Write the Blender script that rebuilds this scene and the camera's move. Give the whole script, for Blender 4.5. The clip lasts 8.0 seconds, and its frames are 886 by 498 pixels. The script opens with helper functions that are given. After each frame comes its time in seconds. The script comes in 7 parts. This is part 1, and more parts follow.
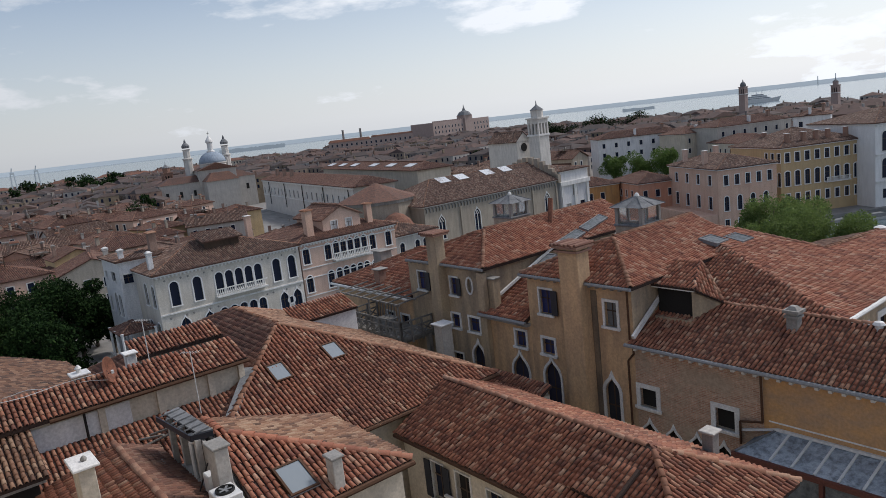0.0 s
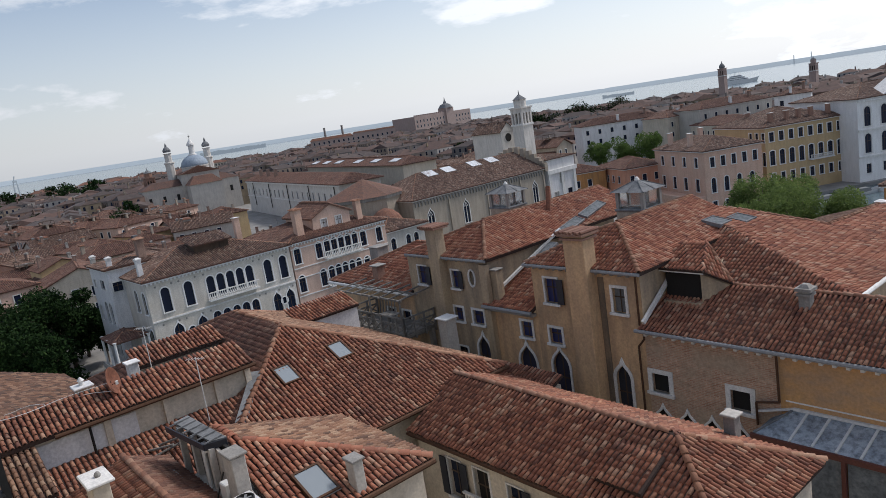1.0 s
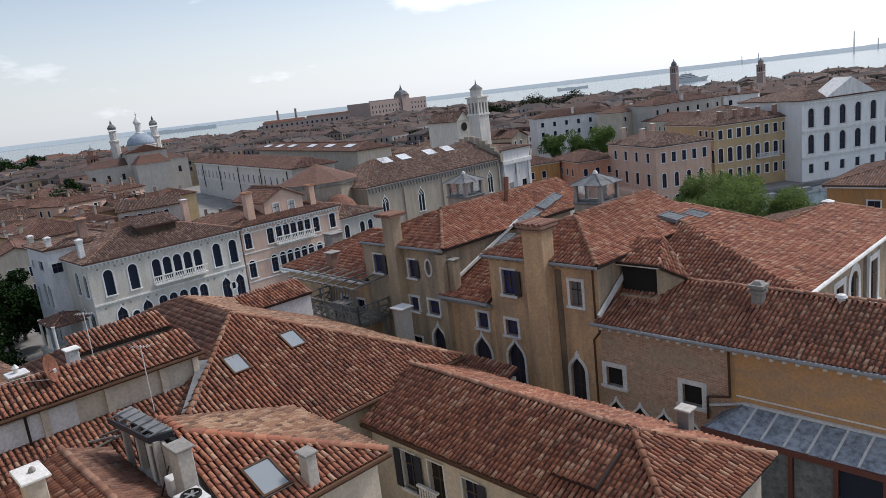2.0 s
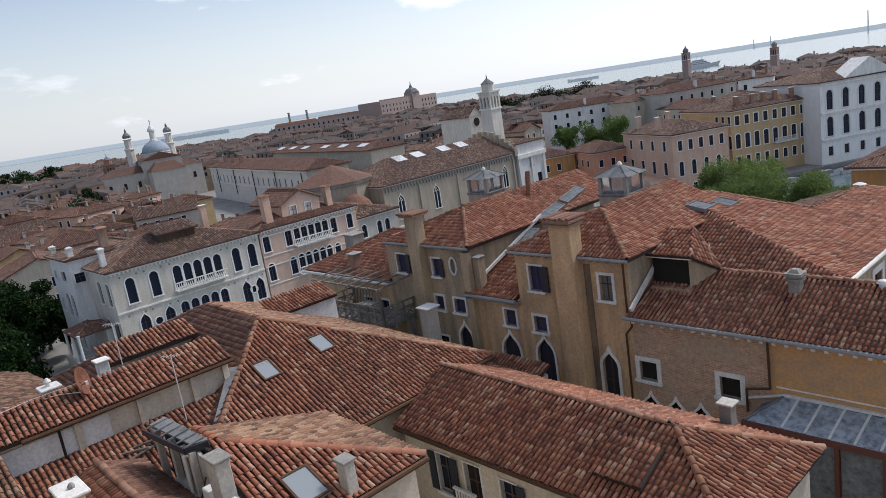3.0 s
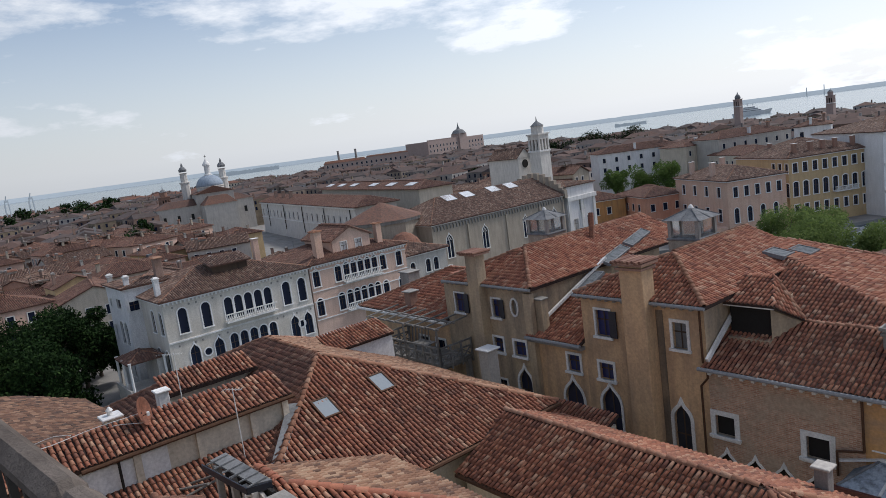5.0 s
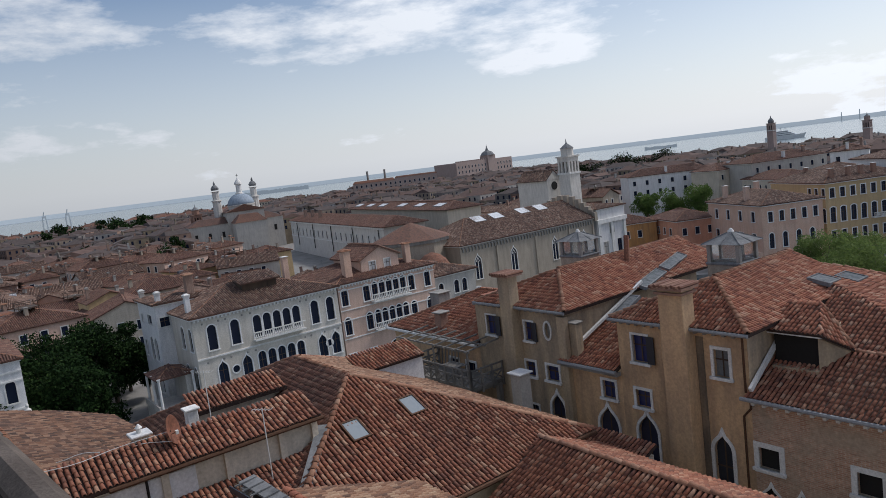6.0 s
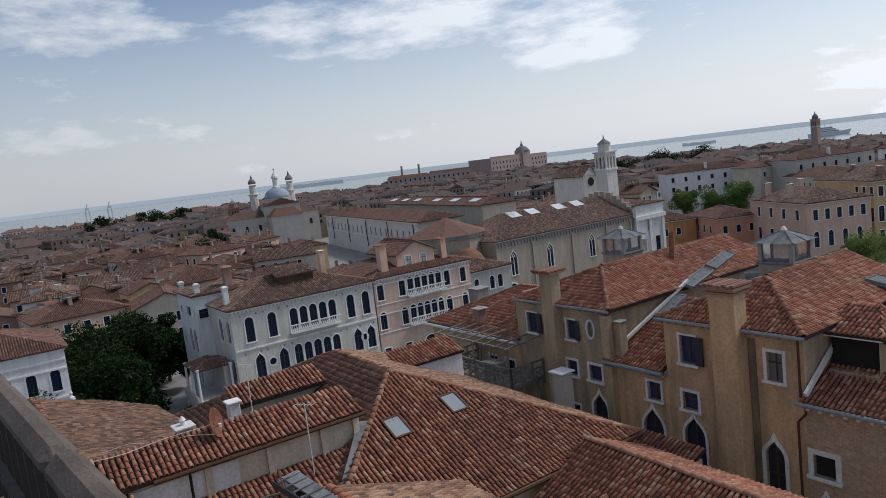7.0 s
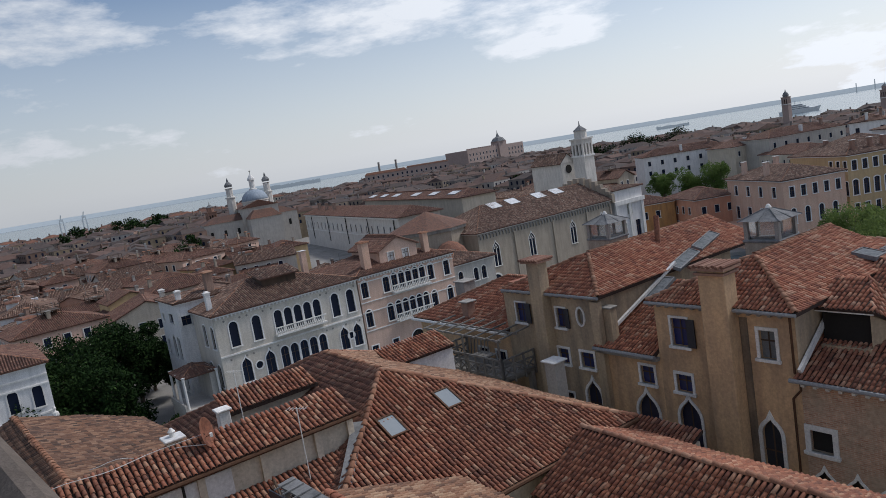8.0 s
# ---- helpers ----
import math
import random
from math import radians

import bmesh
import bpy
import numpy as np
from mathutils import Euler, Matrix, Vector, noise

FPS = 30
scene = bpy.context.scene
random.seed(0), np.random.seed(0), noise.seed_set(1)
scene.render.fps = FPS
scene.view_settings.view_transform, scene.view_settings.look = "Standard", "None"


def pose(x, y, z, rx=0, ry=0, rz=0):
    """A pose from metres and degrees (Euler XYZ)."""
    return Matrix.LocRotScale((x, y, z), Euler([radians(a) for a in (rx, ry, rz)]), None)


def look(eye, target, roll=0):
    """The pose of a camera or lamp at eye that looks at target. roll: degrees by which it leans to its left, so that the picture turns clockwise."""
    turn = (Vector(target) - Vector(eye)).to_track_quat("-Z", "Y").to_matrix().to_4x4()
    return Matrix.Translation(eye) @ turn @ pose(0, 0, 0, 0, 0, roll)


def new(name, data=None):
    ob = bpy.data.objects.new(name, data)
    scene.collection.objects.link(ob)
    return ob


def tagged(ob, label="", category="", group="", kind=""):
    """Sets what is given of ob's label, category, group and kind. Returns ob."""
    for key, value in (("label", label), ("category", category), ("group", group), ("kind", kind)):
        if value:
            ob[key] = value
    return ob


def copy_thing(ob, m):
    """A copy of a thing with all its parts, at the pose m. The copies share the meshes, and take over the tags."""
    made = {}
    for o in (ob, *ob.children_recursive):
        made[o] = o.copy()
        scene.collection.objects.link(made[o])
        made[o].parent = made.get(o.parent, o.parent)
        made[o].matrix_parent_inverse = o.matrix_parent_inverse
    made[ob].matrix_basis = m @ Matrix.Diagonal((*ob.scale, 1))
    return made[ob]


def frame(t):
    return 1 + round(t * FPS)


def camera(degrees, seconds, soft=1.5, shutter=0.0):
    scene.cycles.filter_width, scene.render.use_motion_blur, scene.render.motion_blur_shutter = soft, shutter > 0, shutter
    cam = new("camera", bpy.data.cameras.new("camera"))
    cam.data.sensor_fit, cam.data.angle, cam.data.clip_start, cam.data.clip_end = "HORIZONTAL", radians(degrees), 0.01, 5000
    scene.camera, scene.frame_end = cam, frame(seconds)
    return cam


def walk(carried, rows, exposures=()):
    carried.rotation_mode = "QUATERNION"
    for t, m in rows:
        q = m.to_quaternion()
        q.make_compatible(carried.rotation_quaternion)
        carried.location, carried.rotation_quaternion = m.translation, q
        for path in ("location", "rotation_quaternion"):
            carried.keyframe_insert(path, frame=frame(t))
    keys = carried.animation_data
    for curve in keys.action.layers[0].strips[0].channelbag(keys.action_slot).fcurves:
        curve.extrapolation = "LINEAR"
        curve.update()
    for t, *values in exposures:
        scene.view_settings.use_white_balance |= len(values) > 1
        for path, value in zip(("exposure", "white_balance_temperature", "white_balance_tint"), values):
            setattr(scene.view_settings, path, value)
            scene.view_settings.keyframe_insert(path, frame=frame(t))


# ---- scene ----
cam = camera(64.8, 8.0, soft=0.6)
PATH = [
    (0, (5.284, -2.09, 28.524), (5.028, -0.139, 28.168), -6.5),
    (0.5, (4.912, -1.86, 28.52), (4.83, 0.105, 28.154), -7.9),
    (1, (4.452, -1.666, 28.51), (4.232, 0.285, 28.131), -8.8),
    (1.5, (4.265, -1.427, 28.487), (4.146, 0.526, 28.072), -6.4),
    (2, (4.17, -1.187, 28.5), (4.081, 0.764, 28.07), -6.7),
    (3.5, (3.383, -0.588, 28.593), (3.201, 1.357, 28.164), -10.4),
    (4, (3.115, -0.395, 28.599), (2.798, 1.543, 28.221), -8.0),
    (4.5, (2.805, -0.229, 28.56), (2.583, 1.727, 28.21), -7.7),
    (6, (2.242, 0.379, 28.452), (1.935, 2.341, 28.215), -7.1),
    (6.5, (1.981, 0.663, 28.511), (1.662, 2.618, 28.234), -5.9),
    (7, (1.755, 0.766, 28.458), (1.354, 2.711, 28.219), -6.8),
    (7.5, (1.633, 0.946, 28.435), (1.346, 2.91, 28.19), -9.3),
    (8, (1.447, 1.162, 28.433), (1.097, 3.113, 28.169), -9.4),
]
walk(cam, [(t, look(eye, at, lean)) for t, eye, at, lean in PATH], exposures=[(0.0, 0.24, 6500, 12), (1.5, 0.44, 6500, 12), (3.5, 0.54, 6500, 12), (4.5, 0.42, 6450, 12), (6.0, 0.16, 6400, 12), (7.0, 0.12, 6400, 12), (8.0, 0.12, 6400, 12)])

# ---- world, sun, exposure ----
TURN = radians(-44.5)          # the town's walls run along this heading
RZ = Matrix.Rotation(TURN, 4, "Z")

world = bpy.data.worlds.new("sky")
scene.world = world
world.use_nodes = True
wn, wl = world.node_tree.nodes, world.node_tree.links
wn.clear()
w_out = wn.new("ShaderNodeOutputWorld")
w_bg = wn.new("ShaderNodeBackground")
w_sky = wn.new("ShaderNodeTexSky")
w_sky.sky_type, w_sky.sun_disc = "NISHITA", False
w_sky.sun_elevation, w_sky.sun_rotation = radians(50), radians(60)
w_sky.air_density, w_sky.dust_density, w_sky.ozone_density = 1.0, 1.6, 1.6
w_co = wn.new("ShaderNodeTexCoord")
w_map = wn.new("ShaderNodeMapping")
w_map.inputs["Scale"].default_value = (1.0, 1.0, 3.2)
w_no = wn.new("ShaderNodeTexNoise")
w_no.inputs["Scale"].default_value, w_no.inputs["Detail"].default_value, w_no.inputs["Roughness"].default_value = 3.4, 8, 0.62
w_ramp = wn.new("ShaderNodeValToRGB")
w_ramp.color_ramp.elements[0].position, w_ramp.color_ramp.elements[1].position = 0.485, 0.63
w_ramp.color_ramp.elements[0].color, w_ramp.color_ramp.elements[1].color = (0, 0, 0, 1), (0.95, 0.95, 0.95, 1)
w_mix = wn.new("ShaderNodeMix")
w_mix.data_type = "RGBA"
wl.new(w_co.outputs["Generated"], w_map.inputs["Vector"])
wl.new(w_map.outputs["Vector"], w_no.inputs["Vector"])
wl.new(w_no.outputs["Fac"], w_ramp.inputs["Fac"])
w_sep = wn.new("ShaderNodeSeparateXYZ")
w_haze = wn.new("ShaderNodeMapRange")
w_haze.inputs["From Min"].default_value, w_haze.inputs["From Max"].default_value = 0.02, 0.26
w_haze.inputs["To Min"].default_value, w_haze.inputs["To Max"].default_value = 0.74, 0.0
w_max = wn.new("ShaderNodeMath")
w_max.operation = "MAXIMUM"
wl.new(w_co.outputs["Generated"], w_sep.inputs["Vector"])
wl.new(w_sep.outputs["Z"], w_haze.inputs["Value"])
wl.new(w_haze.outputs["Result"], w_max.inputs[0])
wl.new(w_ramp.outputs["Color"], w_max.inputs[1])
wl.new(w_max.outputs["Value"], w_mix.inputs["Factor"])
wl.new(w_sky.outputs["Color"], w_mix.inputs["A"])
w_dot = wn.new("ShaderNodeVectorMath")
w_dot.operation = "DOT_PRODUCT"
w_dot.inputs[1].default_value = (0.557, 0.321, 0.766)
w_glow = wn.new("ShaderNodeMapRange")
w_glow.inputs["From Min"].default_value, w_glow.inputs["From Max"].default_value = -0.1, 0.75
w_glow.inputs["To Min"].default_value, w_glow.inputs["To Max"].default_value = 0.72, 1.22
w_mul = wn.new("ShaderNodeVectorMath")
w_mul.operation = "SCALE"
w_mul.inputs[0].default_value = (7.9, 8.35, 8.85)
wl.new(w_co.outputs["Generated"], w_dot.inputs[0])
wl.new(w_dot.outputs["Value"], w_glow.inputs["Value"])
wl.new(w_glow.outputs["Result"], w_mul.inputs["Scale"])
wl.new(w_mul.outputs["Vector"], w_mix.inputs["B"])
wl.new(w_mix.outputs["Result"], w_bg.inputs["Color"])
wl.new(w_bg.outputs["Background"], w_out.inputs["Surface"])
w_bg.inputs["Strength"].default_value = 0.096

sun = new("sun", bpy.data.lights.new("sun", "SUN"))
sun.data.energy, sun.data.angle, sun.data.color = 1.9, radians(10), (1.0, 0.97, 0.93)
sun.matrix_world = look((0, 0, 100), (-72.7, -42.0, 0.0))

# ---- materials ----
def node_material(name):
    m = bpy.data.materials.new(name)
    m.use_nodes = True
    n, l = m.node_tree.nodes, m.node_tree.links
    return m, n, l, n["Principled BSDF"]


def ramp(n, stops):
    r = n.new("ShaderNodeValToRGB")
    e = r.color_ramp.elements
    while len(e) < len(stops):
        e.new(0.5)
    for k, (p, c) in enumerate(stops):
        e[k].position, e[k].color = p, (*c, 1)
    return r


def mixed(n, l, kind, fac, a, b):
    m = n.new("ShaderNodeMix")
    m.data_type, m.blend_type = "RGBA", kind
    for key, val in (("Factor", fac), ("A", a), ("B", b)):
        if isinstance(val, (int, float)):
            m.inputs[key].default_value = val
        elif isinstance(val, tuple):
            m.inputs[key].default_value = (*val, 1)
        else:
            l.new(val, m.inputs[key])
    return m.outputs["Result"]


def grain(n, l, scale, detail=6, stretch=(1, 1, 1), rough=0.6):
    co, mp, no = n.new("ShaderNodeTexCoord"), n.new("ShaderNodeMapping"), n.new("ShaderNodeTexNoise")
    mp.inputs["Scale"].default_value = stretch
    no.inputs["Scale"].default_value, no.inputs["Detail"].default_value, no.inputs["Roughness"].default_value = scale, detail, rough
    l.new(co.outputs["Object"], mp.inputs["Vector"])
    l.new(mp.outputs["Vector"], no.inputs["Vector"])
    return no.outputs["Fac"]


def bumped(n, l, bsdf, height, strength, dist):
    b = n.new("ShaderNodeBump")
    b.inputs["Strength"].default_value, b.inputs["Distance"].default_value = strength, dist
    l.new(height, b.inputs["Height"])
    l.new(b.outputs["Normal"], bsdf.inputs["Normal"])


def weathered(name, base, dark, light, rough=0.85, big=0.35, fine=9.0, streak=(1, 1, 0.18), bump=0.35, metal=0.0, amount=0.8):
    """Plaster, stone, paint, wood: large stains, run-down streaks and fine grain."""
    m, n, l, b = node_material(name)
    stains = ramp(n, [(0.36, (0, 0, 0)), (0.66, (1, 1, 1))])
    l.new(grain(n, l, big, 5), stains.inputs["Fac"])
    runs = ramp(n, [(0.42, (0, 0, 0)), (0.72, (1, 1, 1))])
    l.new(grain(n, l, big * 4.5, 6, streak), runs.inputs["Fac"])
    f = grain(n, l, fine, 8)
    c = mixed(n, l, "MIX", stains.outputs["Color"], base, light)
    k = mixed(n, l, "MIX", amount, (0, 0, 0), runs.outputs["Color"])
    c = mixed(n, l, "MIX", k, c, dark)
    fr = ramp(n, [(0.3, (0.72, 0.72, 0.72)), (0.7, (1.12, 1.12, 1.12))])
    l.new(f, fr.inputs["Fac"])
    c = mixed(n, l, "MULTIPLY", 0.8, c, fr.outputs["Color"])
    l.new(c, b.inputs["Base Color"])
    b.inputs["Roughness"].default_value, b.inputs["Metallic"].default_value = rough, metal
    bumped(n, l, b, f, bump, 0.02)
    return m


def tile_material(name, stops, lichen=0.35, big=0.25):
    """Fired clay: a colour for each tile, soot and lichen over them."""
    m, n, l, b = node_material(name)
    oi, ge, add = n.new("ShaderNodeObjectInfo"), n.new("ShaderNodeNewGeometry"), n.new("ShaderNodeMath")
    fr = n.new("ShaderNodeMath")
    fr.operation = "FRACT"
    l.new(oi.outputs["Random"], add.inputs[0])
    l.new(ge.outputs["Random Per Island"], add.inputs[1])
    l.new(add.outputs["Value"], fr.inputs[0])
    stops = [(p, tuple(0.95 * x + 0.017 * sum(c) for x in c)) for p, c in stops]
    r = ramp(n, stops)
    l.new(fr.outputs["Value"], r.inputs["Fac"])
    # stains need one space for single and joined tiles: the world's
    def placed(scale, detail):
        no = n.new("ShaderNodeTexNoise")
        no.inputs["Scale"].default_value, no.inputs["Detail"].default_value = scale, detail
        l.new(ge.outputs["Position"], no.inputs["Vector"])
        return no.outputs["Fac"]
    s = ramp(n, [(0.42, (0, 0, 0)), (0.68, (1, 1, 1))])
    l.new(placed(big, 6), s.inputs["Fac"])
    k = mixed(n, l, "MIX", lichen, (0, 0, 0), s.outputs["Color"])
    c = mixed(n, l, "MIX", k, r.outputs["Color"], (0.10, 0.055, 0.040))
    spots = ramp(n, [(0.60, (0, 0, 0)), (0.72, (1, 1, 1))])
    l.new(placed(5.5, 4), spots.inputs["Fac"])
    k2 = mixed(n, l, "MIX", 0.4, (0, 0, 0), spots.outputs["Color"])
    c = mixed(n, l, "MIX", k2, c, (0.34, 0.25, 0.18))
    f = placed(38, 4)
    g = ramp(n, [(0.3, (0.7, 0.7, 0.7)), (0.75, (1.15, 1.15, 1.15))])
    l.new(f, g.inputs["Fac"])
    c = mixed(n, l, "MULTIPLY", 0.8, c, g.outputs["Color"])
    l.new(c, b.inputs["Base Color"])
    b.inputs["Roughness"].default_value = 0.82
    bumped(n, l, b, f, 0.3, 0.01)
    return m


def plain(name, col, rough=0.6, metal=0.0, fine=14.0, var=0.25):
    m, n, l, b = node_material(name)
    g = ramp(n, [(0.3, (1 - var,) * 3), (0.7, (1 + var * 0.5,) * 3)])
    f = grain(n, l, fine, 5)
    l.new(f, g.inputs["Fac"])
    l.new(mixed(n, l, "MULTIPLY", 1.0, col, g.outputs["Color"]), b.inputs["Base Color"])
    b.inputs["Roughness"].default_value, b.inputs["Metallic"].default_value = rough, metal
    bumped(n, l, b, f, 0.15, 0.01)
    return m


def far_roof_material(name, a, bcol, dark):
    """Old pan tiles seen from afar: speckled rows and soot."""
    m, n, l, b = node_material(name)
    oi = n.new("ShaderNodeObjectInfo")
    sp = ramp(n, [(0.35, a), (0.5, bcol), (0.68, dark)])
    l.new(grain(n, l, 2.2, 8, (1, 1, 1), 0.75), sp.inputs["Fac"])
    st = ramp(n, [(0.4, (0, 0, 0)), (0.7, (1, 1, 1))])
    l.new(grain(n, l, 0.16, 5), st.inputs["Fac"])
    k = mixed(n, l, "MIX", 0.55, (0, 0, 0), st.outputs["Color"])
    c = mixed(n, l, "MIX", k, sp.outputs["Color"], dark)
    v = ramp(n, [(0.0, (0.72, 0.72, 0.74)), (1.0, (1.2, 1.15, 1.1))])
    l.new(oi.outputs["Random"], v.inputs["Fac"])
    c = mixed(n, l, "MULTIPLY", 1.0, c, v.outputs["Color"])
    l.new(c, b.inputs["Base Color"])
    b.inputs["Roughness"].default_value = 0.9
    bumped(n, l, b, grain(n, l, 4.0, 4), 0.8, 0.12)
    return m


def island_material(name, stops, rough=0.9, glow_through=0.0):
    m, n, l, b = node_material(name)
    ge = n.new("ShaderNodeNewGeometry")
    r = ramp(n, stops)
    r.color_ramp.interpolation = "CONSTANT"
    l.new(ge.outputs["Random Per Island"], r.inputs["Fac"])
    f = grain(n, l, 0.5, 6)
    g = ramp(n, [(0.3, (0.65,) * 3), (0.7, (1.15,) * 3)])
    l.new(f, g.inputs["Fac"])
    l.new(mixed(n, l, "MULTIPLY", 0.85, r.outputs["Color"], g.outputs["Color"]), b.inputs["Base Color"])
    b.inputs["Roughness"].default_value = rough
    if glow_through:
        t, mx = n.new("ShaderNodeBsdfTranslucent"), n.new("ShaderNodeMixShader")
        t.inputs["Color"].default_value = (0.20, 0.28, 0.08, 1)
        mx.inputs["Fac"].default_value = glow_through
        l.new(b.outputs["BSDF"], mx.inputs[1])
        l.new(t.outputs["BSDF"], mx.inputs[2])
        l.new(mx.outputs["Shader"], n["Material Output"].inputs["Surface"])
    return m


CLAY = [(0.0, (0.16, 0.058, 0.035)), (0.25, (0.26, 0.09, 0.048)), (0.6, (0.325, 0.113, 0.059)), (0.82, (0.39, 0.16, 0.085)), (1.0, (0.47, 0.27, 0.17))]
CLAY_RED = [(0.0, (0.19, 0.066, 0.04)), (0.2, (0.32, 0.105, 0.056)), (0.6, (0.40, 0.14, 0.073)), (0.85, (0.46, 0.20, 0.112)), (1.0, (0.54, 0.32, 0.21))]
CLAY_PALE = [(0.0, (0.10, 0.05, 0.03)), (0.3, (0.21, 0.10, 0.054)), (0.65, (0.28, 0.142, 0.078)), (1.0, (0.37, 0.24, 0.15))]
CLAY_BROWN = [(0.0, (0.13, 0.062, 0.043)), (0.35, (0.20, 0.085, 0.055)), (0.7, (0.25, 0.11, 0.068)), (1.0, (0.32, 0.18, 0.12))]
CLAY_OLD = [(0.0, (0.07, 0.044, 0.034)), (0.3, (0.13, 0.072, 0.050)), (0.65, (0.185, 0.10, 0.068)), (0.85, (0.25, 0.155, 0.11)), (1.0, (0.34, 0.25, 0.19))]
m_tile_old = tile_material("old_clay_tile", CLAY_OLD, 0.4, 0.12)
m_tile_warm = tile_material("warm_old_tile", [(0.0, (0.08, 0.041, 0.03)), (0.3, (0.135, 0.06, 0.041)), (0.7, (0.18, 0.08, 0.052)), (1.0, (0.25, 0.145, 0.10))], 0.45, 0.12)
m_tile = tile_material("clay_tile", CLAY)
m_tile_red = tile_material("red_clay_tile", CLAY_RED, 0.3)
m_tile_pale = tile_material("pale_clay_tile", CLAY_PALE, 0.3)
m_tile_brown = tile_material("brown_clay_tile", CLAY_BROWN, 0.45)
m_tile_brushed = tile_material("sooty_clay_tile", [(0.0, (0.04, 0.022, 0.015)), (0.3, (0.11, 0.05, 0.028)), (0.65, (0.175, 0.084, 0.045)), (1.0, (0.27, 0.155, 0.095))], 0.5, 0.5)
# slab colour kept near-black: it paints the shade between cover tiles
m_gap_shade = plain("tile_gap_shade", (0.045, 0.026, 0.020), 0.95, 0, 20, 0.4)
m_ridge = tile_material("ridge_tile", [(0, (0.24, 0.10, 0.055)), (0.6, (0.34, 0.155, 0.085)), (1, (0.42, 0.24, 0.15))], 0.2)
m_roof_far = far_roof_material("old_roof", (0.20, 0.095, 0.062), (0.135, 0.07, 0.05), (0.06, 0.042, 0.036))
m_roof_far2 = far_roof_material("old_roof_red", (0.25, 0.11, 0.068), (0.175, 0.08, 0.052), (0.08, 0.048, 0.038))
m_ochre = weathered("ochre_plaster", (0.54, 0.36, 0.21), (0.23, 0.16, 0.115), (0.63, 0.41, 0.23), amount=0.7)
m_grey_plaster = weathered("sooty_plaster", (0.40, 0.305, 0.21), (0.16, 0.135, 0.11), (0.50, 0.38, 0.24))
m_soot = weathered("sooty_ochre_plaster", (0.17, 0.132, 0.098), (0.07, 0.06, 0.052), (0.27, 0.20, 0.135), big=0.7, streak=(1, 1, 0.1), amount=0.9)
m_cream = weathered("cream_plaster", (0.56, 0.49, 0.39), (0.33, 0.29, 0.23), (0.63, 0.56, 0.46), amount=0.5)
m_coral = weathered("coral_plaster", (0.58, 0.27, 0.17), (0.40, 0.19, 0.13), (0.63, 0.33, 0.22), amount=0.5)
m_orange = weathered("orange_plaster", (0.48, 0.22, 0.075), (0.25, 0.145, 0.07), (0.47, 0.25, 0.095))
m_brown_orange = weathered("brown_orange_plaster", (0.50, 0.29, 0.14), (0.36, 0.25, 0.17), (0.56, 0.31, 0.12), big=0.5, streak=(0.5, 0.5, 1))
m_white_wall = weathered("white_plaster", (0.70, 0.69, 0.68), (0.42, 0.42, 0.42), (0.76, 0.75, 0.74), amount=0.5)
m_marble = weathered("weathered_marble", (0.64, 0.61, 0.56), (0.30, 0.285, 0.26), (0.68, 0.65, 0.60), amount=0.45)
m_palace = weathered("beige_marble", (0.60, 0.545, 0.46), (0.36, 0.315, 0.26), (0.68, 0.64, 0.58), amount=0.5, big=0.2)
m_white_stone = weathered("white_istrian_stone", (0.80, 0.79, 0.77), (0.55, 0.54, 0.52), (0.84, 0.83, 0.82), amount=0.4)
m_peach = weathered("peach_plaster", (0.60, 0.41, 0.32), (0.42, 0.29, 0.225), (0.66, 0.47, 0.375), amount=0.5)
m_pink = weathered("pink_plaster", (0.64, 0.40, 0.29), (0.44, 0.28, 0.21), (0.68, 0.47, 0.36), amount=0.5)
m_grey_wall = weathered("grey_plaster", (0.45, 0.42, 0.38), (0.28, 0.26, 0.24), (0.52, 0.49, 0.44), amount=0.5)
m_church = weathered("church_brick", (0.37, 0.315, 0.25), (0.23, 0.195, 0.155), (0.42, 0.36, 0.285), amount=0.6)
m_brick_far = weathered("mill_brick", (0.30, 0.17, 0.12), (0.18, 0.11, 0.08), (0.34, 0.20, 0.15), amount=0.5)
# mill brick greyed and lightened: distance haze put into its colour
m_mill = weathered("hazed_mill_brick", (0.36, 0.275, 0.245), (0.27, 0.21, 0.19), (0.40, 0.31, 0.28), amount=0.4)
m_stone = weathered("istrian_stone", (0.74, 0.725, 0.69), (0.42, 0.41, 0.39), (0.80, 0.79, 0.76), fine=14, amount=0.55)
m_old_brick_stack = weathered("sooty_brick_stack", (0.26, 0.165, 0.125), (0.12, 0.085, 0.07), (0.34, 0.235, 0.185), amount=0.7, big=0.8)
m_stone_dark = weathered("grey_stone", (0.28, 0.265, 0.24), (0.12, 0.112, 0.104), (0.36, 0.345, 0.32), fine=16)
m_lead = weathered("lead_sheet", (0.20, 0.205, 0.21), (0.10, 0.105, 0.11), (0.27, 0.275, 0.28), rough=0.65, metal=0.0)
m_copper = weathered("green_copper", (0.24, 0.31, 0.30), (0.13, 0.17, 0.165), (0.33, 0.40, 0.385), rough=0.6, metal=0.2)
m_gutter = plain("grey_gutter", (0.26, 0.265, 0.27), 0.8, 0.0)
m_brown_metal = plain("brown_pipe", (0.10, 0.055, 0.035), 0.5, 0.3)
m_dark_wood = weathered("dark_wood", (0.07, 0.045, 0.03), (0.03, 0.022, 0.018), (0.11, 0.075, 0.05), fine=22)
m_grey_wood = weathered("grey_weathered_wood", (0.19, 0.178, 0.16), (0.09, 0.085, 0.077), (0.26, 0.245, 0.22), fine=22)
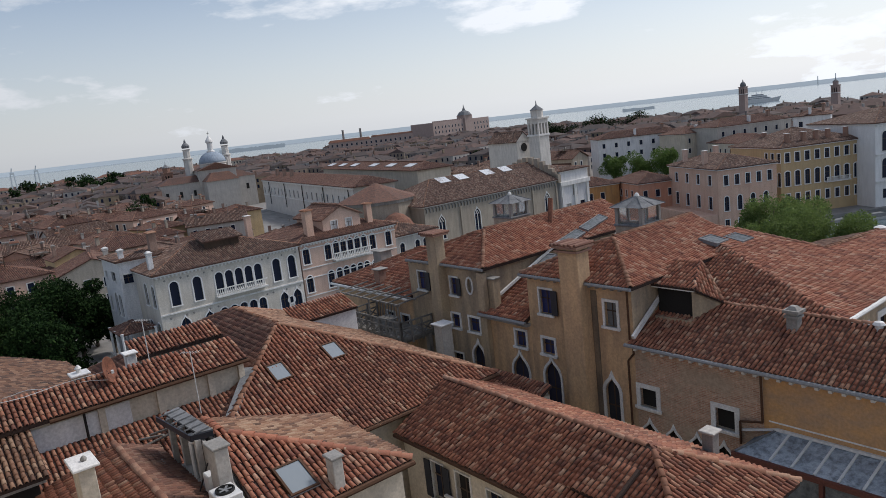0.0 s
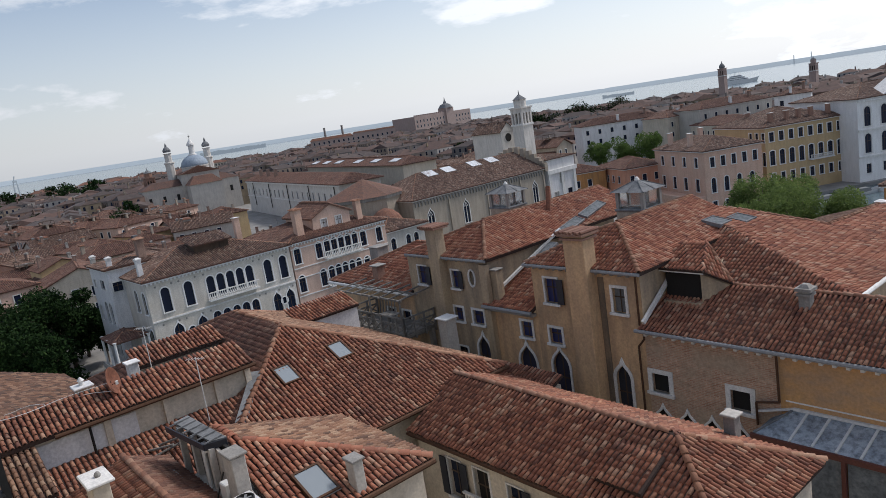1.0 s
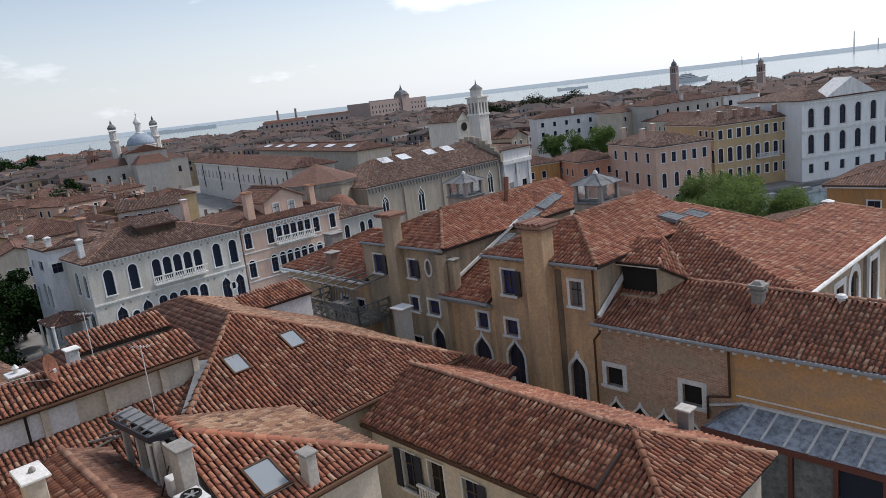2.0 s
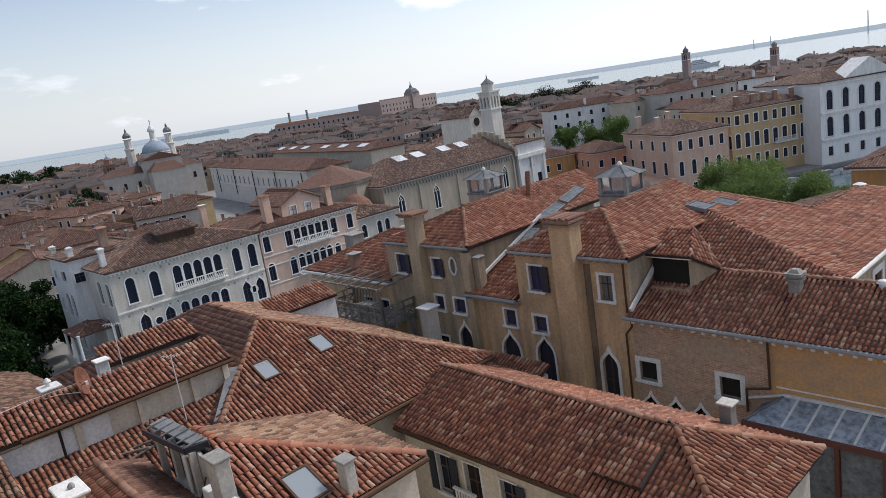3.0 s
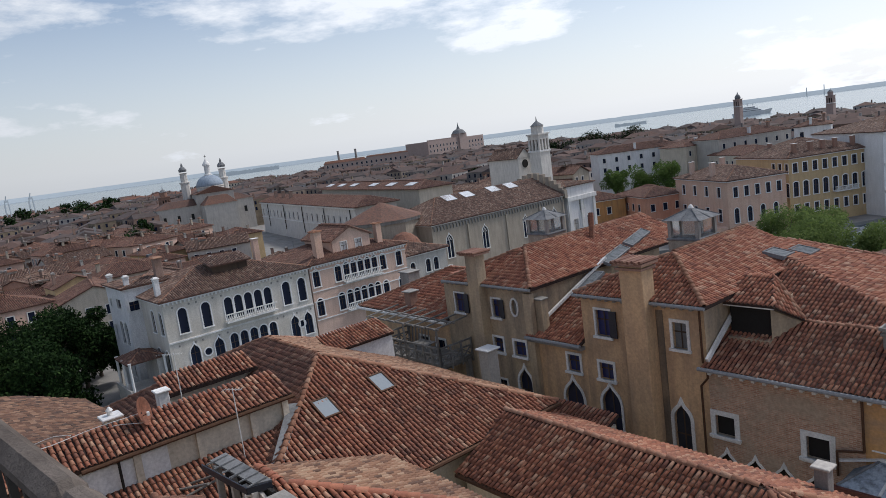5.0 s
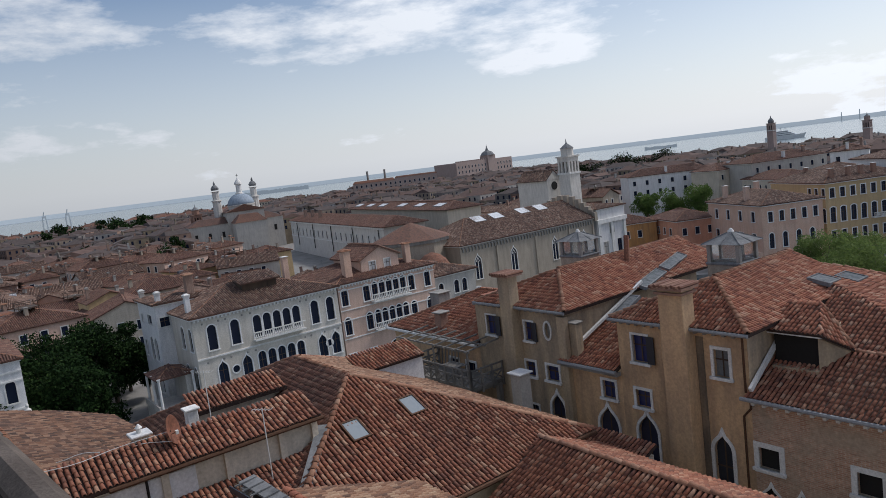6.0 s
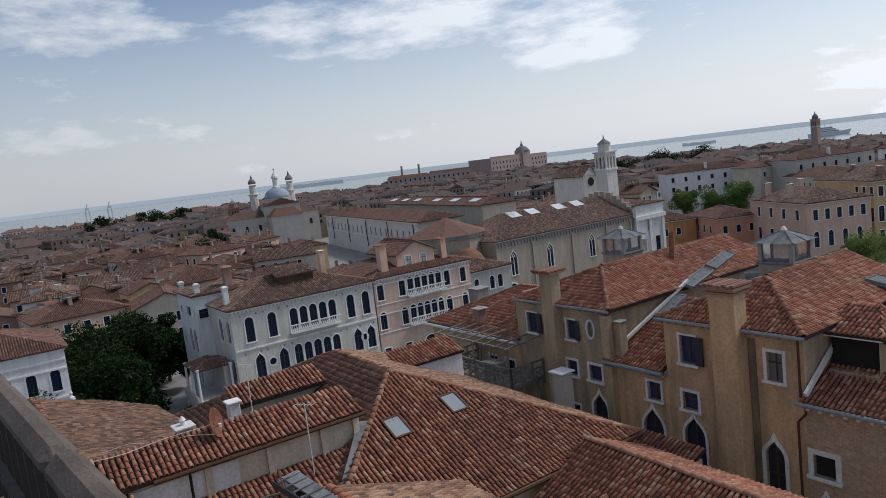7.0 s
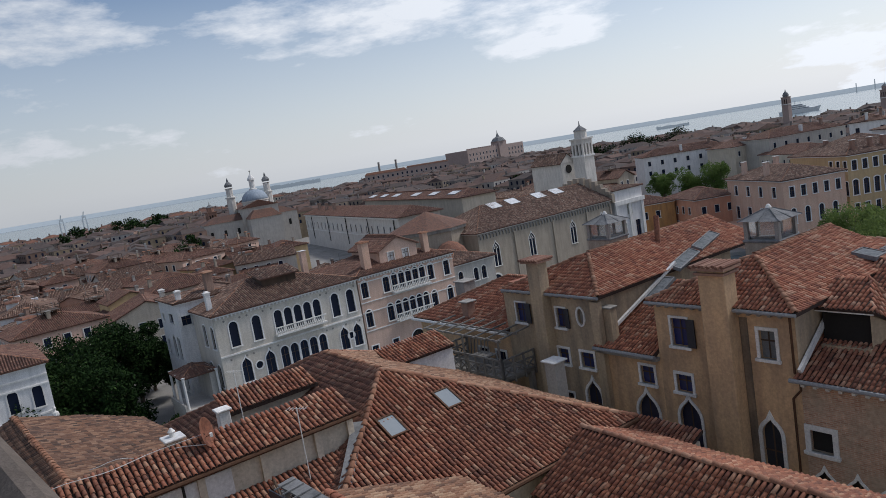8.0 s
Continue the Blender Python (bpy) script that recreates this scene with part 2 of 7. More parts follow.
m_shutter = plain("blue_black_shutter", (0.02, 0.024, 0.035), 0.5)
m_shutter_grey = plain("grey_shutter", (0.14, 0.15, 0.155), 0.6)
m_white_paint = plain("white_paint", (0.62, 0.62, 0.61), 0.6, 0, 9, 0.2)
m_iron = plain("black_iron", (0.025, 0.024, 0.023), 0.5, 0.6)
m_red_steel = plain("red_brown_steel", (0.13, 0.045, 0.035), 0.55, 0.2)
m_rust = plain("rusty_sheet", (0.20, 0.078, 0.045), 0.8, 0.2, 8, 0.5)
m_ac = plain("white_enamel", (0.62, 0.62, 0.60), 0.45, 0, 5, 0.12)
# near-black colour that paints the shade of unlit openings and hollows
m_void = plain("unlit_interior_black", (0.012, 0.011, 0.010), 0.9)
m_paving = weathered("trachyte_paving", (0.24, 0.23, 0.215), (0.14, 0.135, 0.125), (0.30, 0.29, 0.27), big=0.05)
m_leaf = island_material("leaf", [(0, (0.035, 0.075, 0.018)), (0.3, (0.055, 0.11, 0.024)), (0.6, (0.08, 0.14, 0.034)), (0.85, (0.11, 0.18, 0.05))], 0.8, 0.25)
m_dome = weathered("blue_grey_lead", (0.25, 0.31, 0.38), (0.17, 0.21, 0.25), (0.31, 0.37, 0.44), rough=0.7)
m_leaf_dark = island_material("dark_leaf", [(0, (0.009, 0.022, 0.007)), (0.35, (0.014, 0.033, 0.009)), (0.7, (0.022, 0.047, 0.013)), (0.92, (0.038, 0.070, 0.019))], 0.85)
m_leaf_light = island_material("light_leaf", [(0, (0.07, 0.11, 0.035)), (0.3, (0.10, 0.145, 0.045)), (0.6, (0.13, 0.18, 0.06)), (0.85, (0.18, 0.22, 0.085))], 0.8, 0.35)
m_rail = weathered("worn_grey_rail", (0.15, 0.125, 0.108), (0.07, 0.058, 0.05), (0.21, 0.18, 0.155), fine=40, bump=0.6)
m_bark = weathered("bark", (0.10, 0.075, 0.055), (0.05, 0.038, 0.03), (0.14, 0.11, 0.085), fine=24)


def glass_material(name, col, rough=0.06, spec=0.5):
    m, n, l, b = node_material(name)
    b.inputs["Base Color"].default_value = (*col, 1)
    b.inputs["Roughness"].default_value = rough
    b.inputs["IOR"].default_value = 1.5
    b.inputs["Specular IOR Level"].default_value = spec
    bumped(n, l, b, grain(n, l, 1.6, 3), 0.12, 0.03)
    return m


m_glass = glass_material("window_glass", (0.012, 0.018, 0.038), 0.25, 0.22)
m_skylight = glass_material("skylight_glass", (0.22, 0.25, 0.27), 0.12)
m_dirty_glass = weathered("dirty_roof_glass", (0.15, 0.165, 0.175), (0.07, 0.078, 0.085), (0.21, 0.225, 0.235), rough=0.6, big=0.9, streak=(1, 1, 1), bump=0.05)

m_leanto = weathered("blotched_roof_glass", (0.30, 0.35, 0.40), (0.05, 0.06, 0.07), (0.42, 0.47, 0.52), rough=0.3, big=0.9, fine=20, streak=(1, 1, 1), bump=0.04, amount=0.9)
m_clear = glass_material("lantern_glass", (0.86, 0.90, 0.92), 0.08)
m_clear.node_tree.nodes["Principled BSDF"].inputs["Transmission Weight"].default_value = 0.9
m_navy = plain("navy_door_leaf", (0.012, 0.016, 0.045), 0.5)
m_blue_pane = plain("blue_curtained_pane", (0.016, 0.026, 0.115), 0.35)
m_dull_pane = plain("dull_roof_light", (0.62, 0.64, 0.66), 0.8, 0, 3, 0.3)
# matt surfaces: dusty glass, oxidised lead and leaves have hardly any gloss
for m_, g_ in ((m_dirty_glass, 0.0), (m_dull_pane, 0.0), (m_lead, 0.0), (m_rail, 0.05), (m_brown_metal, 0.1), (m_leaf, 0.15), (m_leaf_dark, 0.08), (m_leaf_light, 0.15)):
    m_.node_tree.nodes["Principled BSDF"].inputs["Specular IOR Level"].default_value = g_

m_water, wn_, wl_, wb_ = node_material("lagoon_water")
wb_.inputs["Base Color"].default_value = (0.09, 0.13, 0.145, 1)
wb_.inputs["Roughness"].default_value = 0.18
bumped(wn_, wl_, wb_, grain(wn_, wl_, 0.8, 4), 0.12, 0.1)

# ---- building helpers ----
def mesh_of(name, verts, faces, mat, smooth=False):
    me = bpy.data.meshes.new(name)
    me.from_pydata([tuple(map(float, v)) for v in verts], [], faces)
    if smooth:
        me.polygons.foreach_set("use_smooth", [True] * len(me.polygons))
    me.materials.append(mat)
    me.update()
    return me


def place(u, v, z=0.0, turn=0.0):
    """A pose in the town's own axes: u along the facades, v away from the terrace."""
    return RZ @ Matrix.Translation((u, v, z)) @ Matrix.Rotation(radians(turn), 4, "Z")


def thing(name, u, v, z=0.0, label="", category="", group="", kind="", turn=0.0):
    ob = new(name)
    ob.empty_display_size = 0.3
    ob.matrix_world = place(u, v, z, turn)
    return tagged(ob, label, category, group, kind)


def part(name, geo, mat, parent, label="", smooth=False, at=None):
    """One mesh object under a thing or a part. geo: (verts, faces), a bmesh or a mesh."""
    if isinstance(geo, tuple):
        me = mesh_of(name, geo[0], geo[1], mat, smooth)
    elif isinstance(geo, bmesh.types.BMesh):
        me = bpy.data.meshes.new(name)
        geo.to_mesh(me)
        geo.free()
        me.materials.append(mat)
        if smooth:
            me.polygons.foreach_set("use_smooth", [True] * len(me.polygons))
    else:
        me = geo
    ob = new(name, me)
    ob.parent = parent
    if at is not None:
        ob.matrix_local = at if isinstance(at, Matrix) else Matrix.Translation(at)
    if label:
        ob["label"] = label
    return ob


def single(name, geo, mat, u, v, z, label, category, group="", kind="", turn=0.0, smooth=False):
    """A top-level thing that is one mesh."""
    ob = new(name, mesh_of(name, geo[0], geo[1], mat, smooth))
    ob.matrix_world = place(u, v, z, turn)
    return tagged(ob, label, category, group, kind)


def box(x0, x1, y0, y1, z0, z1, taper=0.0):
    t = taper
    v = [(x0, y0, z0), (x1, y0, z0), (x1, y1, z0), (x0, y1, z0), (x0 + t, y0 + t, z1), (x1 - t, y0 + t, z1), (x1 - t, y1 - t, z1), (x0 + t, y1 - t, z1)]
    return v, [(3, 2, 1, 0), (4, 5, 6, 7), (0, 1, 5, 4), (1, 2, 6, 5), (2, 3, 7, 6), (3, 0, 4, 7)]


def bevelled(x0, x1, y0, y1, z0, z1, r=0.02):
    bm = bmesh.new()
    v, f = box(x0, x1, y0, y1, z0, z1)
    vs = [bm.verts.new(p) for p in v]
    for q in f:
        bm.faces.new([vs[i] for i in q])
    bmesh.ops.bevel(bm, geom=bm.edges[:], offset=r, segments=1, affect="EDGES")
    return bm


def join(*geos):
    v, f = [], []
    for gv, gf in geos:
        k = len(v)
        v += list(gv)
        f += [tuple(i + k for i in q) for q in gf]
    return v, f


def bar(p, q, r, sides=6, r2=None):
    """A round bar from p to q."""
    p, q = Vector(p), Vector(q)
    d = (q - p).normalized()
    a = d.orthogonal().normalized()
    b = d.cross(a)
    r2 = r if r2 is None else r2
    v, f = [], []
    for c, rr in ((p, r), (q, r2)):
        for i in range(sides):
            t = 2 * math.pi * i / sides
            v.append(tuple(c + rr * (math.cos(t) * a + math.sin(t) * b)))
    for i in range(sides):
        j = (i + 1) % sides
        f.append((i, j, sides + j, sides + i))
    f += [tuple(reversed(range(sides))), tuple(range(sides, 2 * sides))]
    return v, f


def beam(p, q, w, h):
    """A squared timber from p to q, w wide and h high."""
    p, q = Vector(p), Vector(q)
    d = (q - p).normalized()
    a = Vector((-d.y, d.x, 0))
    a = a.normalized() if a.length > 1e-4 else Vector((1, 0, 0))
    b = d.cross(a)
    v = []
    for c in (p, q):
        for i, j in ((-1, -1), (1, -1), (1, 1), (-1, 1)):
            v.append(tuple(c + a * (i * w / 2) + b * (j * h / 2)))
    return v, [(0, 1, 2, 3), (7, 6, 5, 4), (0, 4, 5, 1), (1, 5, 6, 2), (2, 6, 7, 3), (3, 7, 4, 0)]


def lathe(profile, sides=16):
    v, f = [], []
    for r, z in profile:
        for i in range(sides):
            t = 2 * math.pi * i / sides
            v.append((r * math.cos(t), r * math.sin(t), z))
    for k in range(len(profile) - 1):
        for i in range(sides):
            j = (i + 1) % sides
            f.append((k * sides + i, k * sides + j, (k + 1) * sides + j, (k + 1) * sides + i))
    f += [tuple(reversed(range(sides))), tuple((len(profile) - 1) * sides + i for i in range(sides))]
    return v, f


def moved(geo, u=0, v=0, z=0):
    return [(a + u, b + v, c + z) for a, b, c in geo[0]], geo[1]


# roof tiles
TILE_W, TILE_STEP = 0.185, 0.285


def tile_template(w=0.145, length=0.37, rise=0.070, seg=5, thick=0.016):
    v = []
    for y, s, lift in ((0.0, 1.0, 0.030), (length, 0.80, 0.0)):
        for i in range(seg + 1):
            t = math.pi * i / seg
            v.append((-w / 2 * s * math.cos(t), y, rise * s * math.sin(t) + lift))
    for i in range(seg + 1):
        t = math.pi * i / seg
        v.append((-(w / 2 - thick) * math.cos(t), 0.0, max((rise - thick) * math.sin(t), 0) + 0.028))
    n = seg + 1
    f = [(i, i + 1, n + i + 1, n + i) for i in range(seg)]
    f += [(2 * n + i, 2 * n + i + 1, i + 1, i) for i in range(seg)]
    return np.array(v), f


T_V, T_F = tile_template()


def coarse_tile(k):
    """A plain three-sided cover tile for roofs that stay far off."""
    v = []
    for y, s in ((0.0, 1.0), (0.40 * k, 0.82)):
        for x, z in ((-0.075, 0.0), (-0.04, 0.065), (0.04, 0.065), (0.075, 0.0)):
            v.append((x * k * s, y, z * k * s + (0.02 * k if y == 0 else 0)))
    return np.array(v), [(0, 1, 5, 4), (1, 2, 6, 5), (2, 3, 7, 6)]
T_MESH = {}
rng = np.random.default_rng(7)


def inside(pts, poly):
    x, y = pts[:, 0], pts[:, 1]
    ok = np.zeros(len(pts), bool)
    for k in range(len(poly)):
        (x1, y1), (x2, y2) = poly[k], poly[k - 1]
        c = (y1 > y) != (y2 > y)
        with np.errstate(divide="ignore", invalid="ignore"):
            ok ^= c & (x < (x2 - x1) * (y - y1) / (y2 - y1) + x1)
    return ok


def roof_face(parent, pts, mat, holes=(), singles=0, near=(0, 0), w=TILE_W, step=TILE_STEP, sag=0.05, thick=0.14, tiles=True, coarse=0.0):
    """One slope of a roof. pts: its outline in the parent's axes, the eave first. A slab, near-black on close roofs to
    paint the gaps' shade, cover tiles on top.
    """
    tv_, tf_ = (T_V, T_F) if not coarse else coarse_tile(coarse)
    if coarse:
        w, step = TILE_W * coarse, TILE_STEP * coarse
    P = [Vector(p) for p in pts]
    e = (P[1] - P[0]).normalized()
    nrm = Vector((0, 0, 0))
    for k in range(1, len(P) - 1):
        nrm += (P[k] - P[0]).cross(P[k + 1] - P[0])
    nrm.normalize()
    if nrm.z < 0:
        nrm = -nrm
    s = nrm.cross(e)
    if s.z < 0:
        s, e = -s, -e
    o = P[0]
    poly = [((p - o).dot(e), (p - o).dot(s)) for p in P]
    n = len(P)
    v = [tuple(p) for p in P] + [tuple(p - Vector((0, 0, thick))) for p in P]
    f = [tuple(range(n)), tuple(reversed(range(n, 2 * n)))] + [(i, i + n, (i + 1) % n + n, (i + 1) % n) for i in range(n)]
    slab = part("roof", (v, f), m_roof_far if coarse else m_gap_shade, parent)
    if not tiles:
        slab.data.materials[0] = mat
        return slab
    a0, a1 = min(p[0] for p in poly), max(p[0] for p in poly)
    b0, b1 = min(p[1] for p in poly), max(p[1] for p in poly)
    ia = np.arange(math.ceil(a0 / w), math.floor(a1 / w) + 1) * w
    jb = np.arange(0, int((b1 - b0) / step) + 2) * step + b0 - 0.05
    A, B = np.meshgrid(ia, jb, indexing="ij")
    grid = np.stack([A.ravel(), B.ravel()], 1)
    keep = inside(grid + (0, 0.17), poly)
    for hole in holes:
        ring = [((Vector(p) - o).dot(e), (Vector(p) - o).dot(s)) for p in hole]
        for up in (0.12, 0.26):
            keep &= ~inside(grid + (0, up), ring)
    grid = grid[keep]
    m = len(grid)
    if not m:
        return slab
    E, S, N, O = (np.array(q) for q in (e, s, nrm, o))
    jit = rng.normal(0, 1, (m, 4)) * (0.006, 0.012, 0.004, 0.022)
    wave = sag * np.array([noise.noise((g[0] * 0.28 + o.x, g[1] * 0.33 + o.y, o.z)) for g in grid])
    base = O + (grid[:, :1] + jit[:, :1]) * E + (grid[:, 1:] + jit[:, 1:2]) * S + (jit[:, 2:3] + wave[:, None] + 0.012) * N
    order = np.argsort(((base[:, :2] - np.array(near)) ** 2).sum(1)) if singles else np.arange(m)
    rows = np.stack([E, S, N], 0)
    lone, rest = order[:singles], order[singles:]
    for k in lone:
        if "t" not in T_MESH.setdefault(mat.name, {}):
            T_MESH[mat.name]["t"] = mesh_of("tile", T_V, T_F, mat, True)
        c, q = math.cos(jit[k, 3]), math.sin(jit[k, 3])
        x, y = c * E + q * S, c * S - q * E
        M = Matrix(((x[0], y[0], N[0], base[k, 0]), (x[1], y[1], N[1], base[k, 1]), (x[2], y[2], N[2], base[k, 2]), (0, 0, 0, 1)))
        part("tile", T_MESH[mat.name]["t"], mat, slab, at=M)
    if len(rest):
        ang = jit[rest, 3]
        lx = tv_[None, :, 0] * np.cos(ang)[:, None] - tv_[None, :, 1] * np.sin(ang)[:, None]
        ly = tv_[None, :, 0] * np.sin(ang)[:, None] + tv_[None, :, 1] * np.cos(ang)[:, None]
        lz = np.broadcast_to(tv_[None, :, 2], lx.shape)
        vv = base[rest][:, None, :] + lx[..., None] * E + ly[..., None] * S + lz[..., None] * N
        k = len(tv_)
        tf = np.array(tf_)
        ff = (tf[None] + (np.arange(len(rest)) * k)[:, None, None]).reshape(-1, 4)
        me = bpy.data.meshes.new("tiles")
        me.from_pydata(vv.reshape(-1, 3), [], ff)
        me.polygons.foreach_set("use_smooth", [True] * len(me.polygons))
        me.materials.append(mat)
        t = part("tiles", me, mat, slab)
        t["kind"] = "stuff"
    return slab


def ridge_line(parent, p, q, mat=None, w=0.24):
    """A row of larger cover tiles, bedded along a ridge or hip."""
    p, q = Vector(p), Vector(q)
    d = q - p
    L = d.length
    d.normalize()
    side = Vector((-d.y, d.x, 0)).normalized()
    up = side.cross(d) * -1
    if up.z < 0:
        up = -up
    v, f = [], []
    k, step = 0, 0.36
    tv, tf = tile_template(w, 0.44, 0.10, 5, 0.02)
    for i in range(max(1, int(L / step))):
        c = p + d * (i * step) + up * (0.03 + rng.normal(0, 0.006)) + side * rng.normal(0, 0.008)
        for a, b, h in tv:
            v.append(tuple(c + side * a + d * b + up * h))
        f += [tuple(j + k for j in g) for g in tf]
        k += len(tv)
    return part("ridge_tiles", (v, f), mat or m_ridge, parent, smooth=True)


# windows and walls
def outline(kind, w, h, n=8):
    """The outline of an opening from its sill's left corner, x along the wall and z up."""
    x = w / 2
    if kind == "rect":
        return [(-x, 0), (x, 0), (x, h), (-x, h)]
    if kind == "round":
        c = h - x
        return [(-x, 0), (x, 0)] + [(x * math.cos(math.pi * i / n), c + x * math.sin(math.pi * i / n)) for i in range(n + 1)]
    if kind == "oval":
        return [(x * math.cos(2 * math.pi * i / 16), h / 2 + h / 2 * math.sin(2 * math.pi * i / 16)) for i in range(16)]
    if kind == "segment":
        r = 0.18 * w
        return [(-x, 0), (x, 0)] + [(x - w * i / n, h - r + r * math.sin(math.pi * i / n)) for i in range(n + 1)]
    # gothic ogee: full shoulders that turn up into a point
    H = 0.95 * w
    c = h - H
    flank = ((1.0, 0.0), (0.99, 0.17), (0.90, 0.36), (0.72, 0.54), (0.48, 0.68), (0.25, 0.79), (0.10, 0.89), (0.0, 1.0))
    right = [(x * a, c + H * b) for a, b in flank]
    return [(-x, 0), (x, 0)] + right + [(-a, b) for a, b in reversed(right[:-1])]


def to_wall(pts, face, depth):
    """(x, z) on a wall to the wall's axes: face is the wall's frame, (origin, along, outward)."""
    o, a, out = face
    return [(o[0] + a[0] * x + out[0] * depth, o[1] + a[1] * x + out[1] * depth, o[2] + z) for x, z in pts]


def shifted(pts, dx, dz):
    return [(x + dx, z + dz) for x, z in pts]


def grown(pts, k):
    """An outline pushed outward by k."""
    n, r = len(pts), []
    for i in range(n):
        (ax, az), (bx, bz), (cx, cz) = pts[i - 1], pts[i], pts[(i + 1) % n]
        d1, d2 = Vector((bx - ax, bz - az)), Vector((cx - bx, cz - bz))
        if d1.length < 1e-6:
            d1 = d2
        if d2.length < 1e-6:
            d2 = d1
        n1, n2 = Vector((d1.y, -d1.x)).normalized(), Vector((d2.y, -d2.x)).normalized()
        m = n1 + n2
        m = m / max(m.length_squared / 2, 0.35)
        r.append((bx + m.x * k, bz + m.y * k))
    return r


def loop_band(a, b):
    """Faces between two loops of the same count; a's vertices first."""
    n = len(a)
    return list(a) + list(b), [(i, (i + 1) % n, n + (i + 1) % n, n + i) for i in range(n)]


def wall_with_openings(L, H, openings, face, thick=0.35):
    """A wall of length L and height H with openings cut through it: (x, z, w, h, kind)."""
    xs, zs = {0.0, L}, {0.0, H}
    for x, z, w, h, kind in openings:
        xs |= {x - w / 2, x + w / 2}
        zs |= {z, z + h}
    xs, zs = sorted(q for q in xs if 0 <= q <= L), sorted(q for q in zs if 0 <= q <= H)
    v, f = [], []

    def quad(pts, depth=0.0):
        k = len(v)
        v.extend(to_wall(pts, face, depth))
        f.append(tuple(range(k, k + len(pts))))

    for i in range(len(xs) - 1):
        for j in range(len(zs) - 1):
            cx, cz = (xs[i] + xs[i + 1]) / 2, (zs[j] + zs[j + 1]) / 2
            if any(abs(cx - x) < w / 2 and z < cz < z + h for x, z, w, h, kind in openings):
                continue
            quad([(xs[i], zs[j]), (xs[i + 1], zs[j]), (xs[i + 1], zs[j + 1]), (xs[i], zs[j + 1])])
    for x, z, w, h, kind in openings:
        o = shifted(outline(kind, w, h), x, z)
        if kind != "rect":
            corners = [(x - w / 2, z), (x + w / 2, z), (x + w / 2, z + h), (x - w / 2, z + h)]
            for p, q in zip(o, o[1:] + o[:1]):
                c = min(corners, key=lambda g: (g[0] - (p[0] + q[0]) / 2) ** 2 + (g[1] - (p[1] + q[1]) / 2) ** 2)
                if abs((q[0] - p[0]) * (c[1] - p[1]) - (q[1] - p[1]) * (c[0] - p[0])) > 1e-6:
                    quad([p, c, q])
        k = len(v)
        front, back = to_wall(o, face, 0), to_wall(o, face, -thick)
        bv, bf = loop_band(front, back)
        v.extend(bv)
        f.extend(tuple(i + k for i in q) for q in bf)
    return welded(v, f)


def welded(v, f):
    """The same faces on shared vertices."""
    seen, ids, out = {}, [], []
    for p in v:
        k = tuple(round(q, 4) for q in p)
        if k not in seen:
            seen[k] = len(out)
            out.append(p)
        ids.append(seen[k])
    faces = []
    for q in f:
        g = tuple(dict.fromkeys(ids[i] for i in q))
        if len(g) > 2:
            faces.append(g)
    return out, faces


def window(parent, face, x, z, w, h, kind="rect", trim=0.12, m_trim=None, m_pane=None, recess=0.16, sill=True, shutters=None, bars=True, proud=0.05):
    """A window in an opening: a stone surround with its pane, mullions, sill and shutters as parts of it."""
    m_trim, m_pane = m_trim or m_stone, m_pane or m_glass
    inner = shifted(outline(kind, w, h), x, z)
    outer = shifted(grown(outline(kind, w, h), trim), x, z)
    a, b = to_wall(inner, face, proud), to_wall(outer, face, proud)
    c, d = to_wall(outer, face, 0.0), to_wall(inner, face, -0.06)
    win = part("window", join(loop_band(a, b), loop_band(b, c), loop_band(d, a)), m_trim, parent)
    pane = to_wall(inner, face, -recess)
    part("pane", (pane, [tuple(range(len(pane)))]), m_pane, win)
    if bars:
        t = 0.035
        bv = [to_wall([(x - t, z), (x + t, z), (x + t, z + h * 0.93), (x - t, z + h * 0.93)], face, -recess + 0.03)]
        bv.append(to_wall([(x - w / 2, z + h * 0.62 - t), (x + w / 2, z + h * 0.62 - t), (x + w / 2, z + h * 0.62 + t), (x - w / 2, z + h * 0.62 + t)], face, -recess + 0.035))
        part("mullion", join(*[(q, [(0, 1, 2, 3)]) for q in bv]), m_dark_wood, win)
    if sill:
        p = to_wall([(x - w / 2 - trim - 0.05, z - 0.12), (x + w / 2 + trim + 0.05, z - 0.12), (x + w / 2 + trim + 0.05, z), (x - w / 2 - trim - 0.05, z)], face, 0.02)
        q = to_wall([(x - w / 2 - trim - 0.05, z - 0.12), (x + w / 2 + trim + 0.05, z - 0.12), (x + w / 2 + trim + 0.05, z), (x - w / 2 - trim - 0.05, z)], face, 0.14)
        sv, sf = loop_band(p, q)
        part("sill", (sv, sf + [(4, 5, 6, 7)]), m_trim, win)
    for side in shutters or ():
        sgn = 1 if side == "r" else -1
        x0 = x + sgn * (w / 2 + 0.02)
        x1 = x0 + sgn * w * 0.48
        pts = [(x0, z), (x1, z), (x1, z + h), (x0, z + h)]
        lv, lf = loop_band(to_wall(pts, face, 0.06), to_wall(pts, face, 0.11))
        part("shutter", (lv, lf + [(4, 5, 6, 7)]), m_shutter, win)
    return win


def facing(side, u, v, z=0.0):
    """The frame of a wall that starts at (u, v): facing -v, +v, +u or -u."""
    return {"-v": ((u, v, z), (1, 0), (0, -1)), "+u": ((u, v, z), (0, 1), (1, 0)), "+v": ((u, v, z), (-1, 0), (0, 1)), "-u": ((u, v, z), (0, -1), (-1, 0))}[side]


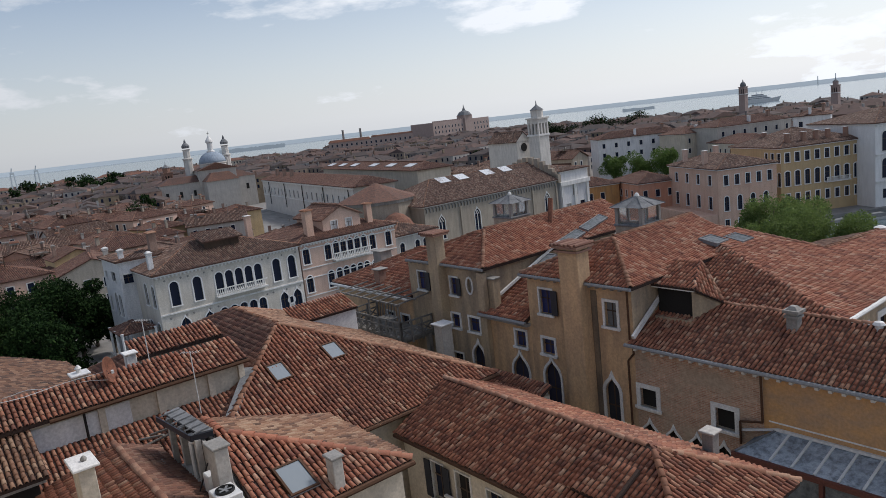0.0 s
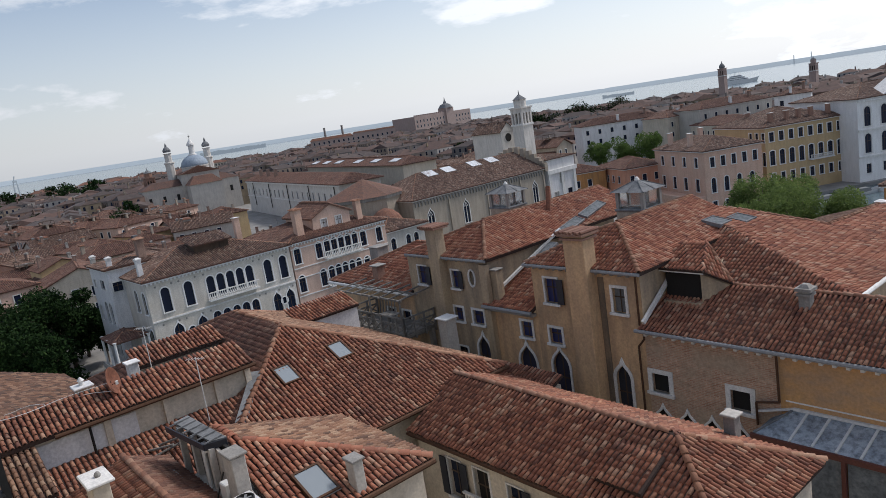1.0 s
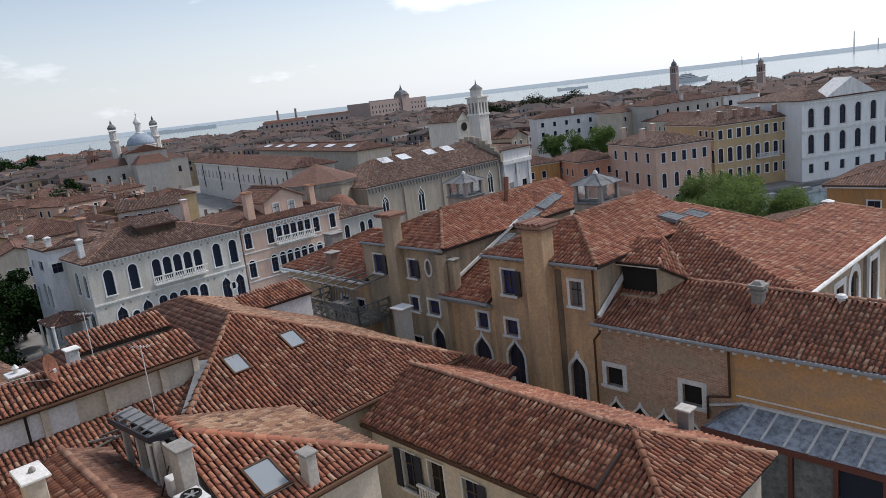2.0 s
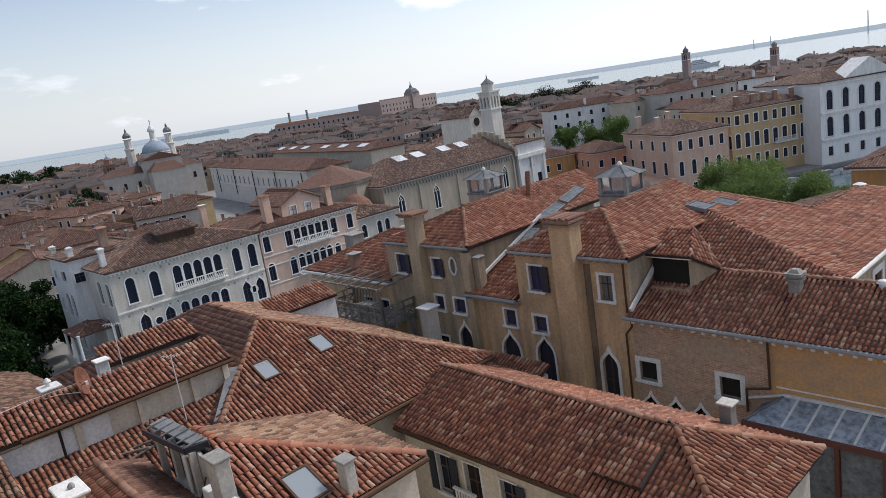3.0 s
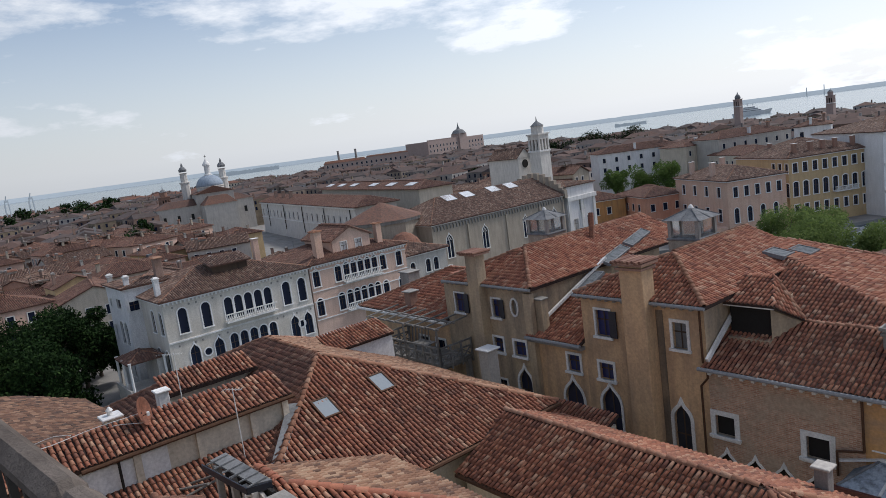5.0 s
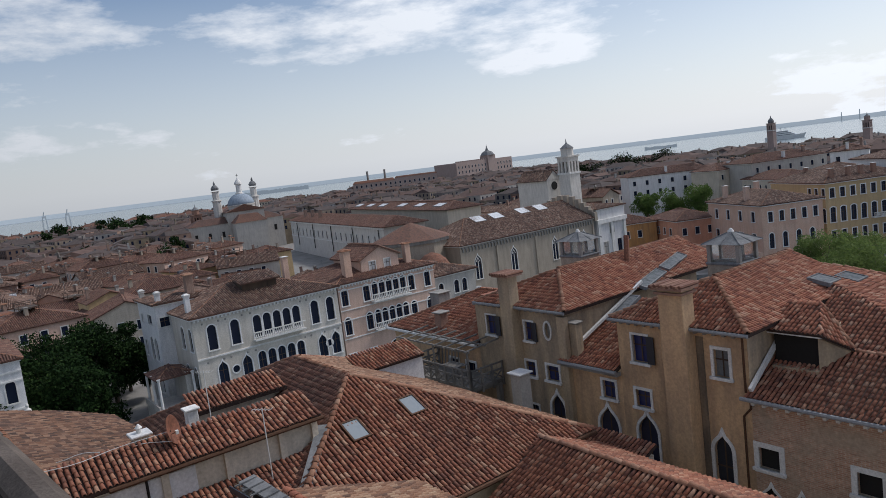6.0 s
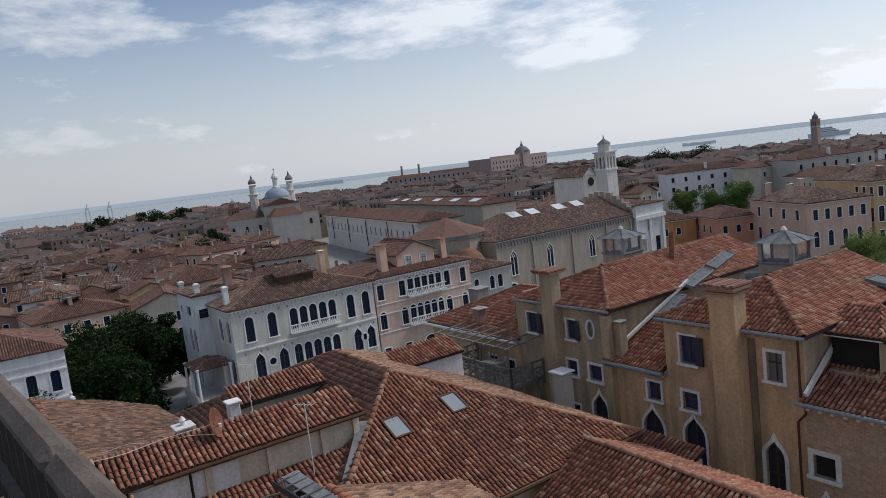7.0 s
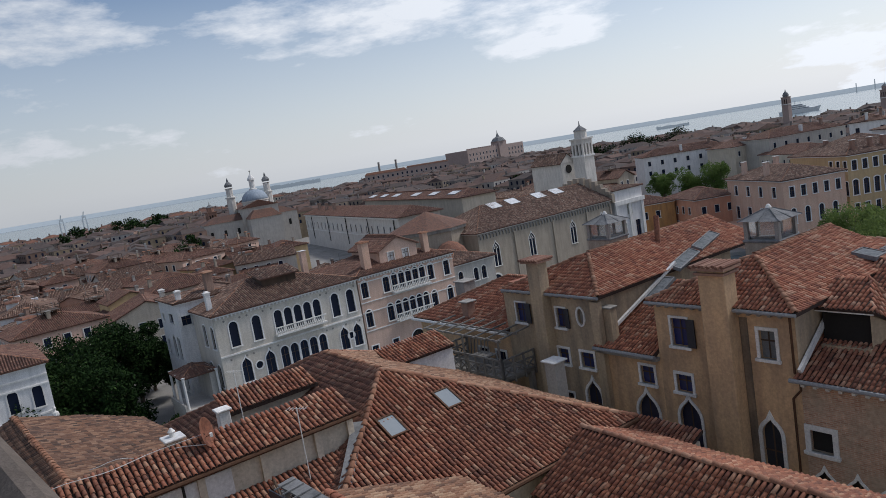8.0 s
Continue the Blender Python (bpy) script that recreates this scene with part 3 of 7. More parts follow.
def facade(parent, face, L, H, wins, mat, name="wall", trim=0.12, m_trim=None, thick=0.35, **more):
    part(name, wall_with_openings(L, H, [(x, z, w, h, k) for x, z, w, h, k, *r in wins], face, thick), mat, parent)
    for x, z, w, h, k, *r in wins:
        opts = dict(more)
        if r:
            opts.update(r[0])
        window(parent, face, x, z, w, h, k, opts.pop("trim", trim), m_trim, **opts)


def gutter(parent, p, q, r=0.08, mat=None):
    part("gutter", bar(p, q, r, 8), mat or m_gutter, parent)


def eave_brackets(parent, p, q, step=0.5, out=(0, -1), mat=None):
    """The row of small stone corbels below an eave."""
    p, q = Vector(p), Vector(q)
    L = (q - p).length
    d = (q - p) / L
    o = Vector((out[0], out[1], 0))
    me = mesh_of("corbel", *beam((0, 0, 0), tuple(o * 0.26), 0.13, 0.13), mat or m_stone_dark)
    for i in range(int(L / step) + 1):
        part("corbel", me, mat, parent, at=tuple(p + d * (i * step)))


# ---- the terrace that the camera looks over ----
deck = thing("terrace", 0, 2.16, 0, "stone roof terrace of a tall house", "terrace", kind="structure", turn=5.6)
part("house_wall", box(-20, 14, -11, -0.1, 0, 26.2), m_cream, deck)
part("floor", box(-20.2, 14.2, -11.2, 0.1, 26.2, 26.4), m_rail, deck)
rail = thing("balustrade", 0, 2.16, 26.4, "grey stone handrail on dark iron bars round the terrace", "railing", turn=5.6)
for xx in np.arange(-17.8, -0.7, 1.7):
    hr = bevelled(xx, min(xx + 1.69, 0.0), -0.05, 0.1, 0.96, 1.10, 0.05)
    part("handrail", hr, m_rail, rail, "worn grey stone handrail")
bar_mesh = mesh_of("bar", *beam((0, 0.04, 0), (0, 0.04, 0.98), 0.035, 0.035), m_iron)
for i in range(58):
    part("bar", bar_mesh, m_iron, rail, at=(-17.0 + 0.297 * i, 0, 0))
part("lower_rail", beam((-17.3, 0.0, 0.42), (0.0, 0.0, 0.42), 0.05, 0.06), m_iron, rail)


# ---- helpers for roofs and chimneys ----
def house(name, u, v, label, category="house", **k):
    return thing(name, u, v, 0, label, category, **k), (lambda a, b, c: (a - u, b - v, c))


def skylight(parent, c, nrm, along, w, h, mat=None):
    """A roof window: a dark frame, flush in the tiles, with its pane."""
    nrm, a = Vector(nrm).normalized(), Vector(along).normalized()
    s = nrm.cross(a)
    c = Vector(c) + nrm * 0.13
    def loop(x, y, d):
        return [tuple(c + a * i + s * j + nrm * d) for i, j in ((-x, -y), (x, -y), (x, y), (-x, y))]
    o, i = loop(w / 2 + 0.07, h / 2 + 0.07, 0.03), loop(w / 2, h / 2, 0.03)
    fr = part("skylight", join(loop_band(o, i), loop_band(loop(w / 2 + 0.07, h / 2 + 0.07, -0.16), o)), m_lead if mat else m_brown_metal, parent)
    part("pane", (loop(w / 2, h / 2, 0.0), [(0, 1, 2, 3)]), mat or m_skylight, fr)
    return [tuple(Vector(p) - nrm * 0.1) for p in loop(w / 2 - 0.02, h / 2 - 0.06, 0)]


def chimney(parent, c, z0, z1, w, d, cap="slab", mat=None, m_cap=None, over=0.12):
    """A masonry chimney with a stone slab, a stepped head or a tiled flare."""
    u, v = c
    mat, m_cap = mat or m_cream, m_cap or m_stone
    body = part("chimney", bevelled(u - w / 2, u + w / 2, v - d / 2, v + d / 2, z0, z1, 0.02), mat, parent)
    if cap == "slab":
        part("cap", bevelled(u - w / 2 - over, u + w / 2 + over, v - d / 2 - over, v + d / 2 + over, z1 + 0.02, z1 + 0.10, 0.02), m_cap, body)
    elif cap == "stepped":
        part("cap", join(box(u - w / 2 - 0.06, u + w / 2 + 0.06, v - d / 2 - 0.06, v + d / 2 + 0.06, z1 - 0.30, z1 - 0.2),
                         box(u - w / 2 - 0.1, u + w / 2 + 0.1, v - d / 2 - 0.1, v + d / 2 + 0.1, z1 - 0.10, z1 + 0.02),
                         box(u - w / 2 - 0.02, u + w / 2 + 0.02, v - d / 2 - 0.02, v + d / 2 + 0.02, z1 + 0.02, z1 + 0.16, 0.12)), m_cap, body)
    elif cap == "tiled":
        v1, f1 = box(u - w / 2 - 0.16, u + w / 2 + 0.16, v - d / 2 - 0.16, v + d / 2 + 0.16, z1 - 0.02, z1 + 0.05)
        cp = part("cap", join((v1, f1), box(u - w / 2 - 0.1, u + w / 2 + 0.1, v - d / 2 - 0.1, v + d / 2 + 0.1, z1 + 0.05, z1 + 0.22, 0.14)), m_ridge, body)
        g = []
        for i in range(int((w + 0.4) / 0.2)):
            for sd in (-1, 1):
                x = u - w / 2 - 0.1 + i * 0.2
                g.append(bar((x, v + sd * (d / 2 + 0.22), z1 + 0.07), (x, v, z1 + 0.2), 0.075, 6))
        part("cap_tiles", join(*g), m_ridge, cp)
    return body


def hip_roof(parent, u0, u1, v0, v1, ze, slope, mat, tiles=True, along="v", gables=(), ridges=True, singles=0, near=(0, 0), holes=(), sag=0.06, coarse=0.0):
    """A hipped roof over a rectangle, in the parent's axes; gables: ends ('0', '1') that stay upright."""
    if along == "v":
        half = (u1 - u0) / 2
        zr, c = ze + slope * half, (u0 + u1) / 2
        ra, rb = (c, v0 + (0 if "0" in gables else half), zr), (c, v1 - (0 if "1" in gables else half), zr)
        A, B, C, D = (u0, v0, ze), (u1, v0, ze), (u1, v1, ze), (u0, v1, ze)
        faces = [[B, C, rb, ra], [D, A, ra, rb]] + ([] if "0" in gables else [[A, B, ra]]) + ([] if "1" in gables else [[C, D, rb]])
    else:
        half = (v1 - v0) / 2
        zr, c = ze + slope * half, (v0 + v1) / 2
        ra, rb = (u0 + (0 if "0" in gables else half), c, zr), (u1 - (0 if "1" in gables else half), c, zr)
        A, B, C, D = (u0, v0, ze), (u1, v0, ze), (u1, v1, ze), (u0, v1, ze)
        faces = [[A, B, rb, ra], [C, D, ra, rb]] + ([] if "0" in gables else [[D, A, ra]]) + ([] if "1" in gables else [[B, C, rb]])
    for fc in faces:
        roof_face(parent, fc, mat, holes=holes, singles=singles, near=near, tiles=tiles, sag=sag, coarse=coarse)
    if ridges:
        ridge_line(parent, ra, rb)
        for fc in faces:
            if len(fc) == 3:
                ridge_line(parent, fc[0], fc[2])
                ridge_line(parent, fc[1], fc[2])
    return zr


# ---- the hipped house with two skylights ----
hA, r = house("hipped_house", -24.5, 15.25, "low cream house under a hipped clay-tile roof with two skylights")
part("wall", box(-11.5, 6.3, -6.5, 6.5, 0, 17.0), m_cream, hA)
zE, zR = 17.08, 20.22
nA = (0.45, 0, 1)
hol = [skylight(hA, r(-21.78, 16.46, 18.98), nA, (0, 1, 0), 0.66, 0.98), skylight(hA, r(-21.58, 13.70, 18.90), nA, (0, 1, 0), 0.66, 0.98)]
A0, A1, A2, A3 = r(-17.5, 8.2, zE), r(-17.5, 22.3, zE), r(-36.7, 22.3, zE), r(-36.7, 8.2, zE)
Ra, Rb = r(-24.5, 15.25, zR), r(-29.7, 15.25, zR)
roof_face(hA, [A0, A1, Ra], m_tile, hol, singles=300, near=(5, 0))
roof_face(hA, [A1, A2, Rb, Ra], m_tile_pale)
roof_face(hA, [A3, A0, Ra, Rb], m_tile_brown)
roof_face(hA, [A2, A3, Rb], m_tile)
for p_, q_ in ((A0, Ra), (A1, Ra), (A2, Rb), (A3, Rb), (Ra, Rb)):
    ridge_line(hA, p_, q_)
gutter(hA, r(-17.42, 8.2, 17.0), r(-17.42, 22.3, 17.0), 0.09, m_brown_metal)
part("valley_flashing", beam(r(-22.35, 12.78, 19.30), r(-19.7, 10.4, 18.0), 0.45, 0.06), m_lead, hA)
# dormer on its far slope
roof_face(hA, [r(-28.9, 18.4, 18.65), r(-28.9, 22.2, 18.65), r(-30.4, 22.2, 19.2), r(-30.4, 18.4, 19.2)], m_tile, thick=0.1)
part("dormer_wall", box(*(r(-30.3, 18.6, 0)[0], r(-29.0, 0, 0)[0]), *(r(0, 18.6, 0)[1], r(0, 22.1, 0)[1]), 16.9, 18.6), m_white_wall, hA)

# ---- the long hipped house below the brick wing ----
hC, r = house("long_house", -10.5, 19.27, "long cream house under a weathered clay-tile roof")
zE, zR = 16.5, 17.8
C0, C1, C2, C3 = r(-17.25, 16.3, zE), r(-4.0, 16.3, zE), r(-4.0, 22.24, zE), r(-17.5, 22.24, zE)
Ca, Cb = r(-17.5, 19.27, zR), r(-7.12, 19.27, zR)
roof_face(hC, [C0, C1, Cb, Ca], m_tile, singles=300, near=(6, -8))
roof_face(hC, [C2, C3, Ca, Cb], m_tile)
roof_face(hC, [C1, C2, Cb], m_tile, singles=150, near=(6, -4))
for p_, q_ in ((Ca, Cb), (C1, Cb), (C2, Cb)):
    ridge_line(hC, p_, q_)
facade(hC, facing("-v", *r(-17.1, 16.65, 0)), 12.8, 16.4, [(2.0, 14.2, 0.75, 1.55, "rect", dict(shutters="lr")), (3.5, 13.9, 0.8, 1.9, "rect", dict(m_pane=m_void)), (5.2, 14.2, 0.75, 1.5, "rect", dict(shutters="r")), (8.2, 14.2, 0.75, 1.5, "rect", dict(shutters="lr"))], m_cream, trim=0.06)
part("wall", box(*(-6.6, 6.2), -2.25, 2.6, 0, 16.4), m_cream, hC)
part("end_wall", box(-6.75, -6.62, -2.6, 2.6, 0, 16.7), m_cream, hC)
gutter(hC, r(-17.25, 16.24, 16.42), r(-4.0, 16.24, 16.42), 0.08, m_brown_metal)
# a raised patch of tiles on the slope
roof_face(hC, [r(-8.6, 16.95, 17.0), r(-6.95, 16.95, 17.0), r(-6.95, 18.3, 17.55), r(-8.6, 18.3, 17.55)], m_tile, thick=0.12)
bal_ = part("balcony_rail", beam(r(-14.4, 16.35, 14.8), r(-13.3, 16.35, 14.8), 0.12, 0.08), m_stone, hC)
post_ = mesh_of("baluster", *bar((0, 0, 0), (0, 0, 0.85), 0.035), m_stone)
for i in range(7):
    part("baluster", post_, m_stone, bal_, at=r(-14.3 + 0.14 * i, 16.35, 13.92))
roof_face(hC, [r(-19.4, 22.7, 15.95), r(-15.6, 22.7, 15.95), r(-15.6, 23.8, 16.4), r(-19.4, 23.8, 16.4)], m_tile, thick=0.1)
part("annex_wall", box(*(r(-19.2, 0, 0)[0], r(-15.8, 0, 0)[0]), r(0, 22.9, 0)[1], r(0, 23.8, 0)[1], 0, 15.9), m_cream, hC)

# ---- the near house with a skylight and a dormer ----
hN, r = house("corner_house", -16, 9.2, "near house under a hipped clay-tile roof with one skylight")
n0, n1, n2 = r(-11.9, 8.5, 18.3), r(-11.9, 13.45, 18.3), r(-17.3, 13.45, 18.3)
pk, pk2, lo = r(-15.8, 9.0, 19.77), r(-17.4, 9.0, 19.77), r(-15.8, 8.72, 19.77)
nN = (0.377, 0, 1)
hol = [skylight(hN, r(-12.95, 9.98, 18.70), nN, (0, 1, 0), 0.78, 1.1)]
roof_face(hN, [n0, n1, pk, lo], m_tile_red, hol, singles=300, near=(8, -6))
roof_face(hN, [n1, n2, pk2, pk], m_tile_pale, sag=0.05)
ridge_line(hN, n1, pk, m_tile_red, 0.3)
ridge_line(hN, pk, pk2, m_tile_red, 0.3)
part("wall", box(-1.4, 3.8, -2.1, 4.0, 0, 17.9), m_cream, hN)
gutter(hN, r(-11.82, 8.4, 18.2), r(-11.82, 13.45, 18.2), 0.09, m_brown_metal)
chimney(hN, r(-12.2, 10.92, 0)[:2], 18.1, 19.28, 0.42, 0.34, "slab", m_grey_wall, m_stone_dark, 0.06)
# a skirt of newer tiles below the skylight
part("apron", box(r(-12.55, 0, 0)[0], r(-12.33, 0, 0)[0], r(0, 9.5, 0)[1], r(0, 10.45, 0)[1], 18.55, 18.60), m_lead, hN)
# the open lead-capped side of the roof: lid, fascia, posts, loft shade as a black sheet
lid = part("dormer_roof", ([r(-19.0, 8.25, 19.80), r(-16.0, 8.35, 19.93), r(-15.7, 8.75, 19.98), r(-19.0, 8.75, 19.86), r(-19.0, 8.25, 19.74), r(-16.0, 8.35, 19.87), r(-15.7, 8.75, 19.92), r(-19.0, 8.75, 19.80)], [(0, 1, 2, 3), (7, 6, 5, 4), (0, 4, 5, 1), (1, 5, 6, 2), (2, 6, 7, 3), (3, 7, 4, 0)]), m_lead, hN, "pale weathered lead sheet")
part("fascia", join(beam(r(-19.0, 7.98, 19.68), r(-16.0, 8.13, 19.80), 0.04, 0.2), beam(r(-16.0, 8.13, 19.80), r(-15.7, 8.74, 19.84), 0.04, 0.2)), m_shutter, lid)
part("seams", join(*[beam(r(-18.7 + 0.55 * i, 8.02 + 0.025 * i, 19.83 + 0.022 * i), r(-18.7 + 0.55 * i, 8.72, 19.89 + 0.022 * i), 0.03, 0.04) for i in range(6)]), m_lead, lid)
# black sheet in place of the loft's shade, no real wall
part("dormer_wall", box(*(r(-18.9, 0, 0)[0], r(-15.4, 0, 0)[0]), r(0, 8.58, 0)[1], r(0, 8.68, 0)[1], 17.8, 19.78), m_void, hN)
part("loft_wall", ([r(-15.9, 8.5, 17.9), r(-11.95, 8.5, 17.9), r(-11.95, 8.5, 18.25), r(-15.9, 8.5, 19.72), r(-15.9, 8.4, 17.9), r(-11.95, 8.4, 17.9), r(-11.95, 8.4, 18.25), r(-15.9, 8.4, 19.72)], [(4, 5, 6, 7), (0, 3, 2, 1), (3, 7, 6, 2), (0, 4, 7, 3), (1, 2, 6, 5)]), m_grey_wall, hN)
for q_ in (-18.6, -17.4, -16.55, -15.95):
    part("dormer_post", box(r(q_, 0, 0)[0] - 0.09, r(q_, 0, 0)[0] + 0.09, r(0, 8.2, 0)[1], r(0, 8.38, 0)[1], 18.0, 19.74), m_grey_wall, hN)
part("vent_pipe", join(bar(r(-16.2, 8.15, 18.4), r(-16.2, 8.15, 19.6), 0.06, 8), bar(r(-16.2, 8.15, 19.6), r(-15.95, 8.3, 19.68), 0.06, 8)), m_ac, hN)
chimney(hN, r(-14.05, 8.25, 0)[:2], 18.0, 20.12, 0.62, 0.42, "slab", m_grey_wall, m_stone_dark, 0.07)
part("meter_box", bevelled(r(-14.95, 0, 0)[0], r(-14.55, 0, 0)[0], r(0, 7.98, 0)[1], r(0, 8.24, 0)[1], 18.5, 19.1, 0.03), m_ac, hN)
part("flat_ledge", box(*(r(-17.6, 0, 0)[0], r(-11.9, 0, 0)[0]), r(0, 7.45, 0)[1], r(0, 8.4, 0)[1], 18.2, 18.42), m_stone_dark, hN)
part("ledge_gutter", join(beam(r(-18.2, 7.5, 18.55), r(-12.0, 7.42, 18.46), 0.14, 0.10), beam(r(-18.2, 7.68, 18.56), r(-12.0, 7.6, 18.47), 0.05, 0.12)), m_grey_wood, hN)
part("conduit", join(bar(r(-17.8, 7.9, 18.46), r(-12.6, 7.85, 18.46), 0.035), bar(r(-15.0, 7.8, 18.46), r(-15.0, 8.2, 19.3), 0.025)), m_iron, hN)

ac, r2 = house("air_conditioner", -13.05, 7.95, "white air conditioner with a round dark fan grille", "air conditioner")
ac.location.z = 0
part("casing", bevelled(-0.42, 0.42, -0.34, 0.34, 18.62, 19.22, 0.03), m_ac, ac)
grille = part("fan_grille", moved(lathe([(0.27, 0), (0.27, 0.06), (0.23, 0.07), (0.21, 0.01)], 20), 0.0, 0, 19.22), m_iron, ac)
for k_ in range(5):
    part("fan_blade", beam((0.02, 0, 19.26), (0.19 * math.cos(k_ * 1.257), 0.19 * math.sin(k_ * 1.257), 19.27), 0.07, 0.012), m_lead, grille)
part("stand", join(beam((-0.4, -0.25, 18.56), (0.4, -0.25, 18.56), 0.06, 0.12), beam((-0.4, 0.25, 18.56), (0.4, 0.25, 18.56), 0.06, 0.12), beam((-0.3, 0, 18.46), (0.3, 0, 18.46), 0.5, 0.08)), m_iron, ac)

# ---- lower roofs between, with the white-capped chimney ----
hG, r = house("low_house", -16, 5.5, "low house with crumbling clay-tile roofs")
roof_face(hG, [r(-11.5, 2.0, 17.6), r(-20.0, 2.0, 17.6), r(-20.0, 6.7, 18.95), r(-11.5, 6.7, 18.95)][::1], m_tile, singles=0)
roof_face(hG, [r(-20.0, 8.0, 18.4), r(-11.5, 8.0, 18.4), r(-11.5, 6.7, 18.95), r(-20.0, 6.7, 18.95)], m_tile_brown)
ridge_line(hG, r(-20, 6.7, 18.95), r(-11.6, 6.7, 18.95))
roof_face(hG, [r(-18.6, 0.5, 17.35), r(-18.6, 14.2, 17.35), r(-22.1, 14.2, 18.72), r(-22.1, 0.5, 18.72)], m_tile, singles=100, near=(4, 3))
part("wall", box(*(r(-22, 0, 0)[0], r(-11.8, 0, 0)[0]), r(0, 2.2, 0)[1], r(0, 8.0, 0)[1], 0, 17.6), m_cream, hG)
# solid black box painted as the shade under the small roof
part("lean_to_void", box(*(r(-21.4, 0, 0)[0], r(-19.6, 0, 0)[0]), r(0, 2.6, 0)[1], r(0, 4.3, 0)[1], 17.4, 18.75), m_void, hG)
part("lean_to_beam", beam(r(-19.5, 2.5, 18.78), r(-19.5, 4.5, 18.78), 0.14, 0.16), m_stone_dark, hG)
roof_face(hG, [r(-19.4, 2.3, 18.9), r(-19.4, 4.6, 18.9), r(-22.0, 4.6, 19.7), r(-22.0, 2.3, 19.7)], m_tile_pale, thick=0.1)
chimney(hG, r(-14.5, 4.9, 0)[:2], 17.5, 20.80, 0.85, 0.42, "slab", m_cream, m_stone, 0.12)

part("loose_stone", lathe([(0.07, 20.90), (0.09, 20.95), (0.05, 21.02), (0.02, 21.04)], 7), m_stone_dark, hG, at=r(-14.45, 4.95, 0))

# ---- the long parapet with a tiled coping ----
hP, r = house("parapet_house", -23, 8, "whitewashed parapet wall with a tiled coping and gutter")
part("wall", box(*(r(-23.4, 0, 0)[0], r(-22.15, 0, 0)[0]), r(0, 1.0, 0)[1], r(0, 12.35, 0)[1], 0, 19.9), m_cream, hP)
part("whitewash", box(*(r(-22.14, 0, 0)[0], r(-22.10, 0, 0)[0]), r(0, 2, 0)[1], r(0, 7.9, 0)[1], 17.5, 19.6), m_white_wall, hP)
roof_face(hP, [r(-21.85, 1.0, 19.92), r(-21.85, 12.55, 19.92), r(-23.4, 12.55, 20.5), r(-23.4, 1.0, 20.5)], m_tile, singles=150, near=(6, -4), sag=0.08)
gutter(hP, r(-21.8, 5.2, 19.82), r(-21.8, 12.6, 19.82), 0.08, m_brown_metal)
for q_ in (6.9, 9.0, 11.0, 12.3):
    part("pilaster", box(*(r(-22.15, 0, 0)[0], r(-22.02, 0, 0)[0]), r(0, q_, 0)[1] - 0.12, r(0, q_, 0)[1] + 0.12, 18.6, 19.85), m_cream, hP)
part("downpipe", bar(r(-21.9, 6.3, 18.6), r(-21.9, 6.3, 19.8), 0.05), m_iron, hP)
chimney(hP, r(-23.7, 6.7, 0)[:2], 19.2, 20.65, 0.5, 0.5, "slab", m_cream, m_white_paint, 0.1)
part("flue", lathe([(0.09, 20.7), (0.09, 20.9), (0.13, 20.92), (0.03, 21.05)], 10), m_ac, hP, at=r(-23.7, 6.7, 0))
chimney(hP, r(-25.85, 9.05, 0)[:2], 17.8, 20.35, 0.42, 0.42, "slab", m_stone, m_stone, 0.08)
# the broad pale slope behind it
roof_face(hP, [r(-23.4, 9.6, 17.72), r(-37.0, 8.2, 18.0), r(-35.5, 2.9, 20.2), r(-23.4, 3.6, 20.2)], m_tile_brushed, sag=0.12)
roof_face(hP, [r(-36.0, -2.0, 18.2), r(-23.4, -1.5, 18.2), r(-23.4, 3.6, 20.2), r(-35.5, 2.9, 20.2)], m_tile_brushed, sag=0.12)
ridge_line(hP, r(-23.2, 3.62, 20.2), r(-35.5, 2.9, 20.2))
part("back_wall", box(*(r(-35, 0, 0)[0], r(-23.5, 0, 0)[0]), r(0, -1, 0)[1], r(0, 8.0, 0)[1], 0, 17.6), m_cream, hP)
# second coping behind
roof_face(hP, [r(-27.2, 9.6, 19.72), r(-27.2, 13.6, 19.72), r(-28.6, 13.6, 20.25), r(-28.6, 9.6, 20.25)], m_tile)
part("rear_parapet", box(*(r(-28.6, 0, 0)[0], r(-27.5, 0, 0)[0]), r(0, 9.7, 0)[1], r(0, 13.5, 0)[1], 0, 19.7), m_cream, hP)

dish, r2 = house("satellite_dish", -22.9, 7.5, "rusty brown satellite dish on a bracket", "satellite dish")
part("reflector", lathe([(0.02, 0), (0.28, 0.04), (0.50, 0.13), (0.515, 0.13), (0.28, 0.022), (0.02, -0.02)], 20), m_rust, dish, smooth=True, at=Matrix.Translation((0, 0, 20.75)) @ Matrix.Rotation(radians(-75), 4, "X") @ Matrix.Rotation(radians(35), 4, "Y"))
part("bracket", join(bar((0, 0, 20.2), (0, 0, 20.75), 0.025), bar((0, 0, 20.6), (0.35, 0.12, 20.75), 0.012)), m_iron, dish)
part("receiver", box(0.3, 0.42, 0.08, 0.17, 20.68, 20.8), m_ac, dish)

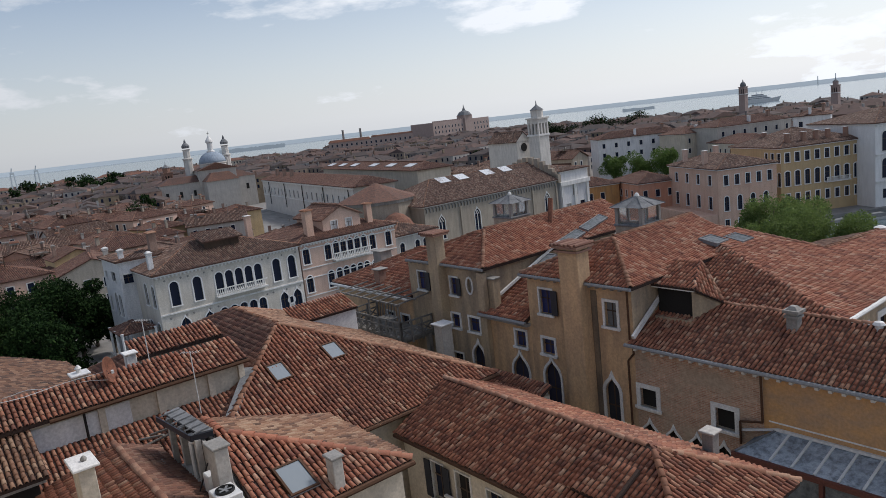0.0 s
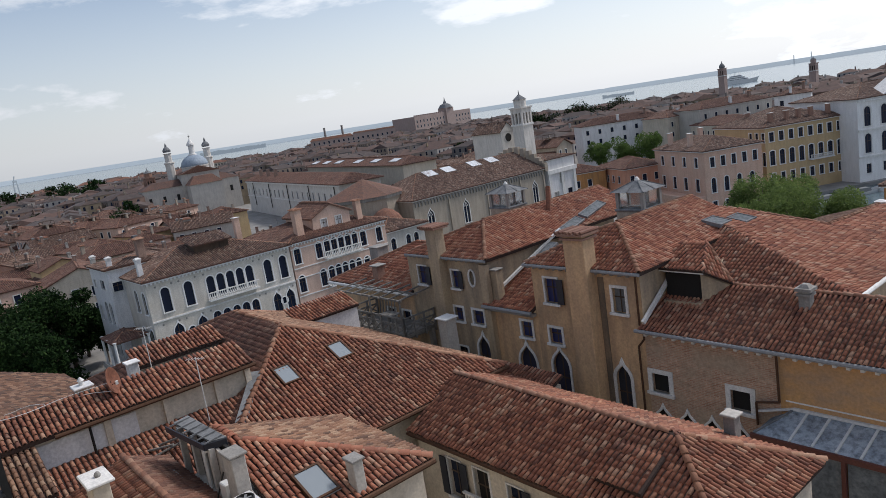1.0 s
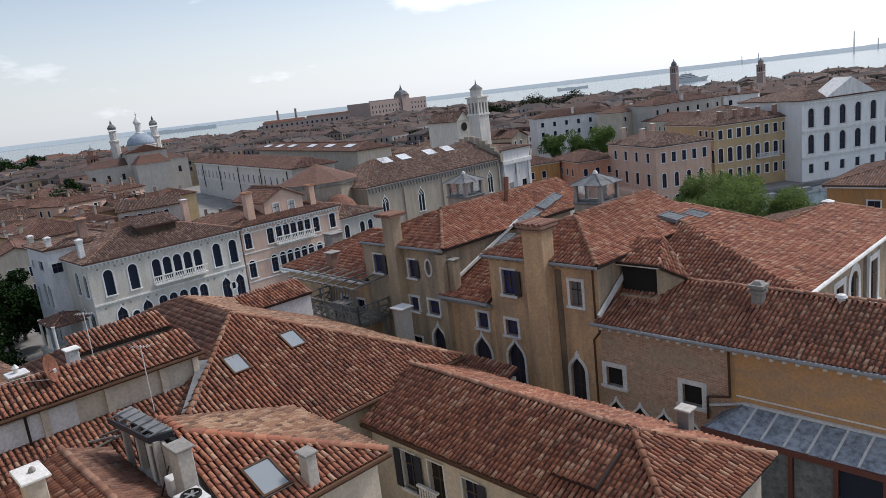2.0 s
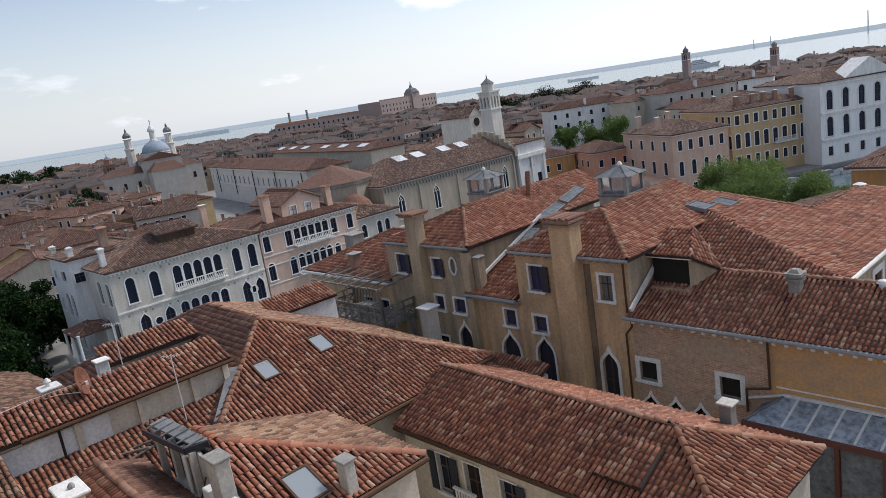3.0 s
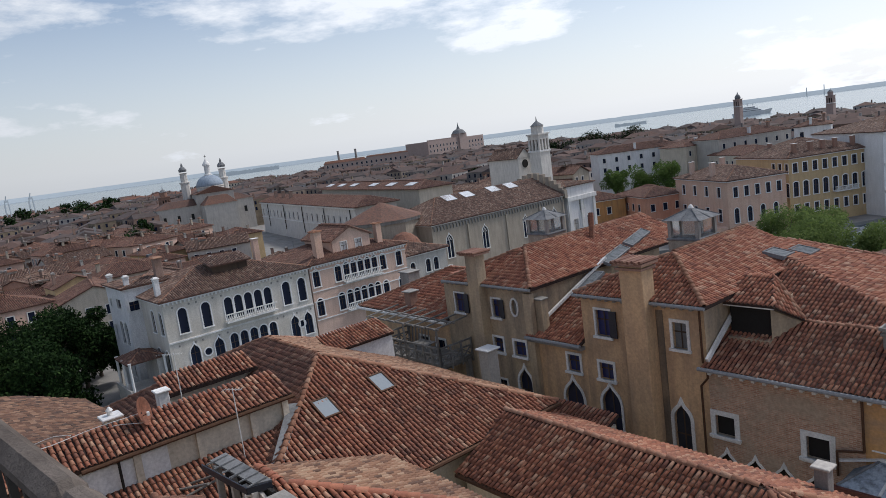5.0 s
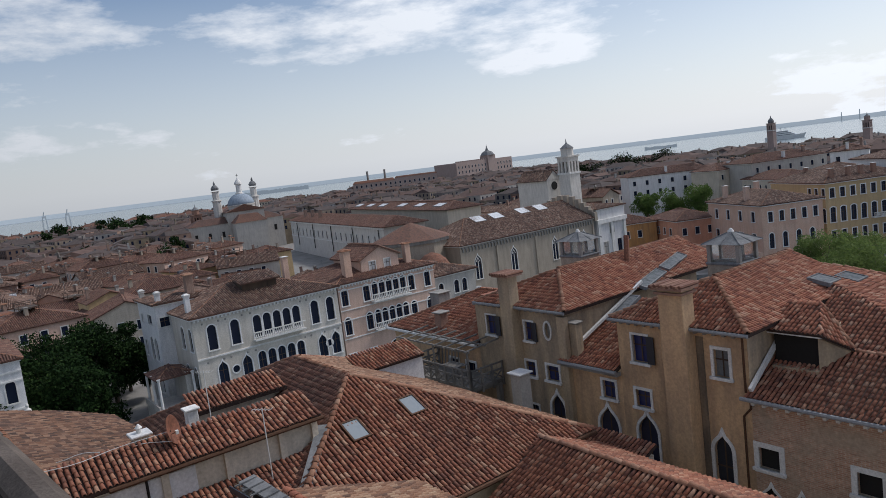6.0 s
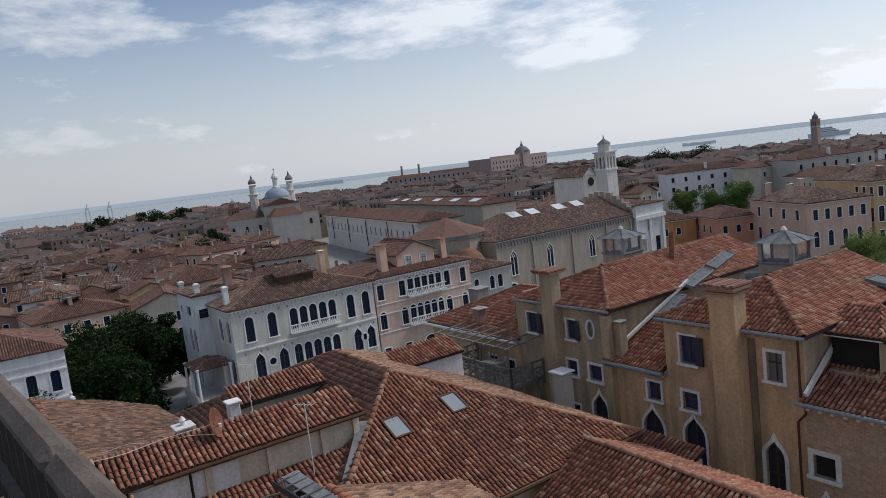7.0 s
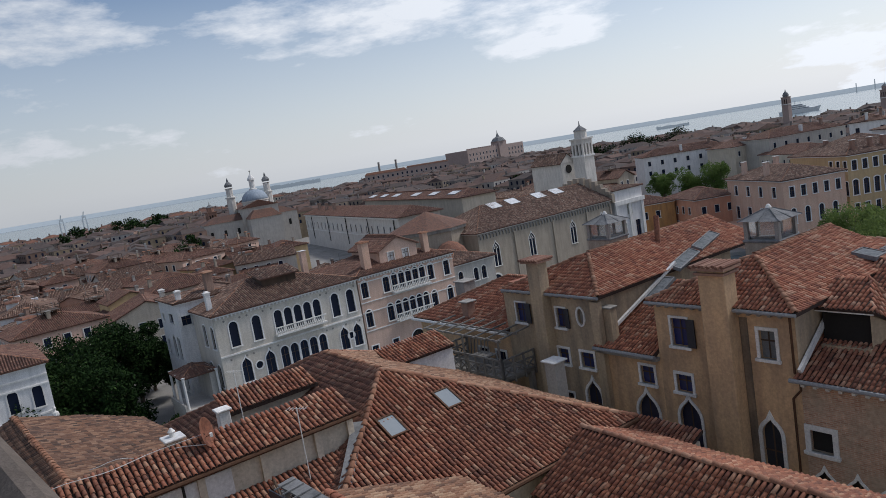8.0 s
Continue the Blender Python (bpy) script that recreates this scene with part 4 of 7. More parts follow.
for k_, (p_, q_) in enumerate((((-23.0, 7.5, 20.6), (-22.9, 2.0, 20.55)), ((-22.6, 7.4, 20.4), (-24.5, 4.2, 20.35)))):
    cb_ = thing("roof_cable", *p_[:2], 0, "thin pale cable lying over roof tiles", "cable", "roof cables")
    g_, last_ = [], None
    for i in range(13):
        c_ = Vector(p_).lerp(Vector(q_), i / 12) - Vector((*p_[:2], 0))
        c_.x += 0.12 * math.sin(i * 1.1 + k_)
        c_.z += 0.10 + 0.05 * math.sin(i * 0.9)
        if last_ is not None:
            g_.append(bar(last_, c_, 0.012, 4))
        last_ = c_
    part("cord", join(*g_), m_ac, cb_)

poles, r2 = house("leaning_poles", -20.6, 8.6, "weathered poles and battens lying on roof tiles", "poles")
for a_, b_, m_ in (((-0.9, -0.6, 18.25), (0.9, 0.5, 18.95), m_grey_wood), ((-0.7, -0.9, 18.3), (0.8, -0.3, 18.75), m_stone_dark), ((-0.2, -1.4, 18.1), (0.3, 1.1, 18.65), m_grey_wood), ((-1.2, 0.5, 18.75), (0.6, 0.1, 18.55), m_dark_wood)):
    part("pole", bar(a_, b_, 0.045, 7), m_, poles)
ant, r2 = house("television_aerial", -21.4, 10.2, "thin aluminium television aerial", "aerial")
part("mast", bar((0, 0, 18.2), (0, 0, 21.0), 0.022), m_ac, ant)
part("boom", bar((-0.3, -0.22, 20.95), (0.3, 0.22, 20.95), 0.009), m_ac, ant)
for k_ in range(6):
    part("dipole", bar((-0.27 + 0.105 * k_ + 0.10, -0.2 + 0.08 * k_ - 0.13, 20.95), (-0.27 + 0.105 * k_ - 0.10, -0.2 + 0.08 * k_ + 0.13, 20.95), 0.005, 4), m_ac, ant)
copy_thing(ant, place(-26.3, 9.9, 0.6))

# ---- the ochre palace: tower, low link, left block and brick wing share one front ----
FRONT = 26.6
hT, r = house("ochre_palace_tower", -16.2, 28, "ochre palace block with gothic doorways and a tall chimney", "palace")
tw = lambda u: u + 19.4
facade(hT, facing("-v", *r(-19.4, FRONT, 0)), 6.3, 20.5, [
    (tw(-14.24), 18.6, 0.66, 1.15, "rect", dict(m_pane=m_shutter_grey, trim=0.13)),
    (tw(-18.2), 18.62, 0.8, 1.25, "rect", dict(trim=0.1, m_pane=m_blue_pane, shutters="r")),
    (tw(-18.25), 16.5, 0.78, 0.8, "rect", dict(trim=0.13, m_pane=m_blue_pane)),
    (tw(-18.15), 12.2, 1.05, 4.0, "gothic", dict(trim=0.13, m_pane=m_navy, sill=False)),
    (tw(-14.45), 12.4, 0.8, 3.7, "gothic", dict(trim=0.15, m_pane=m_shutter, sill=False))], m_ochre, m_trim=m_stone)
part("side_wall", box(*(r(-13.45, 0, 0)[0], r(-13.1, 0, 0)[0]), r(0, 26.62, 0)[1], r(0, 36, 0)[1], 0, 20.5), m_grey_plaster, hT)
part("side_wall", box(*(r(-19.4, 0, 0)[0], r(-19.05, 0, 0)[0]), r(0, 26.62, 0)[1], r(0, 36, 0)[1], 0, 20.5), m_grey_plaster, hT)
T0, T1, Ta = r(-19.55, 26.3, 20.62), r(-12.85, 26.3, 20.62), r(-16.2, 29.65, 22.03)
Tb, T2, T3 = r(-16.2, 36.5, 22.03), r(-12.85, 36.5, 20.62), r(-19.55, 36.5, 20.62)
roof_face(hT, [T0, T1, Ta], m_tile_red, singles=150, near=(6, -10))
roof_face(hT, [T1, T2, Tb, Ta], m_tile_red)
roof_face(hT, [T3, T0, Ta, Tb], m_tile_red)
for p_, q_ in ((T0, Ta), (T1, Ta), (Ta, Tb)):
    ridge_line(hT, p_, q_)
eave_brackets(hT, r(-19.4, 26.58, 20.44), r(-13.2, 26.58, 20.44), 0.42)
gutter(hT, r(-19.6, 26.24, 20.55), r(-12.85, 26.24, 20.55))
st = part("chimney_breast", bevelled(r(-16.5, 0, 0)[0], r(-15.35, 0, 0)[0], r(0, 25.85, 0)[1], r(0, 26.7, 0)[1], 9.0, 22.3, 0.03), m_ochre, hT, "broad ochre chimney breast")
cp_ = part("cap", join(box(r(-16.6, 0, 0)[0], r(-15.25, 0, 0)[0], r(0, 25.72, 0)[1], r(0, 26.82, 0)[1], 22.05, 22.15), box(r(-16.66, 0, 0)[0], r(-15.19, 0, 0)[0], r(0, 25.65, 0)[1], r(0, 26.9, 0)[1], 22.25, 22.36)), m_brick_far, st)
part("cap_tiles", join(*[bar(r(-16.65 + 0.2 * i, 25.58 + 0.05 * (i % 3), 22.40 + 0.03 * (i % 2)), r(-16.65 + 0.2 * i, 26.95, 22.42), 0.075) for i in range(8)]), m_tile_brown, cp_)
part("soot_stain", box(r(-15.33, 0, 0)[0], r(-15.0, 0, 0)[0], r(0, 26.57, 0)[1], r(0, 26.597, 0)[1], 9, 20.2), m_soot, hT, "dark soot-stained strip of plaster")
part("downpipe", bar(r(-13.2, 26.45, 20.4), r(-13.2, 26.45, 18.2), 0.05), m_brown_metal, hT)

hK, r = house("palace_link", -21.1, 28, "low ochre link between palace blocks with a gothic doorway", "palace")
lw = lambda u: u + 22.6
facade(hK, facing("-v", *r(-22.6, FRONT, 0)), 3.2, 17.9, [
    (lw(-20.2), 16.55, 0.75, 0.85, "rect", dict(trim=0.12, m_pane=m_blue_pane)), (lw(-20.4), 12.0, 1.15, 4.1, "gothic", dict(trim=0.13, m_pane=m_navy, sill=False))], m_ochre)
roof_face(hK, [r(-22.9, 26.25, 18.08), r(-19.45, 26.25, 18.08), r(-19.45, 31.5, 20.2), r(-22.9, 31.5, 20.2)], m_tile_red)
skylight(hK, r(-22.0, 30.6, 19.92), (0, -0.404, 1), (0, 1, 0.404), 1.7, 0.55, m_dirty_glass)
gutter(hK, r(-23.0, 26.2, 18.0), r(-19.4, 26.2, 18.0), 0.1)
part("cornice", box(*(r(-22.95, 0, 0)[0], r(-19.42, 0, 0)[0]), r(0, 26.3, 0)[1], r(0, 26.6, 0)[1], 17.78, 17.94), m_stone_dark, hK)
part("flashing", beam(r(-22.4, 27.4, 18.9), r(-22.35, 32.5, 20.9), 0.14, 0.14), m_white_paint, hK)
chimney(hK, r(-22.3, 26.9, 0)[:2], 18.0, 19.9, 0.5, 0.5, "slab", m_grey_plaster, m_stone_dark, 0.05)

hL, r = house("sooty_palace_block", -26, 28, "sooty palace block with shuttered and oval windows", "palace")
sw = lambda u: u + 29.6
facade(hL, facing("-v", *r(-29.6, FRONT, 0)), 7.0, 20.5, [
    (sw(-28.3), 18.7, 0.8, 1.1, "rect", dict(trim=0.08, m_pane=m_blue_pane, shutters="r")),
    (sw(-25.3), 18.72, 0.62, 1.02, "rect", dict(trim=0.09, m_pane=m_blue_pane, shutters="r")),
    (sw(-23.92), 18.98, 0.42, 0.85, "oval", dict(trim=0.1, sill=False, bars=False, m_pane=m_stone_dark)),
    (sw(-25.45), 16.75, 0.72, 0.8, "rect", dict(trim=0.12, m_pane=m_blue_pane)),
    (sw(-23.82), 16.75, 0.85, 0.8, "rect", dict(trim=0.12, m_pane=m_blue_pane)),
    (sw(-25.6), 14.3, 0.9, 0.85, "rect", dict(trim=0.1)),
    (sw(-23.7), 12.8, 0.95, 3.3, "gothic", dict(trim=0.13, sill=False, m_pane=m_navy))], m_grey_plaster)
part("side_wall", box(*(r(-22.95, 0, 0)[0], r(-22.6, 0, 0)[0]), r(0, 26.62, 0)[1], r(0, 38, 0)[1], 0, 20.5), m_grey_plaster, hL)
L0, L1, La = r(-29.2, 26.3, 20.58), r(-22.35, 26.3, 20.58), r(-25.75, 29.7, 21.95)
L2, L3, Lb = r(-22.35, 41, 20.58), r(-29.2, 41, 20.58), r(-25.75, 41, 21.95)
roof_face(hL, [L0, L1, La], m_tile_red)
roof_face(hL, [L1, L2, Lb, La], m_tile_red)
roof_face(hL, [L3, L0, La, Lb], m_tile_red)
for p_, q_ in ((L0, La), (L1, La), (La, Lb)):
    ridge_line(hL, p_, q_)
eave_brackets(hL, r(-29.4, 26.58, 20.42), r(-22.7, 26.58, 20.42), 0.42)
gutter(hL, r(-29.3, 26.24, 20.52), r(-22.35, 26.24, 20.52))
for u_, v_, z_ in ((-22.62, 33.7, 20.74), (-23.45, 37.0, 21.08)):
    skylight(hL, r(u_, v_, z_), (0.4, 0, 1), (-0.25, 1, 0.1), 2.9, 0.5, m_dirty_glass)
st = part("chimney_breast", bevelled(r(-26.75, 0, 0)[0], r(-25.9, 0, 0)[0], r(0, 26.0, 0)[1], r(0, 26.7, 0)[1], 9.0, 22.2, 0.03), m_grey_plaster, hL, "tall sooty chimney breast")
cp_ = part("cap", box(r(-26.95, 0, 0)[0], r(-25.7, 0, 0)[0], r(0, 25.8, 0)[1], r(0, 26.9, 0)[1], 22.2, 22.3), m_brick_far, st)
part("cap_tiles", join(*[bar(r(-26.95 + 0.2 * i, 25.72, 22.36), r(-26.95 + 0.2 * i, 27.0, 22.36), 0.075) for i in range(7)]), m_tile_brown, cp_)
part("pilaster", box(r(-22.95, 0, 0)[0], r(-22.45, 0, 0)[0], r(0, 26.3, 0)[1], r(0, 26.6, 0)[1], 9, 20.3), m_grey_plaster, hL)
part("metal_flue", bar(r(-24.6, 34.2, 21.0), r(-25.1, 35.0, 23.0), 0.16), m_rust, hL)

hW, r = house("low_palace_wing", -34, 30, "low ochre wing under a red clay-tile roof", "palace")
facade(hW, facing("-v", *r(-38.6, FRONT, 0)), 9.0, 17.9, [(6.4, 15.6, 0.8, 1.1, "rect"), (8.0, 15.2, 0.8, 1.5, "rect"), (6.2, 13.2, 0.9, 1.0, "rect", dict(m_pane=m_void)), (8.2, 12.6, 0.9, 1.6, "rect", dict(m_pane=m_void))], m_ochre)
W0, W1, W2, W3, Wa, Wb = r(-38.9, 26.3, 18.05), r(-29.5, 26.3, 18.05), r(-29.5, 36.1, 18.05), r(-38.9, 36.1, 18.05), r(-34.4, 31.2, 19.95), r(-29.5, 31.2, 19.95)
roof_face(hW, [W0, W1, Wb, Wa], m_tile_red)
roof_face(hW, [W2, W3, Wa, Wb], m_tile_red)
roof_face(hW, [W3, W0, Wa], m_tile_red)
ridge_line(hW, W0, Wa)
ridge_line(hW, Wa, Wb)
part("side_wall", box(*(r(-38.6, 0, 0)[0], r(-38.3, 0, 0)[0]), r(0, 26.62, 0)[1], r(0, 36, 0)[1], 0, 17.9), m_ochre, hW)
gutter(hW, r(-39.0, 26.2, 17.95), r(-29.5, 26.2, 17.95), 0.1, m_stone)
chimney(hW, r(-33.9, 27.2, 0)[:2], 18.0, 19.25, 0.6, 0.6, "slab", m_brick_far, m_stone_dark)
chimney(hW, r(-37.6, 30.0, 0)[:2], 17.3, 19.7, 1.0, 1.0, "slab", m_stone_dark, m_stone_dark, 0.08)
# the dormer's dark opening is a black box, shade by colour
part("dormer", join(box(r(-31.4, 0, 0)[0], r(-29.8, 0, 0)[0], r(0, 28.3, 0)[1], r(0, 29.6, 0)[1], 18.6, 19.9)), m_void, hW)
part("dormer_roof", moved(bar((0, 0, 0), (0, 1.6, 0), 0.95, 12), *r(-30.6, 28.1, 19.55)), m_tile_red, hW)

# ---- wooden roof terrace and pergola in front of the wing ----
alt, r = house("wooden_roof_terrace", -31, 24.6, "grey weathered wooden roof terrace with cross-braced rails", "roof terrace")
zD = 16.2
part("deck", box(*(r(-33.7, 0, 0)[0], r(-27.7, 0, 0)[0]), r(0, 24.2, 0)[1], r(0, 26.55, 0)[1], zD - 0.12, zD), m_grey_wood, alt)
joist = mesh_of("joist", *beam((0, 0, 0), (0, 2.5, 0), 0.1, 0.16), m_grey_wood)
for i in range(9):
    part("joist", joist, m_grey_wood, alt, at=r(-33.5 + 0.7 * i, 24.05, zD - 0.2))
for side, (p_, q_) in enumerate((((-33.7, 24.2), (-27.7, 24.2)), ((-27.7, 24.2), (-27.7, 26.5)), ((-33.7, 24.2), (-33.7, 26.5)))):
    pv, qv = Vector(r(*p_, zD)), Vector(r(*q_, zD))
    L_ = (qv - pv).length
    n_ = max(3, round(L_ / 0.8))
    for h_ in (0.08, 0.66, 1.04):
        part("rail", beam(pv + Vector((0, 0, h_)), qv + Vector((0, 0, h_)), 0.07, 0.09), m_grey_wood, alt)
    for i in range(n_ + 1):
        c_ = pv.lerp(qv, i / n_)
        part("post", beam(c_ - Vector((0, 0, 0.3)), c_ + Vector((0, 0, 1.1)), 0.1, 0.1), m_grey_wood, alt)
    for i in range(n_):
        a_, b_ = pv.lerp(qv, i / n_), pv.lerp(qv, (i + 1) / n_)
        up_ = Vector((0, 0, 0.64))
        part("brace", beam(a_ + Vector((0, 0, 0.1)), b_ + up_, 0.05, 0.07), m_grey_wood, alt)
        part("brace", beam(a_ + up_, b_ + Vector((0, 0, 0.1)), 0.05, 0.07), m_grey_wood, alt)
# a bench with a slatted back along the inner side
for i in range(7):
    part("bench_slat", beam(r(-33.3 + 0.32 * i, 26.2, zD + 0.1), r(-33.3 + 0.32 * i, 26.35, zD + 1.2), 0.06, 0.05), m_grey_wood, alt)
part("bench_rail", beam(r(-33.4, 26.33, zD + 1.15), r(-31.2, 26.33, zD + 1.15), 0.06, 0.08), m_grey_wood, alt)
for p_ in ((-33.5, 24.4), (-31.0, 24.4), (-27.9, 24.4), (-33.5, 26.3), (-27.9, 26.3)):
    part("pillar", beam(r(*p_, 0), r(*p_, zD), 0.28, 0.28), m_stone_dark, alt)
per, r = house("pergola", -31, 25.2, "bare grey timber pergola on the roof terrace", "pergola")
for i in range(8):
    u_ = -34.4 + 0.95 * i
    part("rafter", beam(r(u_, 24.0, 18.38), r(u_, 26.5, 18.55), 0.07, 0.08), m_grey_wood, per)
for v_ in (24.2, 25.4):
    part("purlin", beam(r(-34.4, v_, 18.33 + (v_ - 24) * 0.07), r(-27.6, v_, 18.33 + (v_ - 24) * 0.07), 0.08, 0.1), m_grey_wood, per)
for u_ in (-34.0, -30.9, -27.8):
    part("post", beam(r(u_, 24.2, zD), r(u_, 24.2, 18.3), 0.09, 0.09), m_grey_wood, per)
table, r = house("garden_table", -30.5, 25.3, "small grey slatted garden table on the terrace", "table")
for i in range(5):
    part("slat", box(-0.7, 0.7, -0.4 + 0.16 * i, -0.28 + 0.16 * i, zD + 0.72, zD + 0.75), m_grey_wood, table)
for a_, b_ in ((-0.6, -0.3), (0.6, -0.3), (0.6, 0.3), (-0.6, 0.3)):
    part("leg", bar((a_, b_, zD), (a_, b_, zD + 0.72), 0.03), m_grey_wood, table)
chs, r = house("pale_chimney", -23.95, 24.4, "pale square chimney with a white slab cap", "chimney")
chimney(chs, (0, 0), 0, 17.75, 0.7, 0.7, "slab", m_grey_wall, m_white_paint, 0.12)

# brick texture for the wing
m_brick, bn, bl, bb = node_material("old_brick")
b_co, b_map, b_tex = bn.new("ShaderNodeTexCoord"), bn.new("ShaderNodeMapping"), bn.new("ShaderNodeTexBrick")
b_map.inputs["Rotation"].default_value = (radians(90), 0, 0)
b_tex.inputs["Scale"].default_value = 1.0
b_tex.inputs["Brick Width"].default_value, b_tex.inputs["Row Height"].default_value, b_tex.inputs["Mortar Size"].default_value = 0.26, 0.075, 0.011
b_tex.inputs["Color1"].default_value, b_tex.inputs["Color2"].default_value, b_tex.inputs["Mortar"].default_value = (0.37, 0.19, 0.12, 1), (0.52, 0.32, 0.215, 1), (0.48, 0.39, 0.30, 1)
bl.new(b_co.outputs["Object"], b_map.inputs["Vector"])
bl.new(b_map.outputs["Vector"], b_tex.inputs["Vector"])
b_st = ramp(bn, [(0.44, (0, 0, 0)), (0.62, (0.9, 0.9, 0.9))])
bl.new(grain(bn, bl, 0.55, 8, (1, 1, 1.6), 0.7), b_st.inputs["Fac"])
b_c = mixed(bn, bl, "MIX", b_st.outputs["Color"], b_tex.outputs["Color"], (0.40, 0.31, 0.225))
b_g = ramp(bn, [(0.3, (0.7,) * 3), (0.7, (1.15,) * 3)])
bl.new(grain(bn, bl, 7, 6), b_g.inputs["Fac"])
bl.new(mixed(bn, bl, "MULTIPLY", 0.9, b_c, b_g.outputs["Color"]), bb.inputs["Base Color"])
bb.inputs["Roughness"].default_value = 0.92
bumped(bn, bl, bb, b_tex.outputs["Fac"], -0.5, 0.012)

hB, r = house("brick_wing", -5, 28, "brick and orange-plastered palace wing with white window frames", "palace")
bw = lambda u: u + 13.1
facade(hB, facing("-v", *r(-13.1, FRONT, 0)), 5.8, 17.95, [
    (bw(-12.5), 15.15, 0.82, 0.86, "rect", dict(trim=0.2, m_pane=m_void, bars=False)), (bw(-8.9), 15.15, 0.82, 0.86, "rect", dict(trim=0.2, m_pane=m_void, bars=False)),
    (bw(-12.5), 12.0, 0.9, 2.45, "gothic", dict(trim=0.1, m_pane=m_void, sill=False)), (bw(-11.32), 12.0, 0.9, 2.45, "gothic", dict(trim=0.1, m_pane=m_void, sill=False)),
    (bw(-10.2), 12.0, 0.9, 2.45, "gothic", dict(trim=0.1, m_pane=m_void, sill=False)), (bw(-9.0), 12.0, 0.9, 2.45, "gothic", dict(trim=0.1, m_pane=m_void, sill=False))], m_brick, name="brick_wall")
part("plaster_wall", box(*(r(-7.3, 0, 0)[0], r(5, 0, 0)[0]), r(0, FRONT - 0.03, 0)[1], r(0, FRONT + 0.3, 0)[1], 0, 17.95), m_brown_orange, hB)
part("plaster_band", box(*(r(-7.1, 0, 0)[0], r(5, 0, 0)[0]), r(0, FRONT - 0.06, 0)[1], r(0, FRONT - 0.03, 0)[1], 16.0, 16.05), m_stone, hB)
B0, B1, B2, B3 = r(-13.1, 26.25, 18.08), r(6, 26.25, 18.08), r(6, 29.45, 19.42), r(-13.1, 29.45, 19.42)
roof_face(hB, [B0, B1, B2, B3], m_tile, singles=300, near=(-4, -6))
ridge_line(hB, r(-10.7, 29.5, 19.42), r(6, 29.5, 19.42))
eave_brackets(hB, r(-12.9, 26.58, 17.84), r(5, 26.58, 17.84), 0.45, mat=m_stone)
part("cornice", box(*(r(-13.1, 0, 0)[0], r(5, 0, 0)[0]), r(0, 26.3, 0)[1], r(0, 26.56, 0)[1], 17.9, 18.0), m_stone, hB)
gutter(hB, r(-13.3, 26.18, 18.02), r(6, 26.18, 18.02), 0.09)
part("downpipe", join(bar(r(-7.3, 26.4, 17.9), r(-7.3, 26.45, 15.95), 0.05), bar(r(-7.3, 26.45, 15.95), r(-8.2, 26.45, 15.75), 0.05), bar(r(-8.2, 26.45, 15.75), r(-8.2, 26.45, 14.8), 0.05)), m_brown_metal, hB)
part("downpipe", join(bar(r(-13.0, 26.4, 18.0), r(-13.0, 26.4, 17.6), 0.05), bar(r(-13.0, 26.4, 17.6), r(-13.35, 26.45, 17.2), 0.05), bar(r(-13.35, 26.45, 17.2), r(-13.35, 26.45, 9), 0.05)), m_brown_metal, hB)
chimney(hB, r(-7.1, 28.75, 0)[:2], 18.8, 19.85, 0.42, 0.42, "stepped", m_stone_dark, m_stone_dark)
part("roof_vent", moved(lathe([(0.14, 0), (0.14, 0.22), (0.22, 0.24), (0.15, 0.34), (0.03, 0.38)], 14), *r(-4.3, 29.3, 19.3)), m_ac, hB)
# rake board and dormer against the tower; the dormer's inner shade is a solid black box
part("rake_board", beam(r(-12.98, 26.4, 18.35), r(-12.98, 29.3, 20.15), 0.12, 0.2), m_stone, hB)
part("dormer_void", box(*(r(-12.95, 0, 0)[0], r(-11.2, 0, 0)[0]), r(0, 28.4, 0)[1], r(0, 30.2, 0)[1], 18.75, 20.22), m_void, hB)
part("dormer_sill", box(*(r(-12.9, 0, 0)[0], r(-11.1, 0, 0)[0]), r(0, 28.0, 0)[1], r(0, 28.32, 0)[1], 18.72, 18.95), m_grey_plaster, hB)
part("dormer_cheek", ([r(-11.15, 28.2, 18.9), r(-11.15, 28.2, 20.22), r(-10.45, 29.3, 19.5), r(-11.0, 29.6, 20.1), r(-11.15, 30.2, 20.4)], [(0, 2, 3, 4, 1)]), m_grey_plaster, hB)
part("dormer_lintel", beam(r(-13.1, 28.2, 20.28), r(-11.0, 28.2, 20.28), 0.14, 0.12), m_stone, hB)
roof_face(hB, [r(-13.1, 28.1, 20.36), r(-11.0, 28.1, 20.36), r(-11.9, 30.2, 21.05), r(-13.1, 30.2, 21.05)], m_tile_red, thick=0.08)
roof_face(hB, [r(-11.0, 28.1, 20.36), r(-10.35, 29.4, 19.55), r(-11.9, 30.2, 21.05)], m_tile_red, thick=0.08)
ridge_line(hB, r(-10.4, 29.35, 19.6), r(-11.95, 30.2, 21.08))

